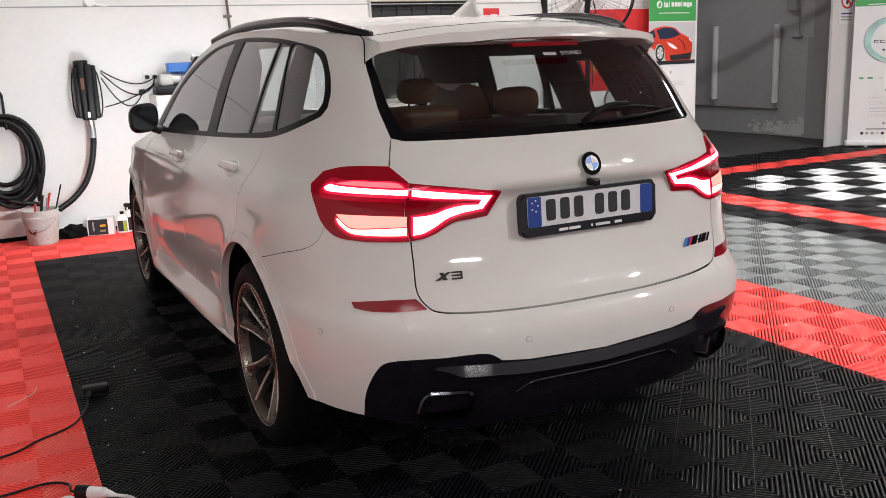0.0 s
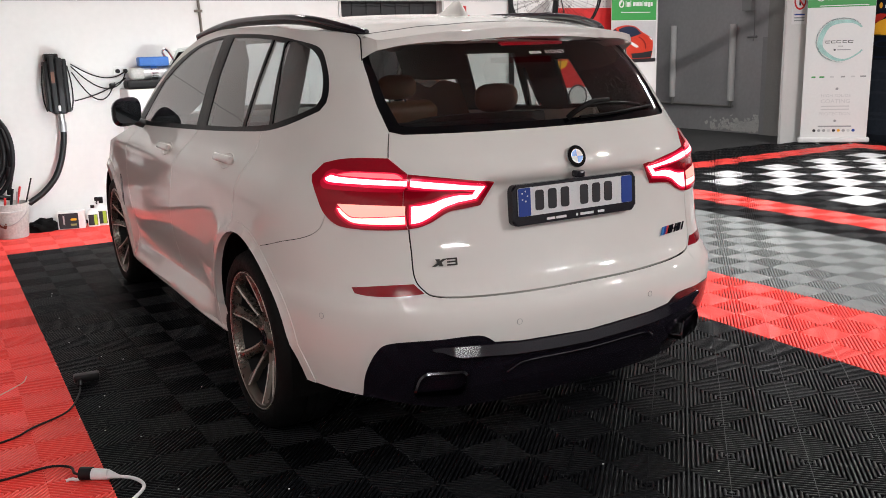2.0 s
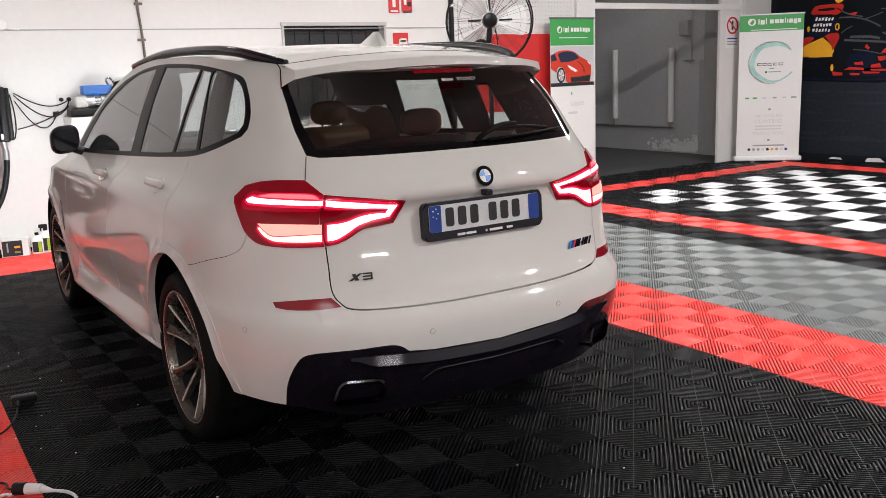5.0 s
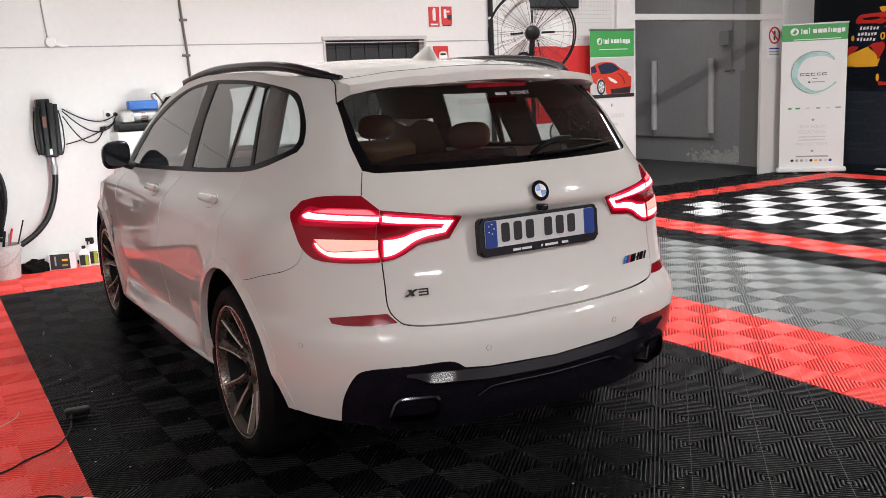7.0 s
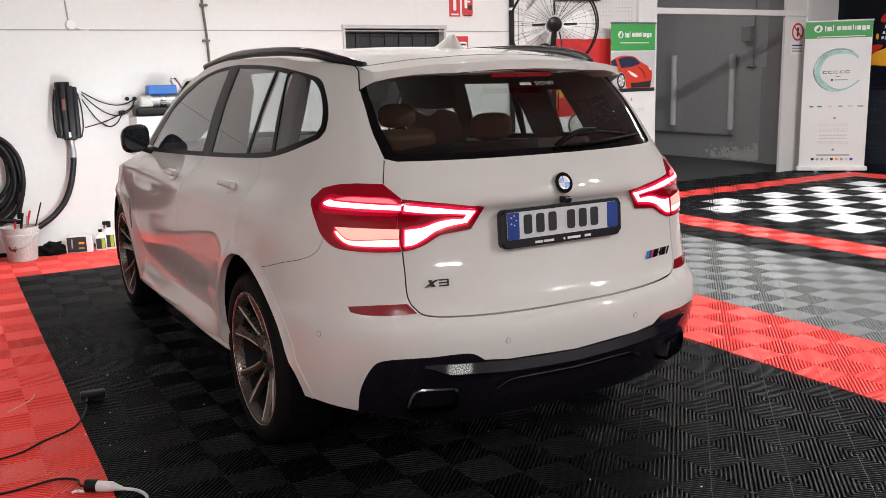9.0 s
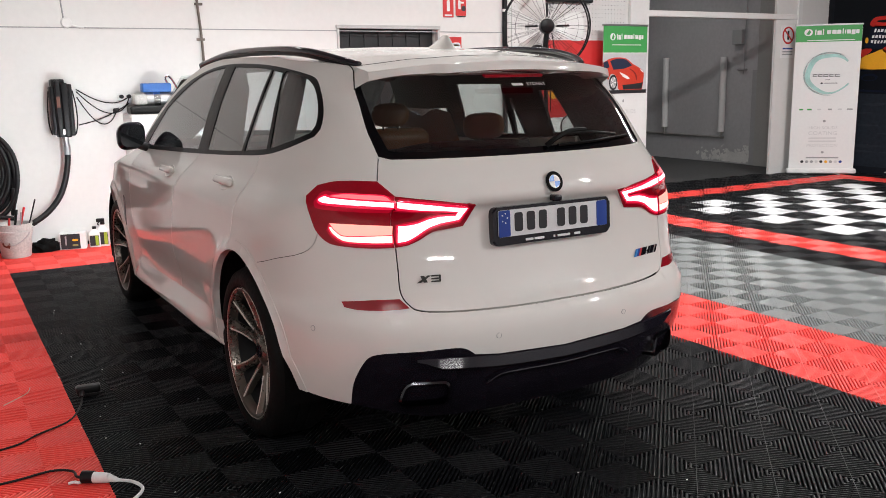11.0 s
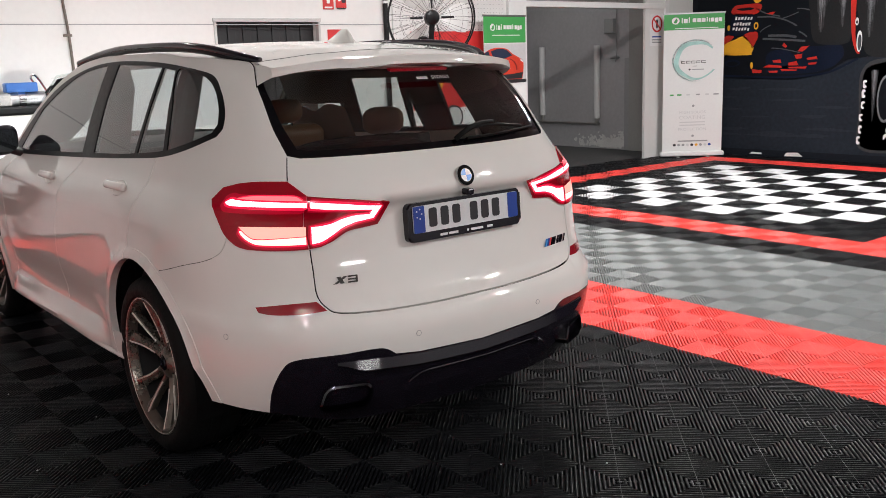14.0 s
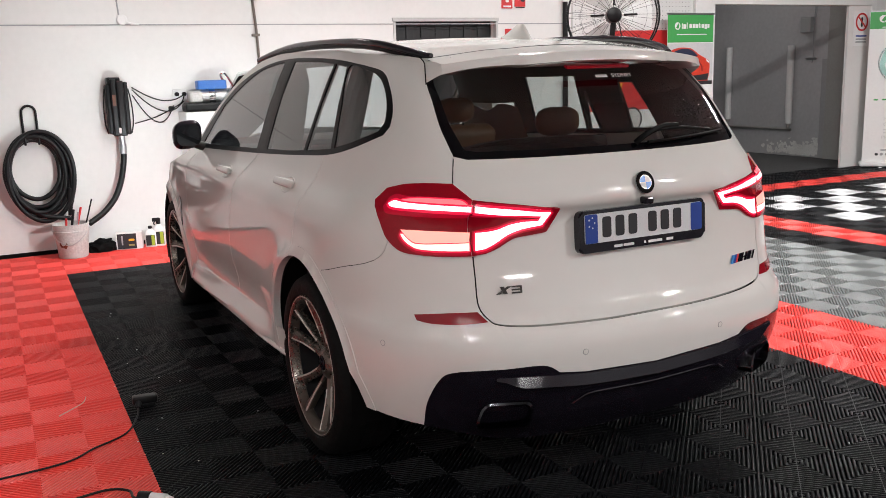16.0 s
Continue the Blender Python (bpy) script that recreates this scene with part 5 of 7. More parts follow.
def wall_unit():
    u = thing("blower_unit", "black wall-mounted car dryer unit with ribbed case", "car dryer", pose(-0.905, WALL_Y, 1.26))
    for k, (x, w_, d, z0, z1) in enumerate(((-0.078, 0.042, 0.15, -0.20, 0.24), (-0.038, 0.052, 0.19, -0.22, 0.29), (0.018, 0.060, 0.20, -0.22, 0.27), (0.068, 0.042, 0.16, -0.21, 0.26))):
        part("case_rib", box(x - w_ / 2, x + w_ / 2, -d, 0, z0, z1, 0.012, segs=3), BLACK_PLASTIC, u, smooth=True)
    part("top_cap", box(-0.085, 0.03, -0.15, -0.02, 0.24, 0.305, 0.012), BLACK_PLASTIC, u)
    part("label", slab(round_rect(0.030, 0.10, 0.004), 0.002, m=pose(-0.040, -0.193, 0.10)), material("dryer_label", (0.14, 0.05, 0.03), 0.5, vary=0.3, scale=60), u, "small brown label")
    part("label", slab(round_rect(0.022, 0.05, 0.004), 0.002, m=pose(-0.015, -0.203, -0.17)), PRINT_WHITE, u, "small white label")
    part("outlet", rod((0.0, -0.10, -0.22), (0.005, -0.10, -0.30), 0.032, sides=16, r2=0.026), STEEL, u, "metal hose coupling", smooth=True)
    for x, bow in ((-0.105, -0.02), (0.10, 0.018)):
        part("side_cable", tube([(x, -0.08, 0.20), (x + bow, -0.10, 0.05), (x + bow, -0.10, -0.10), (x, -0.08, -0.20)], 0.006, sides=6), BLACK_RUBBER, u)
    h = thing("air_hose", "black corrugated hose hanging from the dryer", "hose")
    part("hose", tube([(-0.898, WALL_Y - 0.10, 0.96), (-0.906, WALL_Y - 0.11, 0.82), (-0.945, WALL_Y - 0.12, 0.64), (-1.005, WALL_Y - 0.14, 0.50), (-1.075, WALL_Y - 0.16, 0.41), (-1.16, WALL_Y - 0.20, 0.34), (-1.27, WALL_Y - 0.25, 0.28)], 0.027, sides=12), BLACK_RUBBER, h, smooth=True)
    part("hose_cuff", rod((-0.900, WALL_Y - 0.10, 0.965), (-0.904, WALL_Y - 0.108, 0.875), 0.032, sides=14), STEEL, h)


wall_unit()

# socket and leads
sock = thing("power_socket", "white double wall socket with black plugs", "socket", pose(-0.333, WALL_Y, 1.397))
part("face_plate", box(-0.065, 0.065, -0.012, 0, -0.042, 0.042, 0.004), TRIM_WHITE, sock)
for x in (-0.03, 0.038):
    part("plug", rod((x, -0.012, -0.004), (x, -0.05, -0.004), 0.019, sides=14), BLACK_PLASTIC, sock)
inline = thing("power_leads", "black power leads hanging between dryer and socket", "cable")
for z0, sag, x1, z1 in ((1.47, 0.10, -0.30, 1.385), (1.45, 0.17, -0.30, 1.33), (1.40, 0.24, -0.40, 1.29), (1.14, 0.02, -0.42, 1.26)):
    pts = [(-0.765 + (x1 + 0.765) * t, WALL_Y - 0.03, z0 + (z1 - z0) * t - sag * 4 * t * (1 - t) * (0.6 + 0.4 * t)) for t in np.linspace(0, 1, 7)]
    part("lead", tube(pts, 0.0055, sides=6, smooth_steps=4), BLACK_RUBBER, inline)
part("lead", tube([(-0.42, WALL_Y - 0.03, 1.26), (-0.33, WALL_Y - 0.03, 1.31), (-0.295, WALL_Y - 0.03, 1.38)], 0.0055, sides=6), BLACK_RUBBER, inline)
part("connector", box(-0.45, -0.395, WALL_Y - 0.05, WALL_Y - 0.01, 1.245, 1.285, 0.012), BLACK_PLASTIC, inline)

# white cabinet with a small compressor on it
cab = thing("wall_cabinet", "white wall cabinet under the air compressor", "cabinet", pose(0.06, WALL_Y, 0.0))
part("carcass", box(-0.42, 0.42, -0.36, 0, 0.62, 1.228, 0.006), TRIM_WHITE, cab)
part("cabinet_door", box(-0.415, -0.003, -0.378, -0.361, 0.625, 1.223, 0.003), TRIM_WHITE, cab)
part("cabinet_door", box(0.003, 0.415, -0.378, -0.361, 0.625, 1.223, 0.003), TRIM_WHITE, cab)
comp = thing("air_compressor", "small compressor with grey motor and blue cover", "compressor", pose(-0.075, WALL_Y - 0.17, 1.229))
part("base_tray", box(-0.26, 0.30, -0.11, 0.10, 0.0, 0.078, 0.020), BLACK_PLASTIC, comp)
part("crank_case", box(-0.215, -0.085, -0.08, 0.07, 0.078, 0.190, 0.03, segs=3), BUCKET_GREY, comp, "grey crank case", smooth=True)
part("motor", rod((-0.10, -0.01, 0.135), (0.20, -0.01, 0.135), 0.068, sides=28), STEEL, comp, "steel motor drum", smooth=True)
part("motor_band", rod((-0.03, -0.01, 0.135), (0.03, -0.01, 0.135), 0.071, sides=28), CHROME, comp, smooth=True)
part("motor_end", rod((0.18, -0.01, 0.135), (0.24, -0.01, 0.135), 0.060, sides=24), BLACK_PLASTIC, comp, smooth=True)
for k in range(5):
    x = 0.05 + 0.024 * k
    part("cooling_ring", lathe([(0.067, -0.004), (0.074, -0.004), (0.074, 0.004), (0.067, 0.004)], 24, m=pose(x, -0.01, 0.135, 0, 90), close=True), STEEL, comp)
part("cover", box(-0.13, 0.14, -0.07, 0.06, 0.200, 0.285, 0.014, segs=3), BLUE_PLASTIC, comp, "blue plastic cover", smooth=True)
part("handle", tube([(0.12, -0.05, 0.27), (0.09, -0.05, 0.33), (0.13, -0.05, 0.345), (0.19, -0.05, 0.25), (0.27, -0.05, 0.08)], 0.010, sides=8), CHROME, comp, "chrome carrying handle", smooth=True)
part("fitting", tube([(0.20, -0.06, 0.18), (0.26, -0.06, 0.24), (0.30, -0.05, 0.20)], 0.012, sides=8), BLACK_PLASTIC, comp, smooth=True)

# pipe, junction box and switch wire
pipe = thing("wall_pipe", "thin brownish conduit clipped to the wall", "pipe")
part("conduit", tube([(0.46, WALL_Y - 0.018, 1.25), (0.45, WALL_Y - 0.018, 1.9), (0.425, WALL_Y - 0.018, 2.3), (0.40, WALL_Y - 0.018, 2.9), (0.40, WALL_Y - 0.018, ROOM_H)], 0.013, sides=8), PIPE_BROWN, pipe, smooth=True)
for z in (1.50, 1.93, 2.27, 2.8):
    part("pipe_clip", box(0.40, 0.475, WALL_Y - 0.035, WALL_Y, z - 0.012, z + 0.012, 0.003), PIPE_BROWN, pipe)
jb = thing("junction_box", "small round white junction box on the wall", "junction box", pose(-0.79, WALL_Y, 2.075))
part("box_body", lathe([(0.048, 0), (0.048, 0.03), (0.040, 0.038), (0.0001, 0.039)], 24, m=pose(0, 0, 0, 90)), TRIM_WHITE, jb, smooth=True)
part("lead_in", tube([(0.03, -0.02, -0.02), (0.09, -0.012, -0.035), (0.15, -0.010, -0.04)], 0.010, sides=6), TRIM_WHITE, jb)
part("wire", tube([(-0.02, -0.008, 0.04), (-0.05, -0.008, 0.6), (-0.05, -0.008, ROOM_H - 2.08)], 0.007, sides=6), GREY_INK, jb)

# bucket with tools
bk = thing("bucket", "dirty grey plastic bucket holding hand tools", "bucket", pose(-1.43, 6.12, 0.0))
part("bucket_body", lathe([(0.0001, 0.005), (0.118, 0.002), (0.124, 0.010), (0.143, 0.225), (0.152, 0.227), (0.152, 0.245), (0.146, 0.247), (0.149, 0.290), (0.156, 0.292), (0.156, 0.305), (0.146, 0.305), (0.135, 0.23), (0.115, 0.02), (0.0001, 0.02)], 40), BUCKET_GREY, bk, smooth=True)
part("bucket_handle", tube([(-0.150, 0, 0.25), (-0.13, -0.10, 0.18), (-0.03, -0.165, 0.13), (0.08, -0.15, 0.19), (0.150, 0, 0.25)], 0.004, sides=6), STEEL, bk)
part("stain", slab([(-0.02, -0.02), (0.03, -0.035), (0.045, 0.0), (0.02, 0.035), (-0.03, 0.03), (-0.035, 0.0)], 0.003, m=pose(-0.085, -0.103, 0.13, 0, 0, -38)), material("rust_stain", (0.16, 0.04, 0.02), 0.8, vary=0.4, scale=60), bk, "brown smear")
for x0, y0, x1, y1, z1, r, m_, lab in ((0.00, 0.02, 0.10, 0.0, 0.44, 0.010, SIGN_RED, "red tool handle"), (-0.03, 0.03, 0.04, 0.03, 0.42, 0.012, BLACK_PLASTIC, "black tool handle"),
                                       (0.06, 0.03, 0.20, 0.04, 0.50, 0.007, BLACK_PLASTIC, "black rod"), (-0.06, 0.0, -0.03, 0.0, 0.35, 0.010, SIGN_RED, "red tool handle"), (0.02, -0.03, 0.07, -0.02, 0.40, 0.008, STEEL, "steel tool")):
    part("tool", rod((x0, y0, 0.05), (x1, y1, z1), r * 0.8, sides=8, r2=r), m_, bk, lab)

glove = thing("black_cloth", "crumpled black cloth by the wall", "cloth", pose(-1.17, 6.24, 0.0))
bm = bmesh.new()
bmesh.ops.create_icosphere(bm, subdivisions=4, radius=1)
for v in bm.verts:
    n = noise.noise(v.co * 2.2) * 0.35 + noise.noise(v.co * 5.0) * 0.15
    v.co = Vector((v.co.x * 0.125 * (1 + n), v.co.y * 0.07 * (1 + n), max(0.0, v.co.z * 0.085 * (1 + n) + 0.03)))
part("cloth", bm, SEAM_DARK, glove, smooth=True)

carton = thing("product_box", "white carton with black and yellow label", "box", pose(-0.93, 6.24, 0.0, 0, 0, -14))
part("carton", box(-0.115, 0.115, -0.06, 0.06, 0, 0.155, 0.003), BANNER_WHITE, carton)
part("label_panel", slab(round_rect(0.168, 0.140, 0.004), 0.002, m=pose(-0.020, -0.062, 0.076)), INK, carton, "black label panel")
part("label_bar", slab(round_rect(0.014, 0.085, 0.003), 0.001, m=pose(-0.060, -0.0635, 0.085)), GREY_INK, carton)
part("label_bar", slab(round_rect(0.052, 0.020, 0.008), 0.001, m=pose(0.022, -0.0635, 0.088)), PRINT_YELLOW, carton, "yellow label bar")
part("label_bar", slab(round_rect(0.050, 0.018, 0.003), 0.001, m=pose(0.020, -0.0635, 0.040)), material("label_khaki", (0.3, 0.28, 0.1), 0.6, vary=0.1), carton)


def bottle(name, lab, x, y, h, r, label_mat, trigger):
    b = thing(name, lab, "bottle", pose(x, y, 0.0, 0, 0, -15))
    bm = bmesh.new()
    rings = []
    for z, s in ((0, 0.92), (0.008, 1), (h * 0.62, 1), (h * 0.72, 0.92), (h * 0.82, 0.42), (h * 0.88, 0.34)):
        rings.append([bm.verts.new((u * s, v * s * 0.75, z)) for u, v in round_rect(2 * r, 2 * r, r * 0.45, 5)])
    for r0, r1 in zip(rings, rings[1:]):
        for i in range(len(r0)):
            bm.faces.new((r0[i], r0[(i + 1) % len(r0)], r1[(i + 1) % len(r0)], r1[i]))
    bm.faces.new(rings[0]), bm.faces.new(rings[-1])
    part("flask", bm, BANNER_WHITE, b, "white plastic flask", smooth=True)
    part("cap", rod((0, 0, h * 0.87), (0, 0, h), r * 0.36, sides=16), BLACK_PLASTIC, b, "black cap")
    if trigger:
        part("spray_head", box(-0.055, 0.02, -0.014, 0.014, h * 0.97, h * 0.97 + 0.035, 0.008), BLACK_PLASTIC, b)
        part("trigger", tube([(-0.03, 0, h * 0.98), (-0.042, 0, h * 0.90), (-0.035, 0, h * 0.84)], 0.006, sides=6), BLACK_PLASTIC, b)
    part("label", slab(round_rect(2 * r * 0.8, h * 0.5, 0.004), 0.002, m=pose(0, -r * 0.75 - 0.0025, h * 0.33)), label_mat, b)
    part("label_stripe", slab(round_rect(2 * r * 0.28, h * 0.48, 0.003), 0.001, m=pose(r * 0.45, -r * 0.75 - 0.004, h * 0.33)), LIME, b, "lime stripe")


bottle("detergent_jug", "white detergent jug with dark label patch", -0.745, 6.21, 0.195, 0.05, INK, False)
bottle("spray_bottle", "white spray bottle with dark and lime label", -0.665, 6.22, 0.235, 0.055, INK, True)
bottle("spray_bottle", "white spray bottle with dark and lime label", -0.53, 6.25, 0.22, 0.05, INK, True)


# ---- signs on the front wall ----
def sign(name, lab, x0, x1, z0, z1, face, y=None, marks=()):
    s = thing(name, lab, "sign", pose((x0 + x1) / 2, (WALL_Y if y is None else y), (z0 + z1) / 2))
    part("sign_plate", slab(round_rect(x1 - x0, z1 - z0, 0.004), 0.006, m=pose(0, -0.008, 0)), face, s)
    for u, v, w_, h_, m_ in marks:
        part("sign_mark", slab(round_rect(w_, h_, min(w_, h_) * 0.3, x=u, y=v), 0.002, m=pose(0, -0.0105, 0)), m_, s)


sign("fire_sign", "red fire extinguisher sign with white pictogram", 3.235, 3.375, 2.195, 2.415, SIGN_RED,
     marks=((0, 0.015, 0.040, 0.120, PRINT_WHITE), (0.004, 0.085, 0.03, 0.02, PRINT_WHITE), (0, -0.088, 0.10, 0.018, PRINT_WHITE)))
sign("fire_sign", "red fire hose sign with white and dark shapes", 3.405, 3.545, 2.215, 2.418, SIGN_RED,
     marks=((-0.022, 0.02, 0.035, 0.10, PRINT_WHITE), (0.012, 0.045, 0.05, 0.02, PRINT_WHITE), (0.034, -0.02, 0.055, 0.055, INK), (0.0, -0.11, 0.12, 0.012, INK)))
sign("notice_card", "small red notice card with white panel", 3.275, 3.475, 1.79, 1.975, SIGN_RED, marks=((0.03, -0.02, 0.11, 0.10, PRINT_WHITE), (0.03, 0.0, 0.08, 0.02, PRINT_YELLOW)))
warn = thing("warning_sign", "white prohibition sign with a red ring", "sign", pose(9.145, WALL_Y, 1.945) @ Matrix.Scale(1.1, 4))
part("sign_plate", slab(round_rect(0.28, 0.43, 0.01), 0.006, m=pose(0, -0.008, 0)), PRINT_WHITE, warn)
part("sign_ring", lathe([(0.115, 0), (0.115, 0.003), (0.092, 0.003), (0.092, 0)], 36, m=pose(0, -0.009, 0.085, 90), close=True), SIGN_RED, warn)
part("sign_slash", slab([(-0.08, 0.06), (-0.065, 0.075), (0.08, -0.06), (0.065, -0.075)], 0.002, m=pose(0, -0.0125, 0.085)), SIGN_RED, warn)
part("sign_mark", slab(round_rect(0.035, 0.12, 0.014), 0.002, m=pose(0, -0.0105, 0.085)), INK, warn)
for z in (-0.09, -0.13, -0.165):
    part("sign_bar", slab(round_rect(0.20, 0.018, 0.003), 0.002, m=pose(0, -0.0105, z)), PLATE_BLUE if z == -0.09 else GREY_INK, warn)

# pegboard with its holes, red sheet, dark screen, hanging pole
peg = thing("pegboard", "white pegboard panel on the wall", "pegboard", pose(0, WALL_Y, 0))
bm = bmesh.new()
box(4.18, 5.98, -0.02, 0, 1.45, 3.1, bm=bm)
part("board", bm, PEG_WHITE, peg)
bm = bmesh.new()
for i in range(34):
    for j in range(30):
        x, z = 4.22 + i * 0.052, 1.50 + j * 0.052
        vs = [bm.verts.new((x + 0.005 * math.cos(k * math.pi / 3), -0.0206, z + 0.005 * math.sin(k * math.pi / 3))) for k in range(6)]
        bm.faces.new(vs)
tagged(part("peg_hole", bm, SEAM_DARK, peg), kind="stuff")
red_sheet = thing("red_panel", "plain red display panel with white foot on the wall", "panel", pose(0, WALL_Y - 0.022, 0))
part("red_sheet", box(4.42, 5.68, -0.03, 0, 1.00, 1.945, 0.004), SIGN_RED, red_sheet)
part("white_sheet", box(4.42, 5.68, -0.028, -0.002, 0.55, 0.999, 0.004), BANNER_WHITE, red_sheet)
part("lamp_picture", slab(disc(0.15, 28, x=5.04, y=0.885), 0.002, m=pose(0, -0.0335, 0)), PALE_STEEL, red_sheet, "round pale lamp picture")
part("lamp_picture_rim", lathe([(0.15, 0), (0.15, 0.002), (0.128, 0.002), (0.128, 0)], 30, m=pose(5.04, -0.034, 0.885, 90), close=True), INK, red_sheet)
part("yellow_shield", slab([(4.70, 1.32), (4.89, 1.33), (4.87, 1.26), (4.79, 1.225), (4.72, 1.25)], 0.002, m=pose(0, -0.033, 0)), PRINT_YELLOW, red_sheet)
scr = thing("wall_screen", "dark screen mounted high on the wall", "screen", pose(4.91, WALL_Y - 0.02, 2.67))
part("screen_case", box(-0.46, 0.46, -0.07, 0, -0.27, 0.27, 0.01), BLACK_PLASTIC, scr)
part("screen_face", slab(round_rect(0.88, 0.50, 0.004), 0.002, m=pose(0, -0.073, 0)), material("screen_glass", (0.05, 0.055, 0.06), 0.15, vary=0.05), scr)
pole = thing("hanging_pole", "black rubber-coated pole fixed to the wall", "pole", pose(4.07, WALL_Y - 0.03, 0))
part("pole_tube", rod((0, 0, 0.6), (0, 0, ROOM_H), 0.030, sides=12), BLACK_RUBBER, pole, smooth=True)
part("pole_band", rod((0, 0, 2.27), (0, 0, 2.30), 0.032, sides=12), PRINT_WHITE, pole, "white band")
column = thing("wall_column", "white boxed column beside the doorway", "column", pose(0, WALL_Y, 0))
part("column_box", box(6.03, 6.35, -0.05, 0, 0, ROOM_H, 0.006), TRIM_WHITE, column)


# ---- pedestal fan ----
FAN_BLADE = material("pale_fan_blade", (0.62, 0.62, 0.61), 0.4, vary=0.06)


def fan():
    f = thing("pedestal_fan", "large black pedestal fan seen from behind", "fan", pose(2.79, 3.85, 0))
    head = Matrix.Translation((0, 0, 1.935)) @ pose(0, 0, 0, 0, 0, -34)
    R = 0.375
    for y, r in ((0.09, R), (-0.09, R), (0.0, R + 0.006)):
        bm = lathe([(r - 0.006, -0.006), (r + 0.006, -0.006), (r + 0.006, 0.006), (r - 0.006, 0.006)], 48, m=head @ pose(0, y, 0, 90), close=True)
        part("cage_ring", bm, BLACK_PLASTIC, f, smooth=True)
    for s in (-1, 1):
        for k in range(36):
            a = 2 * math.pi * (k + 0.35 * (k % 2)) / 36
            c, d = math.cos(a), math.sin(a)
            bm = tube([head @ Vector((0.07 * c, s * 0.135, 0.07 * d)), head @ Vector((0.22 * c, s * 0.13, 0.22 * d)), head @ Vector((R * c, s * 0.09, R * d))], 0.0016, sides=4, smooth_steps=3)
            part("cage_wire", bm, BLACK_PLASTIC, f)
    for s in (-1, 1):
        for r in (0.16, 0.27):
            part("cage_hoop", lathe([(r - 0.001, -0.001), (r + 0.001, -0.001), (r + 0.001, 0.001), (r - 0.001, 0.001)], 40, m=head @ pose(0, s * 0.128, 0, 90), close=True), BLACK_PLASTIC, f)
    part("motor", lathe([(0.0001, 0.20), (0.035, 0.20), (0.058, 0.185), (0.066, 0.14), (0.066, 0.04), (0.045, 0.0)], 32, m=head @ pose(0, 0, 0, 90)), BLACK_PLASTIC, f, "black motor housing", smooth=True)
    for k in range(4):
        a = math.pi / 2 * k
        c, d = math.cos(a), math.sin(a)
        part("motor_strut", tube([head @ Vector((0.08 * c, -0.14, 0.08 * d)), head @ Vector((0.19 * c, -0.138, 0.19 * d))], 0.009, sides=6), BLACK_PLASTIC, f)
    for k in range(3):
        bm = bmesh.new()
        grid = []
        for i in range(8):
            t = i / 7
            r = 0.08 + 0.25 * t
            w0 = 0.25 + 0.75 * math.sin(math.pi * (0.15 + 0.6 * t))
            row = []
            for j in range(6):
                a = 2 * math.pi * k / 3 + (j / 5 - 0.5) * w0
                row.append(bm.verts.new(head @ Vector((r * math.cos(a), 0.03 + 0.05 * (j / 5 - 0.5), r * math.sin(a)))))
            grid.append(row)
        for r0, r1 in zip(grid, grid[1:]):
            for j in range(5):
                bm.faces.new((r0[j], r0[j + 1], r1[j + 1], r1[j]))
        part("fan_blade", bm, FAN_BLADE, f, "pale grey plastic blade", smooth=True)
    part("yoke", tube([head @ Vector((0, -0.12, -0.04)), head @ Vector((-0.01, -0.13, -0.14)), head @ Vector((-0.02, -0.10, -0.24)), (0.0, 0.0, 1.55)], 0.024, sides=8), BLACK_PLASTIC, f, smooth=True)
    part("tilt_arm", tube([head @ Vector((-0.14, -0.12, -0.25)), head @ Vector((-0.12, -0.13, -0.18)), head @ Vector((-0.06, -0.13, -0.17)), head @ Vector((-0.015, -0.12, -0.22))], 0.014, sides=8), BLACK_PLASTIC, f, smooth=True)
    part("fan_lead", tube([head @ Vector((0.04, -0.15, -0.06)), head @ Vector((0.06, -0.18, -0.2)), head @ Vector((0.03, -0.16, -0.34)), (0.03, -0.03, 1.2)], 0.005, sides=6), BLACK_RUBBER, f)
    part("pole", rod((0, 0, 0.04), (0, 0, 1.62), 0.020, sides=14), BLACK_PLASTIC, f, smooth=True)
    part("base", lathe([(0.0001, 0.06), (0.05, 0.06), (0.10, 0.045), (0.28, 0.022), (0.30, 0.010), (0.30, 0.001), (0.0001, 0.001)], 40), BLACK_PLASTIC, f, "round black base", smooth=True)


fan()


# ---- roll-up banners ----
def banner(m, w, h, lab):
    b = thing("rollup_banner", lab, "banner", m, group="roll-up banners")
    part("banner_sheet", box(-w / 2, w / 2, 0.0, 0.003, 0.06, h), BANNER_WHITE, b)
    part("top_rail", box(-w / 2 - 0.01, w / 2 + 0.01, -0.008, 0.012, h - 0.012, h + 0.012, 0.004), STEEL, b)
    part("base_case", box(-w / 2 - 0.03, w / 2 + 0.03, -0.06, 0.06, 0.012, 0.085, 0.02, segs=3), TRIM_WHITE, b, "silver-white base case", smooth=True)
    for x in (-w / 4, w / 4):
        part("base_foot", box(x - 0.02, x + 0.02, -0.16, 0.16, 0.0, 0.012, 0.003), STEEL, b)
    part("support_pole", rod((0, 0.03, 0.06), (0, 0.015, h), 0.010), STEEL, b)
    return b


def ink(b, outline, mat, lift=0.002, lab="", name="print"):
    return part(name, slab(outline, 0.0012, m=pose(0, -lift, 0)), mat, b, lab)


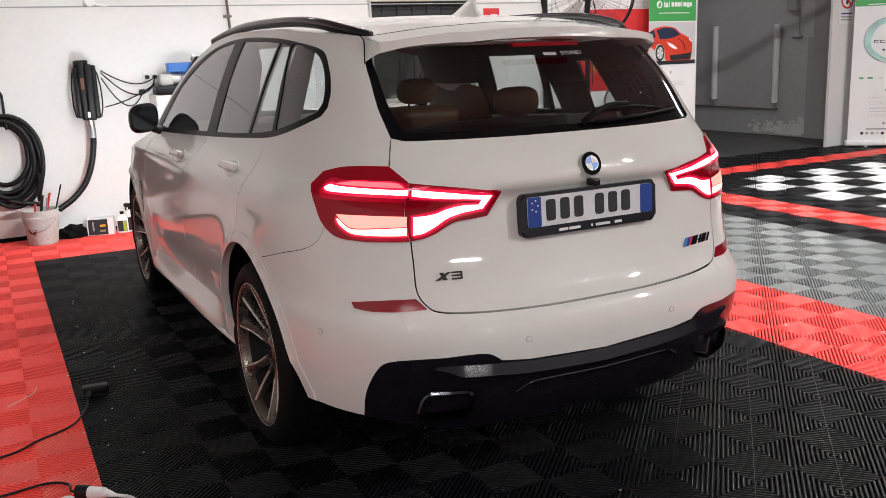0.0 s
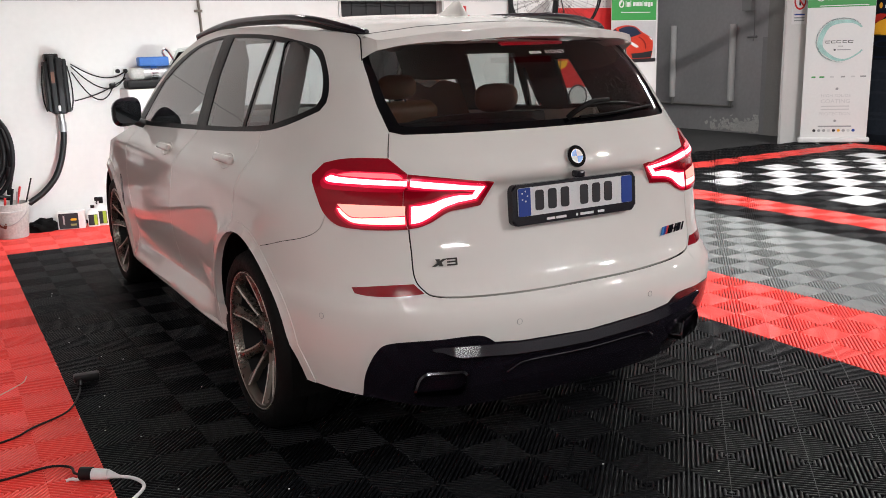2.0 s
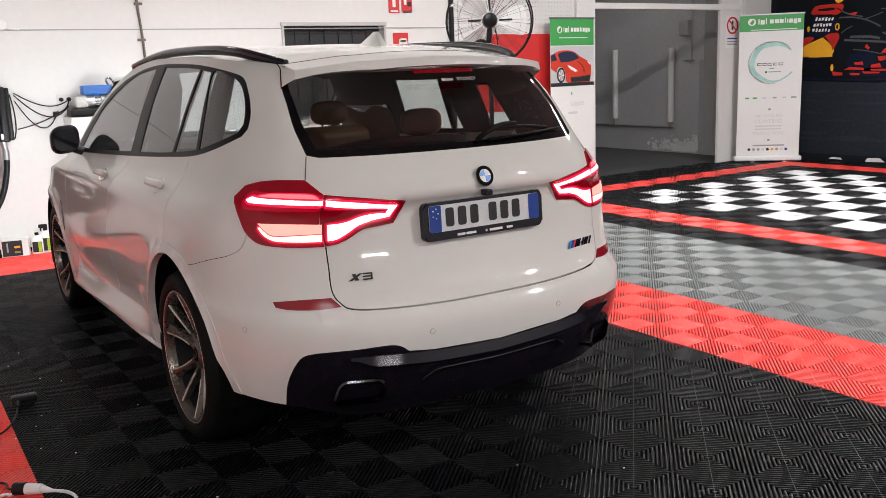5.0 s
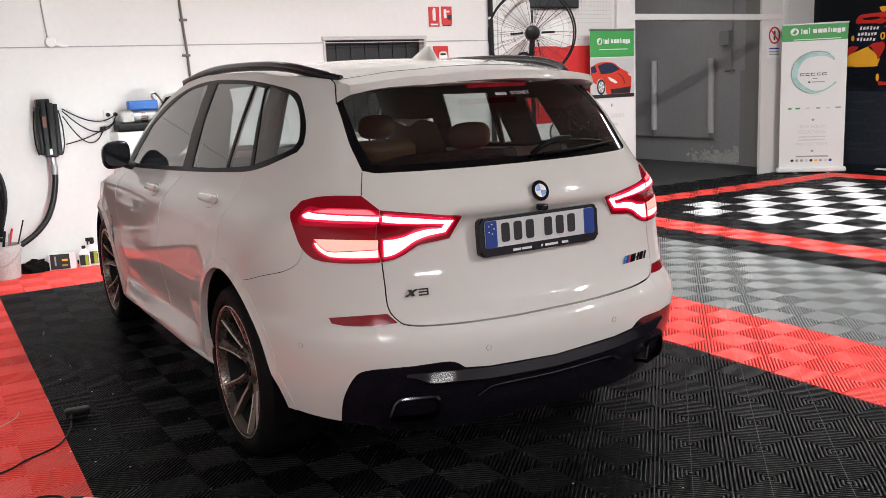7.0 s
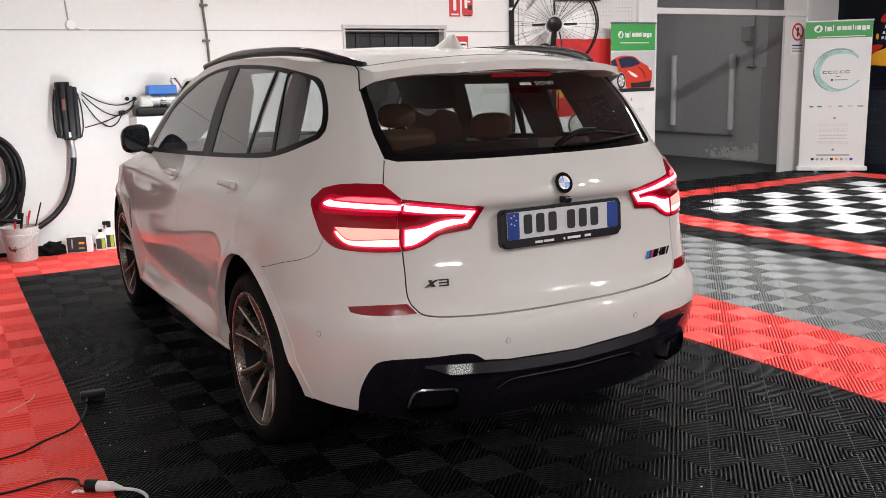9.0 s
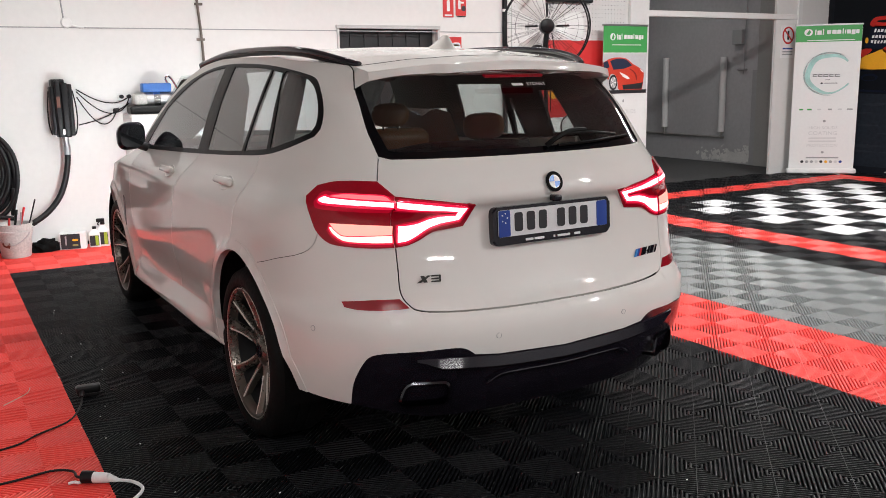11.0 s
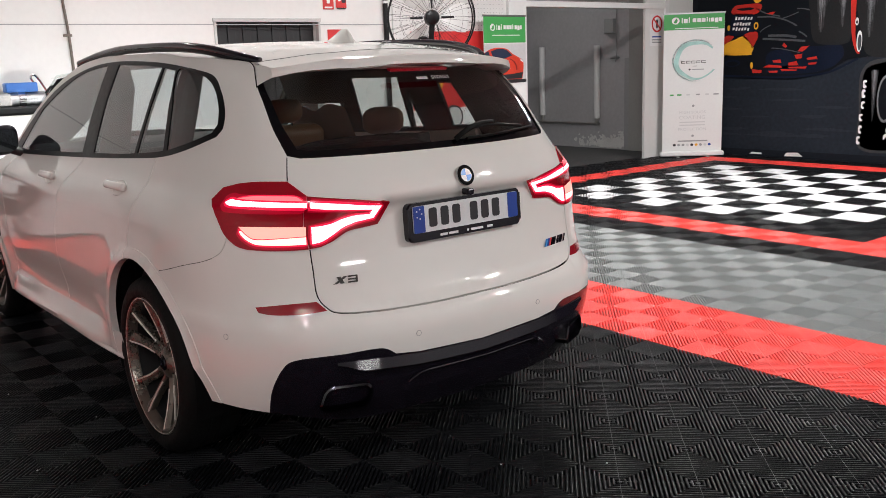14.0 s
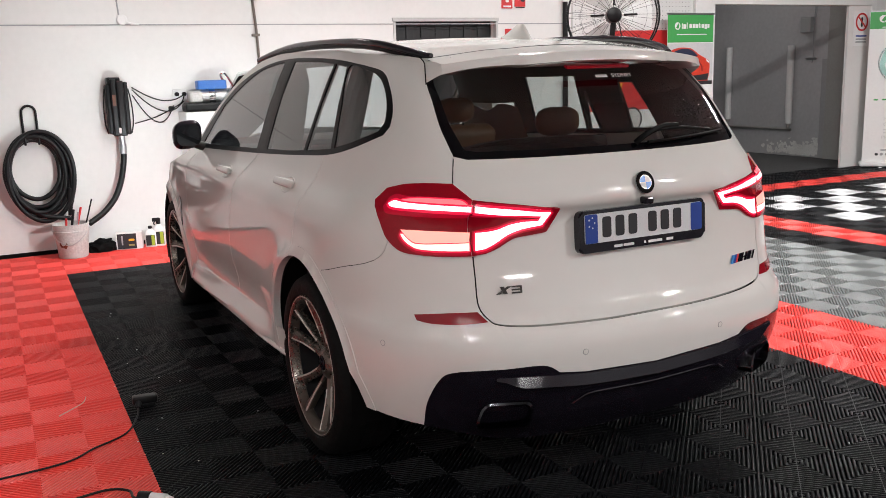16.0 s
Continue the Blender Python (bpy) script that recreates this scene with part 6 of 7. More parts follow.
def drop_logo(b, x, z, s):
    """Leaf-shaped mark and bars in place of a company name."""
    ink(b, disc(0.045 * s, 20, x=x - 0.24 * s, y=z), PRINT_WHITE, 0.004)
    ink(b, [(x - 0.265 * s, z - 0.02 * s), (x - 0.235 * s, z - 0.035 * s), (x - 0.215 * s, z), (x - 0.23 * s, z + 0.035 * s)], BANNER_GREEN, 0.006)
    for u, w_, h_, dz in ((-0.165, 0.012, 0.07, 0), (-0.125, 0.045, 0.055, -0.006), (-0.085, 0.012, 0.075, 0.004), (-0.025, 0.042, 0.05, 0), (0.03, 0.046, 0.05, 0), (0.08, 0.042, 0.05, 0), (0.12, 0.012, 0.065, 0.006), (0.145, 0.012, 0.05, 0),
                          (0.18, 0.040, 0.05, 0), (0.228, 0.040, 0.06, -0.006), (0.272, 0.034, 0.05, 0)):
        ink(b, round_rect(w_ * s, h_ * s, 0.006 * s, x=x + u * s, y=z + dz * s), PRINT_WHITE, 0.004)
    ink(b, round_rect(0.50 * s, 0.010 * s, 0.003 * s, x=x, y=z - 0.10 * s), PRINT_WHITE, 0.004)


CAR_RED = material("printed_red_car", (0.62, 0.05, 0.025), 0.45, vary=0.2, scale=14)
one = banner(pose(5.83, 6.22, 0, 0, 0, 2), 0.76, 2.13, "white banner with green head and a red sports car")
ink(one, round_rect(0.757, 0.335, 0.003, x=0, y=1.957), BANNER_GREEN)
drop_logo(one, 0.02, 1.985, 1.0)
ink(one, round_rect(0.757, 0.50, 0.003, x=0, y=1.53), material("printed_studio_grey", (0.55, 0.56, 0.57), 0.5, vary=0.1, scale=5))
car_side = curve([(-0.378, 1.665), (-0.276, 1.709), (-0.147, 1.729), (0.013, 1.714), (0.135, 1.647), (0.244, 1.600), (0.314, 1.564), (0.330, 1.497), (0.321, 1.392), (0.301, 1.314)]) + [(-0.083, 1.317), (-0.122, 1.342)] + curve([(-0.122, 1.392), (-0.141, 1.474), (-0.189, 1.517), (-0.250, 1.513), (-0.285, 1.448)]) + [(-0.378, 1.508)]
ink(one, car_side, CAR_RED, 0.004, "red sports car picture")
ink(one, curve([(-0.263, 1.683), (-0.131, 1.714), (0.013, 1.700), (0.122, 1.628)]) + curve([(0.122, 1.628), (-0.035, 1.587), (-0.205, 1.577)]), PRINT_NAVY, 0.006)
ink(one, [(-0.375, 1.665), (-0.308, 1.688), (-0.269, 1.605), (-0.365, 1.591)], PRINT_NAVY, 0.006)
ink(one, curve([(-0.045, 1.384), (0.141, 1.392), (0.317, 1.411)]) + [(0.295, 1.328), (-0.026, 1.325)], INK, 0.006)
ink(one, curve([(-0.099, 1.545), (-0.035, 1.526), (0.045, 1.490), (0.083, 1.462)]) + [(0.045, 1.453), (-0.045, 1.490)], PRINT_WHITE, 0.006)
ink(one, [(0.263, 1.587), (0.314, 1.559), (0.317, 1.536), (0.276, 1.559)], PRINT_WHITE, 0.006)
ink(one, curve([(0.083, 1.589), (0.157, 1.554), (0.205, 1.497), (0.212, 1.438)]) + curve([(0.192, 1.438), (0.179, 1.499), (0.135, 1.549), (0.071, 1.580)]), material("printed_dark_red", (0.25, 0.012, 0.01), 0.45, vary=0.1), 0.006)
wheel_pts = lambda r: [(-0.205 + 0.72 * r * math.cos(k * math.pi / 12), 1.416 + r * math.sin(k * math.pi / 12)) for k in range(24)]
ink(one, wheel_pts(0.098), INK, 0.007)
ink(one, wheel_pts(0.072), GREY_INK, 0.009)
for k in range(5):
    c0, c1 = 1.257 * k + 0.2, 1.257 * k - 0.2
    ink(one, [(-0.205 + 0.05 * math.cos(c0), 1.416 + 0.069 * math.sin(c0)), (-0.205 + 0.05 * math.cos(c1), 1.416 + 0.069 * math.sin(c1)), (-0.205, 1.415)], PRINT_WHITE, 0.011)
ink(one, round_rect(0.757, 0.045, 0.003, x=0, y=1.297), INK, 0.0045)
ink(one, round_rect(0.026, 0.04, 0.01, x=-0.02, y=1.18), GREY_INK)
words("SOLIDS", 0.075, material("pale_ink", (0.62, 0.63, 0.63), 0.6, vary=0.05), pose(0.08, -0.003, 1.04), one)
ink(one, round_rect(0.16, 0.03, 0.004, x=0.0, y=0.93), bpy.data.materials["pale_ink"])

PALE = bpy.data.materials["pale_ink"]
two = banner(pose(9.45, 5.93, 0, 0, 0, -43) @ Matrix.Diagonal((1.13, 1, 1, 1)), 0.80, 2.17, "white banner with green head and teal brush ring")
ink(two, round_rect(0.797, 0.235, 0.003, x=0, y=2.047), BANNER_GREEN)
drop_logo(two, 0.03, 2.065, 1.15)
ring = []
for k in range(41):
    a = radians(38 + k * 7.3)
    ring.append((a, 0.29 - 0.006 * math.sin(5 * a), 0.022 + 0.042 * math.sin(math.pi * min(1, k / 34)) ** 0.8))
outer_ring = [(0.03 + r * math.cos(a), 1.47 + r * math.sin(a)) for a, r, w_ in ring]
inner_ring = [(0.03 + (r - w_) * math.cos(a), 1.47 + (r - w_) * math.sin(a)) for a, r, w_ in ring]
bm = bmesh.new()
vo, vi = [bm.verts.new((x, 0, z)) for x, z in outer_ring], [bm.verts.new((x, 0, z)) for x, z in inner_ring]
for k in range(40):
    bm.faces.new((vo[k], vo[k + 1], vi[k + 1], vi[k]))
bmesh.ops.translate(bm, vec=(0, -0.003, 0), verts=bm.verts)
part("brush_ring", bm, TEAL, two, "teal brush-painted ring")
for k in range(5):
    r0 = 0.296 + 0.004 * k
    hair = [(0.03 + r0 * math.cos(radians(a)), -0.004, 1.47 + r0 * math.sin(radians(a))) for a in range(40 + 6 * k, 250 + 10 * k, 12)]
    part("brush_hair", tube(hair, 0.0012, sides=4, smooth_steps=2), PRINT_NAVY if k % 2 else TEAL, two)
for u, w_ in ((-0.165, 0.05), (-0.100, 0.045), (-0.035, 0.05), (0.035, 0.045), (0.105, 0.055)):
    ink(two, round_rect(w_, 0.008, 0.002, x=u + 0.03, y=1.462), INK, 0.004)
    ink(two, round_rect(w_, 0.008, 0.002, x=u + 0.03, y=1.432), INK, 0.004)
    ink(two, round_rect(0.008, 0.036, 0.002, x=u + 0.03 - w_ / 2, y=1.447), INK, 0.004)
ink(two, round_rect(0.06, 0.006, 0.001, x=0.02, y=1.385), INK)
ink(two, disc(0.014, 14, x=-0.05, y=1.335), INK)
ink(two, round_rect(0.16, 0.014, 0.003, x=0.06, y=1.335), GREY_INK)
for u, m_, w_ in ((-0.28, BANNER_GREEN, 0.05), (-0.18, BANNER_GREEN, 0.06), (-0.06, PALE, 0.05), (0.07, GREY_INK, 0.05), (0.19, PALE, 0.05), (0.31, GREY_INK, 0.07)):
    ink(two, round_rect(w_, 0.022, 0.006, x=u, y=0.955), m_)
ink(two, disc(0.018, 16, x=0.01, y=0.785), GREY_INK)
words("HIGH SOLIDS", 0.060, PALE, pose(0.0, -0.003, 0.685), two)
words("COATING", 0.078, PALE, pose(0.0, -0.003, 0.605), two)
for z in (0.535, 0.49):
    ink(two, round_rect(0.34, 0.016, 0.003, x=0, y=z), PALE)
words("PROTECTION", 0.062, PALE, pose(0.0, -0.003, 0.425), two)
ink(two, disc(0.018, 16, x=0.01, y=0.325), GREY_INK)
ink(two, round_rect(0.40, 0.020, 0.004, x=0.01, y=0.245), GREY_INK)
for k in range(9):
    ink(two, disc(0.020, 14, x=-0.235 + 0.059 * k, y=0.185), (INK, GREY_INK, GREY_INK, PALE, INK, PRINT_YELLOW, GREY_INK, PALE, PLATE_BLUE)[k])

# ---- passage wall beyond the doorway ----
for y, z0, z1 in ((9.54, 0.55, 1.80), (8.185, 0.52, 1.78)):
    bar = thing("guard_tube", "white vertical tube on the grey passage wall", "tube", pose(CORRIDOR_X - 0.06, y, 0), group="white wall tubes")
    part("tube_body", rod((0, 0, z0), (0, 0, z1), 0.055, sides=18), TRIM_WHITE, bar, smooth=True)
    part("tube_elbow", tube([(0, 0, z0 + 0.02), (0, 0, 0.46), (0.01, 0.03, 0.43)], 0.022, sides=8), GALV, bar, smooth=True)
run = thing("wall_conduit", "thin grey conduit along the passage wall", "conduit")
part("conduit", tube([(CORRIDOR_X - 0.03, 8.15, 0.425), (CORRIDOR_X - 0.03, 9.5, 0.43), (CORRIDOR_X - 0.03, 11.5, 0.44)], 0.018, sides=8), GALV, run, smooth=True)
bell = thing("alarm_box", "small grey box with a wire on the passage wall", "alarm box", pose(CORRIDOR_X, 7.90, 2.09))
part("box_body", box(-0.09, 0, -0.10, 0.10, -0.12, 0.12, 0.01), GREY_INK, bell)
part("wire", tube([(-0.02, -0.10, 0.05), (-0.02, -0.13, 0.4), (-0.02, -0.13, ROOM_H - 2.1)], 0.010, sides=6), GREY_INK, bell)
part("wire", tube([(-0.02, -0.11, -0.1), (-0.02, -0.12, -0.5), (-0.02, -0.10, -0.60)], 0.008, sides=6), GREY_INK, bell)
latch = thing("gate_latch", "small steel latch on the passage wall", "latch", pose(CORRIDOR_X, 7.83, 1.56))
part("latch_plate", box(-0.012, 0, -0.09, 0.09, -0.02, 0.02, 0.004), STEEL, latch)
part("latch_bolt", rod((-0.03, -0.12, 0.0), (-0.03, 0.08, 0.0), 0.012), STEEL, latch)
structure("trim_passage_pier", box(CORRIDOR_X - 0.05, CORRIDOR_X, WALL_Y + 0.05, 7.48, -0.02, ROOM_H), material("worn_grey_paint", (0.36, 0.355, 0.34), 0.5, vary=0.1), "dark grey pier by the doorway")
structure("trim_passage_edge", box(CORRIDOR_X - 0.02, CORRIDOR_X, 7.48, 7.60, -0.02, 1.55, 0.003), GREY_DOOR, "raised grey plaster edge")
flake = thing("peeling_plaster", "patch of flaking white plaster low on the wall", "plaster", pose(CORRIDOR_X, 0, 0), kind="structure")
rng = random.Random(11)
bm = bmesh.new()
for k in range(300):
    y, z = 7.62 + abs(rng.gauss(0, 0.45)), 0.03 + abs(rng.gauss(0.06, 0.07))
    if y > 8.75 or z > 0.30:
        continue
    s = rng.uniform(0.008, 0.045)
    pts = [bm.verts.new((-0.004 - rng.uniform(0, 0.01), y + s * 1.1 * math.cos(a) * rng.uniform(0.3, 1.3), max(0.005, z + s * math.sin(a) * rng.uniform(0.3, 1.3)))) for a in np.linspace(0, 2 * math.pi, 7, endpoint=False)]
    bm.faces.new(pts)
tagged(part("plaster_flake", bm, PLASTER, flake), kind="stuff")

# ---- the wall mural: a racing car painted flat on the east wall ----
mural = thing("wall_mural", "painted mural of a dark racing car with tyres", "mural", Matrix.Translation((MURAL_X - 0.003, 0, 0)) @ pose(0, 0, 0, 0, 0, -90))
# in the mural's own plane: u = -y of the room
def paint_on(pts, mat, layer, lab=""):
    return part("painted_shape", slab([(-y, z) for y, z in pts], 0.001, m=pose(0, -0.0009 * layer, 0)), mat, mural, lab)


ASPHALT_PAINT = material("painted_asphalt", (0.0175, 0.0225, 0.0310), 0.6, vary=0.35, scale=3, spec=0.12)
STREAK_PAINT = material("painted_asphalt_streak", (0.0235, 0.0290, 0.0385), 0.6, vary=0.3, scale=3, spec=0.12)
DARK_PAINT = material("painted_black", (0.0055, 0.007, 0.010), 0.5, vary=0.2, scale=6, spec=0.12)
NAVY_PAINT = material("painted_navy", (0.006, 0.010, 0.024), 0.5, vary=0.35, scale=9, spec=0.12)
GREY_STROKE = material("painted_grey_stroke", (0.075, 0.082, 0.090), 0.55, vary=0.4, scale=12, spec=0.12)
MURAL_RED = material("painted_red", (0.50, 0.030, 0.022), 0.5, vary=0.2, scale=9, spec=0.12)
TYRE_TONES = [material("painted_tyre_tone", (c, c * 1.04, c * 1.10), 0.55, vary=0.25, scale=7, spec=0.12) for c in (0.018, 0.045, 0.095, 0.175, 0.270)]


def closed(pts, steps=5):
    """A smooth closed outline through a few points."""
    p = [Vector(q) for q in pts]
    out = []
    for i in range(len(p)):
        p0, p1, p2, p3 = p[i - 1], p[i], p[(i + 1) % len(p)], p[(i + 2) % len(p)]
        for s in range(steps):
            t = s / steps
            out.append(tuple(0.5 * ((2 * p1) + (p2 - p0) * t + (2 * p0 - 5 * p1 + 4 * p2 - p3) * t * t + (3 * p1 - p0 - 3 * p2 + p3) * t**3)))
    return out


def brushed(y0, y1, z0, z1, layer, peak, seed):
    """A painted tyre's sheen: upright brush strokes, lightest along a soft band and fading downward."""
    rng = random.Random(seed)
    for k in range(34):
        t = (k + rng.random()) / 34
        light = math.exp(-((t - peak) / 0.24) ** 2)
        y, w_ = y0 + (y1 - y0) * t, abs(y1 - y0) * rng.uniform(0.012, 0.030)
        top, foot = z1 - rng.uniform(0, 0.03), z0 + (z1 - z0) * (1 - light) * rng.uniform(0.25, 0.75)
        for j in range(3):
            tone = min(4, max(0, round(light * 3.4 - j * 0.9 + rng.uniform(-0.5, 0.5))))
            if tone:
                low = top - (top - foot) * (0.45 + 0.28 * j)
                paint_on([(y - w_, top), (y + w_, top - 0.01), (y + w_ * 0.4, low), (y - w_ * 0.3, low + 0.01)], TYRE_TONES[tone], layer + 0.5 * (2 - j) + 0.004 * k)


def ring_shape(y, z, ry, rz, n=20):
    return [(y + ry * math.cos(2 * math.pi * k / n), z + rz * math.sin(2 * math.pi * k / n)) for k in range(n)]


def stroke(pts, w_, mat, layer):
    """A painted line of even width through a few points."""
    paint_on(strip(curve(pts, 4), w_), mat, layer)


paint_on([(6.30, 0.10), (6.30, 1.18), (5.2, 1.17), (4.6, 1.15), (4.15, 1.22), (3.8, 1.42), (3.4, 1.45), (2.0, 1.45), (2.0, 0.10)], ASPHALT_PAINT, 1, "painted dark asphalt")
paint_on([(6.3, 1.19), (6.3, 3.2), (2.0, 3.2), (2.0, 1.46), (3.4, 1.46), (3.85, 1.40), (4.15, 1.21), (4.6, 1.14), (5.2, 1.16)], DARK_PAINT, 1, "painted dark bodywork")
streak_rng = random.Random(4)
for k in range(16):
    y, z, half = streak_rng.uniform(3.9, 6.1), streak_rng.uniform(0.25, 1.05), streak_rng.uniform(0.2, 0.5)
    paint_on(closed([(y + half, z), (y, z + streak_rng.uniform(0.012, 0.03)), (y - half, z + streak_rng.uniform(-0.02, 0.02)), (y, z - streak_rng.uniform(0.012, 0.03))]), STREAK_PAINT, 1.3 + 0.05 * k)
paint_on(closed([(5.04, 1.54), (4.72, 1.57), (4.60, 1.34), (5.03, 1.33)]), NAVY_PAINT, 2)
paint_on(closed([(4.50, 1.59), (4.20, 1.61), (3.95, 1.62), (3.88, 1.48), (4.02, 1.33), (4.27, 1.25), (4.57, 1.23), (4.98, 1.24), (5.03, 1.30), (4.58, 1.39)]), NAVY_PAINT, 2, "painted navy front wing")
paint_on(closed([(5.84, 1.53), (5.84, 1.63), (5.79, 1.69), (5.71, 1.73), (5.61, 1.76), (5.50, 1.80), (5.43, 1.80), (5.35, 1.69), (5.29, 1.63), (5.32, 1.55), (5.36, 1.52)]), PRINT_YELLOW, 3, "yellow nose")
paint_on(closed([(5.83, 1.76), (5.79, 1.81), (5.69, 1.83), (5.63, 1.80), (5.72, 1.73), (5.81, 1.70)]), MURAL_RED, 3)
paint_on(closed([(5.47, 1.80), (5.36, 1.86), (5.25, 1.86), (5.22, 1.79), (5.27, 1.68), (5.32, 1.62), (5.35, 1.70)]), MURAL_RED, 3)
paint_on(closed([(5.75, 1.84), (5.70, 1.99), (5.64, 2.13), (5.49, 2.13), (5.31, 2.11), (5.25, 1.96), (5.23, 1.87), (5.40, 1.85), (5.51, 1.81)]), NAVY_PAINT, 3, "navy nose top")
paint_on(closed([(5.67, 2.14), (5.64, 2.25), (5.49, 2.27), (5.20, 2.26), (5.20, 2.16), (5.33, 2.11)]), MURAL_RED, 3)
paint_on(closed([(5.32, 2.35), (5.17, 2.34), (5.21, 2.29), (5.28, 2.28)]), PRINT_YELLOW, 3)
paint_on(closed([(5.59, 2.21), (5.37, 2.22), (5.31, 2.19), (5.49, 2.18)]), DARK_PAINT, 4)
paint_on([(5.62, 2.05), (5.61, 2.10), (5.58, 2.10), (5.59, 2.05)], PRINT_WHITE, 4)
paint_on([(5.57, 2.05), (5.56, 2.09), (5.53, 2.09), (5.53, 2.05)], PRINT_WHITE, 4)
paint_on([(5.52, 2.05), (5.51, 2.09), (5.47, 2.09), (5.48, 2.05)], PRINT_WHITE, 4)
paint_on([(5.46, 2.04), (5.45, 2.09), (5.42, 2.09), (5.43, 2.04)], PRINT_WHITE, 4)
paint_on([(5.41, 2.04), (5.40, 2.08), (5.37, 2.08), (5.38, 2.04)], PRINT_WHITE, 4)
paint_on([(5.36, 2.04), (5.35, 2.08), (5.32, 2.08), (5.33, 2.04)], PRINT_WHITE, 4)
paint_on([(5.65, 1.97), (5.64, 2.01), (5.61, 2.01), (5.61, 1.97)], PRINT_WHITE, 4)
paint_on([(5.60, 1.97), (5.59, 2.01), (5.55, 2.01), (5.56, 1.97)], PRINT_WHITE, 4)
paint_on([(5.54, 1.97), (5.54, 2.01), (5.50, 2.01), (5.51, 1.96)], PRINT_WHITE, 4)
paint_on([(5.49, 1.96), (5.49, 2.00), (5.45, 2.00), (5.46, 1.96)], PRINT_WHITE, 4)
paint_on([(5.44, 1.96), (5.44, 2.00), (5.40, 2.00), (5.41, 1.96)], PRINT_WHITE, 4)
paint_on([(5.39, 1.96), (5.39, 2.00), (5.35, 2.00), (5.36, 1.96)], PRINT_WHITE, 4)
paint_on([(5.66, 1.90), (5.66, 1.94), (5.62, 1.94), (5.63, 1.90)], PRINT_WHITE, 4)
paint_on([(5.61, 1.89), (5.60, 1.94), (5.57, 1.94), (5.58, 1.89)], PRINT_WHITE, 4)
paint_on([(5.56, 1.89), (5.55, 1.93), (5.52, 1.93), (5.53, 1.89)], PRINT_WHITE, 4)
paint_on([(5.51, 1.89), (5.50, 1.93), (5.47, 1.93), (5.48, 1.89)], PRINT_WHITE, 4)
paint_on([(5.46, 1.89), (5.45, 1.93), (5.42, 1.93), (5.43, 1.89)], PRINT_WHITE, 4)
paint_on([(5.41, 1.88), (5.40, 1.92), (5.37, 1.92), (5.38, 1.88)], PRINT_WHITE, 4)
paint_on(ring_shape(5.258, 1.945, 0.038, 0.054), PRINT_YELLOW, 4.0)
paint_on(ring_shape(5.258, 1.945, 0.017, 0.033), DARK_PAINT, 4.5)
paint_on(ring_shape(5.726, 1.938, 0.025, 0.042), PRINT_YELLOW, 4.0)
paint_on(closed([(5.84, 1.52), (5.61, 1.52), (5.35, 1.50), (5.33, 1.30), (5.55, 1.28), (5.84, 1.30)]), DARK_PAINT, 3)
paint_on(ring_shape(5.649, 1.407, 0.139, 0.056), NAVY_PAINT, 3.6)
paint_on(ring_shape(5.648, 1.398, 0.100, 0.034), DARK_PAINT, 4.0)
paint_on(ring_shape(5.313, 1.364, 0.025, 0.051), PRINT_YELLOW, 4.0)
stroke([(5.28, 2.21), (5.11, 2.12), (4.87, 2.06)], 0.018, GREY_STROKE, 3)
stroke([(5.24, 2.07), (5.01, 2.06), (4.78, 2.00), (4.60, 1.91)], 0.022, GREY_STROKE, 3)
stroke([(5.05, 1.79), (4.77, 1.78), (4.60, 1.75)], 0.035, GREY_STROKE, 3)
stroke([(5.14, 1.75), (4.77, 1.72), (4.46, 1.69)], 0.030, GREY_STROKE, 3)
stroke([(4.61, 2.15), (4.50, 2.14), (4.39, 2.11)], 0.016, GREY_STROKE, 3)
stroke([(4.87, 2.02), (4.74, 2.05), (4.58, 2.10)], 0.014, GREY_STROKE, 3)
stroke([(4.57, 1.83), (4.51, 1.80), (4.44, 1.75)], 0.020, GREY_STROKE, 3)
stroke([(4.99, 1.61), (4.81, 1.59), (4.54, 1.53)], 0.014, GREY_STROKE, 3)
stroke([(5.02, 1.94), (5.12, 1.90), (5.19, 1.85)], 0.014, GREY_STROKE, 3)
stroke([(5.84, 1.22), (5.36, 1.20), (4.88, 1.18), (4.43, 1.20), (4.10, 1.24), (3.87, 1.33), (3.68, 1.42)], 0.030, NAVY_PAINT, 3)
paint_on([(5.31, 1.31), (5.14, 1.29), (5.14, 1.25), (5.29, 1.25)], MURAL_RED, 4)
paint_on([(5.12, 1.33), (5.03, 1.37), (4.82, 1.35), (4.81, 1.32), (5.07, 1.33)], MURAL_RED, 4)
paint_on([(5.03, 1.28), (4.87, 1.28), (4.88, 1.25), (5.01, 1.25)], MURAL_RED, 4)
paint_on([(4.97, 1.43), (4.84, 1.44), (4.82, 1.39), (4.95, 1.40)], MURAL_RED, 4)
paint_on([(4.71, 1.39), (4.58, 1.41), (4.55, 1.35), (4.71, 1.35)], MURAL_RED, 4)
paint_on([(4.72, 1.33), (4.42, 1.33), (4.44, 1.30), (4.69, 1.31)], MURAL_RED, 4)
paint_on([(4.62, 1.50), (4.50, 1.51), (4.50, 1.45), (4.59, 1.44)], MURAL_RED, 4)
paint_on([(4.57, 1.55), (4.52, 1.61), (4.40, 1.62), (4.44, 1.58), (4.50, 1.54)], MURAL_RED, 4)
paint_on([(4.43, 1.45), (4.28, 1.47), (4.26, 1.43), (4.41, 1.42)], MURAL_RED, 4)
paint_on([(4.41, 1.38), (4.27, 1.39), (4.28, 1.36), (4.39, 1.35)], MURAL_RED, 4)
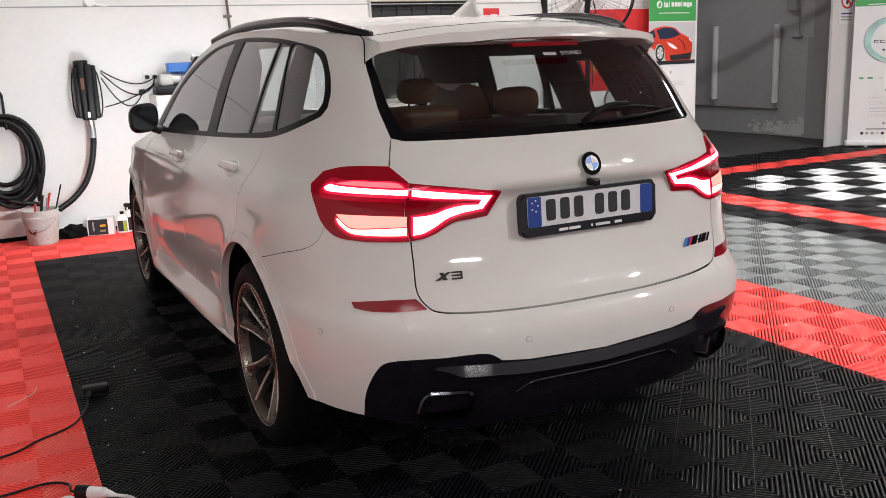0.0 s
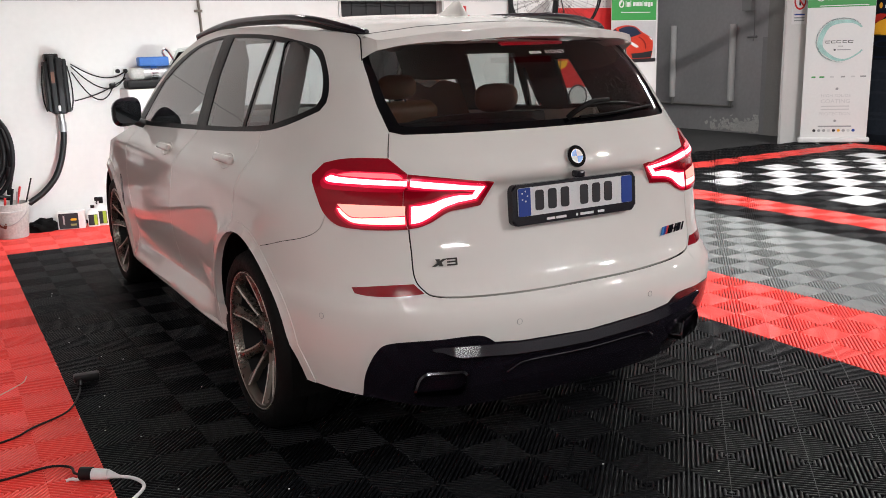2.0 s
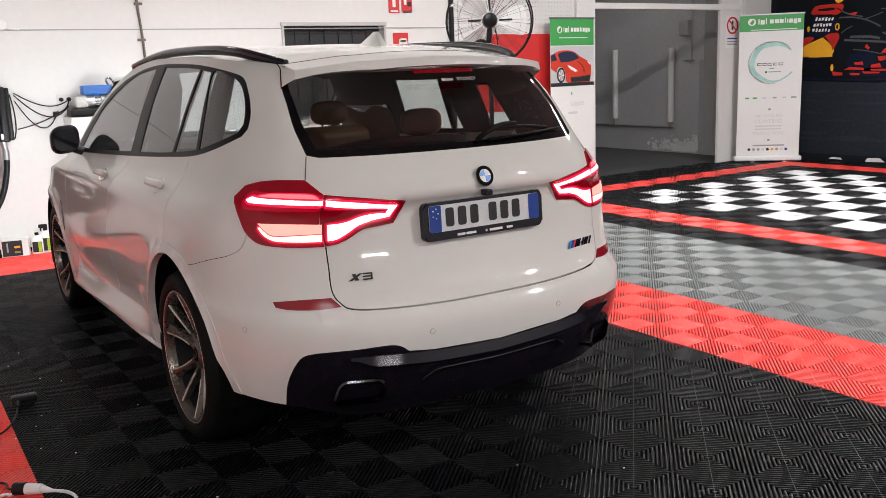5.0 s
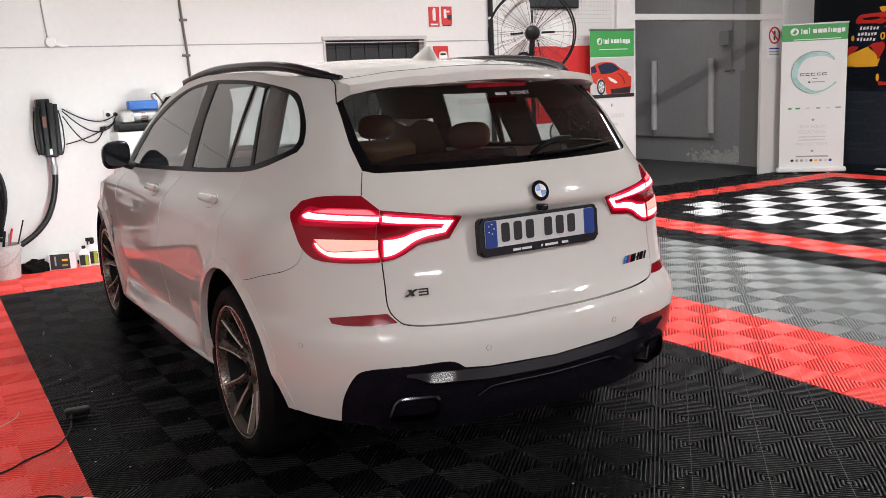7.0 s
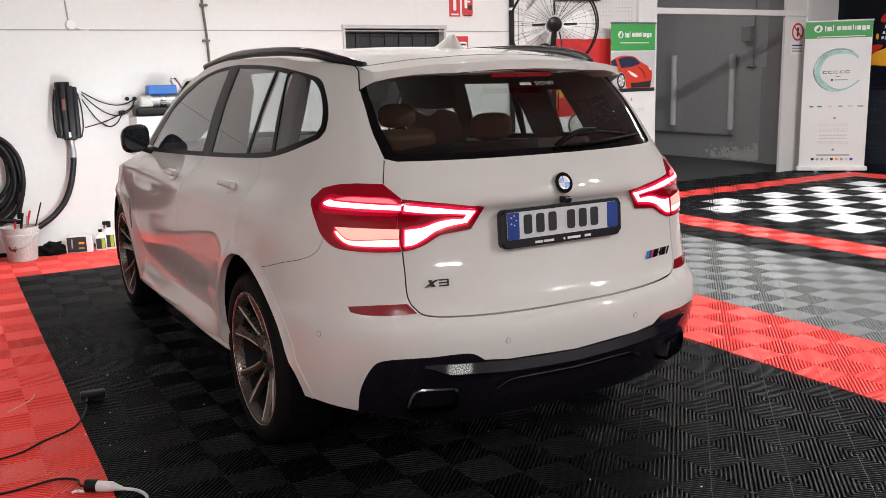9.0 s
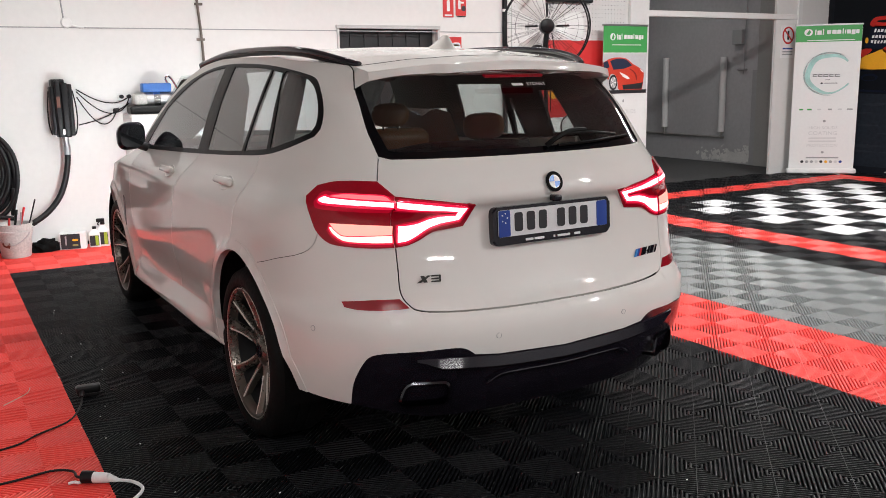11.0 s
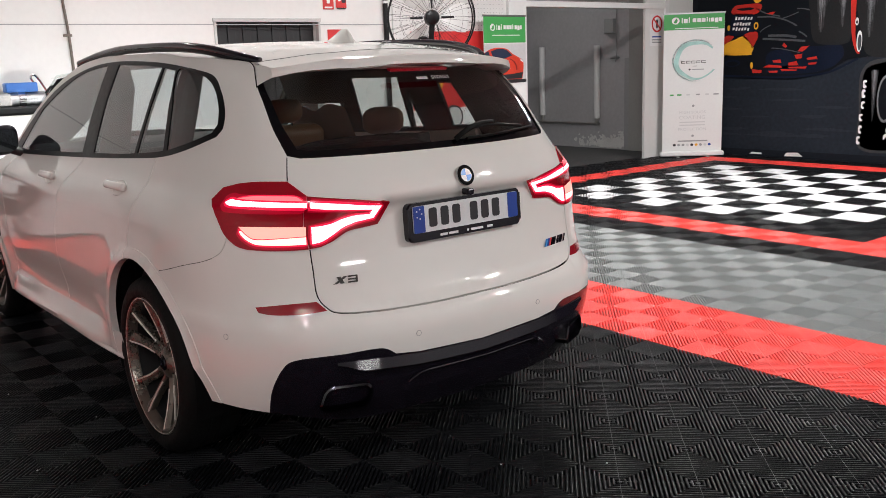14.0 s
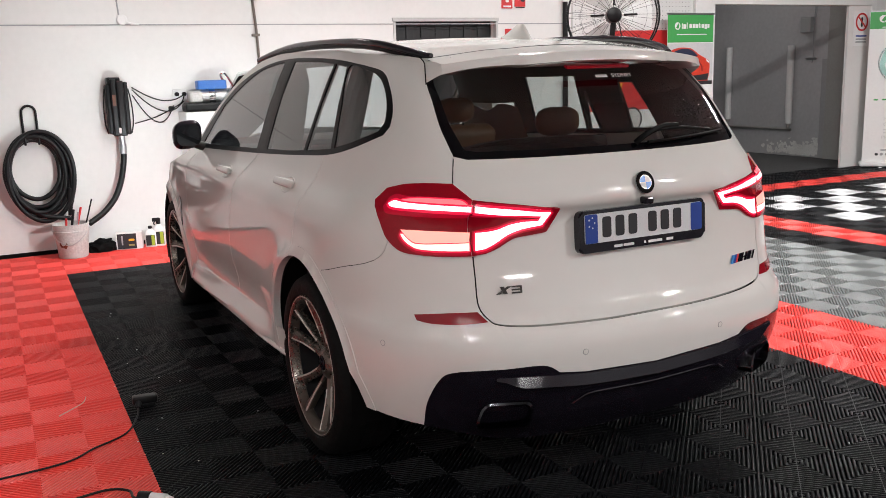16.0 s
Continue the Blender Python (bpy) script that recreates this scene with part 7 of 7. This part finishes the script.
paint_on([(5.10, 2.11), (5.01, 2.13), (4.95, 2.13), (4.99, 2.09)], MURAL_RED, 4)
paint_on([(4.82, 1.64), (4.79, 1.68), (4.74, 1.63), (4.76, 1.60)], MURAL_RED, 4)
paint_on([(4.84, 1.30), (4.57, 1.29), (4.58, 1.27), (4.81, 1.27)], MURAL_RED, 4)
paint_on(closed([(4.40, 2.42), (4.40, 2.03), (4.37, 1.78), (4.30, 1.66), (4.12, 1.62), (3.91, 1.62), (3.80, 1.69), (3.79, 1.99), (3.82, 2.36)]), TYRE_TONES[0], 4, "painted front tyre")
brushed(4.37, 4.07, 1.80, 2.40, 5, 0.45, 1)
brushed(4.02, 3.83, 1.85, 2.36, 5, 0.5, 2)
paint_on(closed([(3.82, 2.36), (3.75, 2.36), (3.74, 1.91), (3.72, 1.65), (3.66, 1.49), (3.71, 1.51), (3.77, 1.67), (3.80, 1.91)]), MURAL_RED, 6, "red tyre stripe")
paint_on(closed([(3.70, 2.35), (3.68, 1.91), (3.63, 1.64), (3.53, 1.46), (3.18, 1.42), (2.66, 1.42), (2.72, 2.27)]), TYRE_TONES[0], 4, "painted rear tyre")
brushed(3.66, 3.42, 1.70, 2.33, 5, 0.5, 3)
brushed(3.40, 2.98, 1.62, 2.28, 5, 0.5, 4)
paint_on(ring_shape(3.672, 1.651, 0.039, 0.144), PRINT_WHITE, 6.5)
paint_on(ring_shape(3.668, 1.636, 0.027, 0.106), GREY_STROKE, 7.0)
paint_on(ring_shape(3.719, 1.917, 0.024, 0.053), PRINT_WHITE, 6.5)
paint_on(ring_shape(3.719, 1.909, 0.011, 0.023), DARK_PAINT, 7.0)
paint_on(closed([(3.60, 0.20), (3.62, 0.69), (3.64, 1.07), (3.61, 1.26), (3.51, 1.37), (3.35, 1.41), (3.09, 1.41), (2.66, 1.34), (2.48, 0.85), (2.58, 0.25), (3.10, 0.15)]), TYRE_TONES[1], 8, "painted near tyre")
paint_on(closed([(3.57, 0.23), (3.59, 0.69), (3.60, 1.07), (3.56, 1.26), (3.46, 1.33), (3.23, 1.37), (2.94, 1.37), (2.68, 1.28), (2.54, 0.85), (2.61, 0.29), (3.10, 0.19)]), DARK_PAINT, 8)
brushed(3.50, 3.36, 0.58, 1.28, 9, 0.5, 5)
paint_on(ring_shape(3.270, 0.873, 0.113, 0.318), TYRE_TONES[3], 10.5)
paint_on(ring_shape(3.270, 0.873, 0.090, 0.280), DARK_PAINT, 11.0)
paint_on(closed([(3.58, 1.12), (3.54, 1.13), (3.53, 1.10), (3.56, 1.09), (3.55, 1.06), (3.53, 1.05), (3.54, 1.02), (3.58, 1.03)], 3), PRINT_WHITE, 12)
paint_on(closed([(3.59, 0.99), (3.55, 1.00), (3.54, 0.97), (3.56, 0.96), (3.56, 0.93), (3.54, 0.92), (3.55, 0.89), (3.59, 0.90)], 3), PRINT_WHITE, 12)
paint_on(closed([(3.59, 0.83), (3.55, 0.84), (3.54, 0.82), (3.57, 0.80), (3.57, 0.77), (3.55, 0.76), (3.55, 0.74), (3.59, 0.75)], 3), PRINT_WHITE, 12)
paint_on(closed([(3.61, 0.66), (3.57, 0.67), (3.56, 0.65), (3.59, 0.63), (3.58, 0.60), (3.56, 0.59), (3.57, 0.57), (3.61, 0.58)], 3), PRINT_WHITE, 12)
paint_on(closed([(3.61, 0.50), (3.57, 0.51), (3.56, 0.48), (3.59, 0.47), (3.59, 0.44), (3.57, 0.43), (3.57, 0.40), (3.61, 0.41)], 3), PRINT_WHITE, 12)
paint_on(closed([(3.63, 0.35), (3.59, 0.36), (3.58, 0.34), (3.61, 0.32), (3.60, 0.29), (3.58, 0.28), (3.59, 0.25), (3.63, 0.26)], 3), PRINT_WHITE, 12)
paint_on(closed([(3.20, 0.80), (3.14, 0.81), (3.13, 0.75), (3.16, 0.74), (3.17, 0.76), (3.20, 0.73)], 3), PRINT_WHITE, 12)
paint_on(closed([(3.21, 0.69), (3.15, 0.71), (3.14, 0.64), (3.16, 0.63), (3.18, 0.65), (3.21, 0.62)], 3), PRINT_WHITE, 12)
paint_on(closed([(3.21, 0.59), (3.16, 0.61), (3.15, 0.54), (3.17, 0.53), (3.19, 0.56), (3.22, 0.53)], 3), PRINT_WHITE, 12)
paint_on(closed([(3.23, 0.49), (3.17, 0.50), (3.17, 0.44), (3.19, 0.43), (3.21, 0.45), (3.23, 0.42)], 3), PRINT_WHITE, 12)
paint_on(closed([(3.26, 0.39), (3.20, 0.41), (3.19, 0.34), (3.21, 0.33), (3.23, 0.36), (3.26, 0.32)], 3), PRINT_WHITE, 12)
paint_on(closed([(3.28, 1.23), (3.23, 1.31), (3.18, 1.30), (3.20, 1.25), (3.24, 1.21)], 3), PRINT_WHITE, 12)
paint_on([(5.3, 0.03), (5.25, 0.06), (5.1, 0.055), (5.08, 0.03)], PLASTER, 2, "chipped white paint")
paint_on([(4.72, 0.02), (4.68, 0.075), (4.5, 0.085), (4.42, 0.03)], PLASTER, 2, "chipped white paint")

# ---- leads and litter on the near floor ----
ext = thing("black_plug", "black plug top on a thin lead lying on the tiles", "plug", pose(-1.46, 1.92, 0.0, 0, 0, -6))
part("plug_body", box(-0.058, 0.056, -0.027, 0.027, 0.018, 0.056, 0.010, segs=3), BLACK_PLASTIC, ext, smooth=True)
part("plug_neck", rod((-0.03, -0.01, 0.032), (-0.035, -0.06, 0.018), 0.017, sides=12, r2=0.009), BLACK_PLASTIC, ext, smooth=True)
part("plug_face", box(-0.05, 0.045, -0.018, 0.018, 0.0, 0.019, 0.004), BLACK_PLASTIC, ext)
part("lead", tube([(-0.035, -0.06, 0.016), (-0.045, -0.15, 0.006), (-0.10, -0.33, 0.006), (-0.23, -0.44, 0.006), (-0.34, -0.54, 0.006), (-0.62, -0.60, 0.006), (-1.4, -0.70, 0.006)], 0.0045, sides=6), BLACK_RUBBER, ext)
coup = thing("extension_coupling", "black and white extension lead coupling on the tiles", "plug", pose(-1.60, 0.88, 0.0, 0, 0, -35))
part("black_socket", rod((-0.045, 0, 0.024), (0.0, 0, 0.024), 0.024, sides=16), BLACK_PLASTIC, coup, smooth=True)
part("white_plug", rod((0.001, 0, 0.022), (0.06, 0, 0.022), 0.022, sides=16, r2=0.019), PRINT_WHITE, coup, "white plug body", smooth=True)
part("plug_neck", rod((0.06, 0, 0.022), (0.10, 0, 0.014), 0.017, sides=12, r2=0.007), PRINT_WHITE, coup, smooth=True)
part("white_lead", tube([(0.10, 0, 0.014), (0.16, -0.005, 0.010), (0.215, -0.05, 0.007), (0.22, -0.13, 0.006), (0.19, -0.30, 0.006)], 0.0065, sides=8), PRINT_WHITE, coup, smooth=True)
part("black_lead", tube([(-0.045, 0, 0.020), (-0.08, 0.02, 0.015), (-0.13, 0.08, 0.008), (-0.22, 0.08, 0.006), (-0.34, -0.03, 0.006), (-0.55, -0.16, 0.006), (-1.2, -0.5, 0.006)], 0.005, sides=8), BLACK_RUBBER, coup)
scrap = thing("torn_tape", "scrap of torn white tape on the red tiles", "tape", pose(-1.66, 0.905, 0.001, 0, 0, -30))
part("tape", tube([(-0.03, -0.005, 0.004), (-0.01, 0.004, 0.006), (0.008, -0.004, 0.006), (0.02, 0.012, 0.005), (0.022, 0.024, 0.004)], 0.006, sides=6), PRINT_WHITE, scrap, smooth=True)
straw = thing("straw_scrap", "pale dry straw on the red tiles", "straw", pose(0, 0, 0))
part("straw", tube([(-1.835, 1.994, 0.003), (-1.77, 2.06, 0.004), (-1.72, 2.12, 0.004), (-1.70, 2.20, 0.003)], 0.0025, sides=5), material("pale_straw", (0.55, 0.45, 0.36), 0.7, vary=0.1), straw)
rng = random.Random(5)
bm = bmesh.new()
for k in range(60):
    x, y = (rng.uniform(-1.5, 3.0), rng.uniform(-1.2, 2.5)) if k > 8 else (rng.uniform(-1.56, -1.35), rng.uniform(0.8, 4.0))
    if -0.95 < x < 0.95 and y > 0.1:
        continue
    box(x - 0.003, x + 0.003, y - 0.002, y + 0.002, 0.0012, 0.004, bm=bm, m=None)
tagged(part("floor_grit", bm, PRINT_WHITE, None, "scattered pale grit on the tiles"), category="grit", kind="stuff")
# ---- interlocking floor tiles: four fields of diagonal ribs each, joined by cross braces ----
RIB_PITCH = 0.0172
# a rib's section: rounded crown, straight flanks
SECTION = ((-0.0053, -0.022), (-0.0053, -0.0042), (-0.0044, -0.0016), (-0.0019, -0.0002), (0.0019, -0.0002), (0.0044, -0.0016), (0.0053, -0.0042), (0.0053, -0.022))


def tile_shape(caps):
    """Vertices and faces of one tile, 0.4 m wide, its corner at the origin and its top at 0."""
    vs, fs = [], []
    s, r2 = 0.2, math.sqrt(0.5)
    for i in (0, 1):
        for j in (0, 1):
            x0, y0, sign = i * s + s / 2, j * s + s / 2, 1 if (i + j) % 2 else -1
            along, across = (r2, sign * r2), (-sign * r2, r2)
            for k in range(-8, 9):
                c = k * RIB_PITCH
                half = s * r2 - abs(c) + 0.0015
                if half < 0.004:
                    continue
                b, m = len(vs), len(SECTION)
                for end in (-half, half):
                    vs += [(x0 + along[0] * end + across[0] * (c + u), y0 + along[1] * end + across[1] * (c + u), h) for u, h in SECTION]
                fs += [(b + q, b + q + 1, b + m + q + 1, b + m + q) for q in range(m - 1)]
                if caps:
                    fs += [tuple(range(b, b + m)), tuple(range(b + 2 * m - 1, b + m - 1, -1))]
            # a thin brace joins the ribs across the field
            b = len(vs)
            for end in (-s * r2, s * r2):
                for side in (-0.0013, 0.0013):
                    vs.append((x0 + across[0] * end + along[0] * side, y0 + across[1] * end + along[1] * side, 0.0005))
            fs.append((b, b + 1, b + 3, b + 2))
    return vs, fs


TILE_VS, TILE_FS = tile_shape(True)
FAR_VS, FAR_FS = tile_shape(False)


def tile_colour(i, j):
    """Colour of the tile in column i (from the black bay's left edge) and row j (down from the bay's far edge)."""
    if i < -2 and j >= 0:
        return GREY_TILE
    if i < 0 or (i < 8 and j < 0):
        return RED_TILE
    if i < 8:
        return BLACK_TILE
    if i < 10:
        return RED_TILE
    if i < 14:
        return GREY_TILE
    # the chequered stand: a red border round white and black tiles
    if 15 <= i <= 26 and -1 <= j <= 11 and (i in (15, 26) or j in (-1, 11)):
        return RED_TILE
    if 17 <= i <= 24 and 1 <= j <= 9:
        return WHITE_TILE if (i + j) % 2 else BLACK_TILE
    return BLACK_TILE


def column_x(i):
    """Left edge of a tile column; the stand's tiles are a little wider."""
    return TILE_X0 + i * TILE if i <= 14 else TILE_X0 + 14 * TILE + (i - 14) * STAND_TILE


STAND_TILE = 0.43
tile_meshes = {}
for mat in (RED_TILE, BLACK_TILE, GREY_TILE, WHITE_TILE):
    me = bpy.data.meshes.new("floor_tile")
    me.from_pydata(TILE_VS, [], TILE_FS)
    me.polygons.foreach_set("use_smooth", [True] * len(me.polygons))
    me.set_sharp_from_angle(angle=radians(42))
    me.materials.append(mat)
    tile_meshes[mat.name] = me
rest = {name: ([], []) for name in tile_meshes}
NV_TILE = np.array(FAR_VS)
pave = random.Random(4)
for i in range(-11, 29):
    for j in range(-3, 31):
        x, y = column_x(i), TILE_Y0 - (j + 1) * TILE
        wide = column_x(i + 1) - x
        if x < LEFT_X - 0.01 or x + wide > MURAL_X + 0.45 or y + TILE > WALL_Y + 0.3 or y < BACK_Y:
            continue
        mat = tile_colour(i, j)
        lift = pave.uniform(-0.0008, 0.0008)
        near = -2.4 < x < 3.7 and -1.1 < y < 5.0 or -0.4 > y > -1.3 and 0 < x < 4
        if near and not (-0.7 < x < 0.4 and 0.7 < y < 4.5):
            tile = part("floor_tile", tile_meshes[mat.name], None, slab_floor)
            tile.location = (x, y, lift)
        else:
            vs, fs = rest[mat.name]
            b = sum(len(v) for v in vs)
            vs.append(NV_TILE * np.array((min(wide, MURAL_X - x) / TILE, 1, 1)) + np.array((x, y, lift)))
            fs += [tuple(b + q for q in f) for f in FAR_FS]
for mat in (RED_TILE, BLACK_TILE, GREY_TILE, WHITE_TILE):
    vs, fs = rest[mat.name]
    me = bpy.data.meshes.new("floor_tiles")
    me.from_pydata([tuple(v) for v in np.concatenate(vs)], [], fs)
    me.materials.append(mat)
    me.polygons.foreach_set("use_smooth", [True] * len(me.polygons))
    me.set_sharp_from_angle(angle=radians(42))
    ob = part("floor_tiles", me, None, slab_floor)
    tagged(ob, kind="stuff")
# unseen batten lights: the lamps sit just in front of their diffusers
def batten(m, watts, lab, half=0.65, width=0.14):
    fix = thing("batten_light", lab, "light", m, group="batten lights")
    part("housing", box(-half, half, -width / 2, width / 2, -0.05, -0.002, 0.01), TRIM_WHITE, fix)
    part("diffuser", box(-half + 0.02, half - 0.02, -width * 0.4, width * 0.4, -0.075, -0.05, 0.008), LAMP_PANEL, fix, "glowing white diffuser")
    lamp = bpy.data.lights.new("unseen_batten_lamp", "AREA")
    lamp.shape, lamp.size, lamp.size_y, lamp.energy, lamp.color = "RECTANGLE", half * 2 - 0.05, width * 0.7, watts, (1.0, 0.985, 0.975)
    ob = new("unseen_batten_lamp", lamp)
    ob.matrix_basis = m @ pose(0, 0, -0.085)


for x, y, turn, watts in BATTENS:
    batten(pose(x, y, ROOM_H, 0, 0, turn), watts, "unseen white ceiling batten light, added as room light")
batten(pose(HIGHLIGHT_BATTEN[0], BACK_Y, HIGHLIGHT_BATTEN[1], 90), HIGHLIGHT_BATTEN[2], "unseen slim white batten light, set by its tailgate reflection", 0.85, 0.055)


# the car's dipped beams on the wall ahead
for side in (-1, 1):
    beam = bpy.data.lights.new("headlight_beam", "SPOT")
    beam.energy, beam.spot_size, beam.spot_blend, beam.shadow_soft_size, beam.color = HEADLIGHT_WATTS, radians(120), 0.8, 0.05, (0.88, 0.97, 1.0)
    ob = new("headlight_beam", beam)
    ob.matrix_basis = look((side * 0.70, 4.66, 0.74), (side * 1.15, 6.4, 0.70))
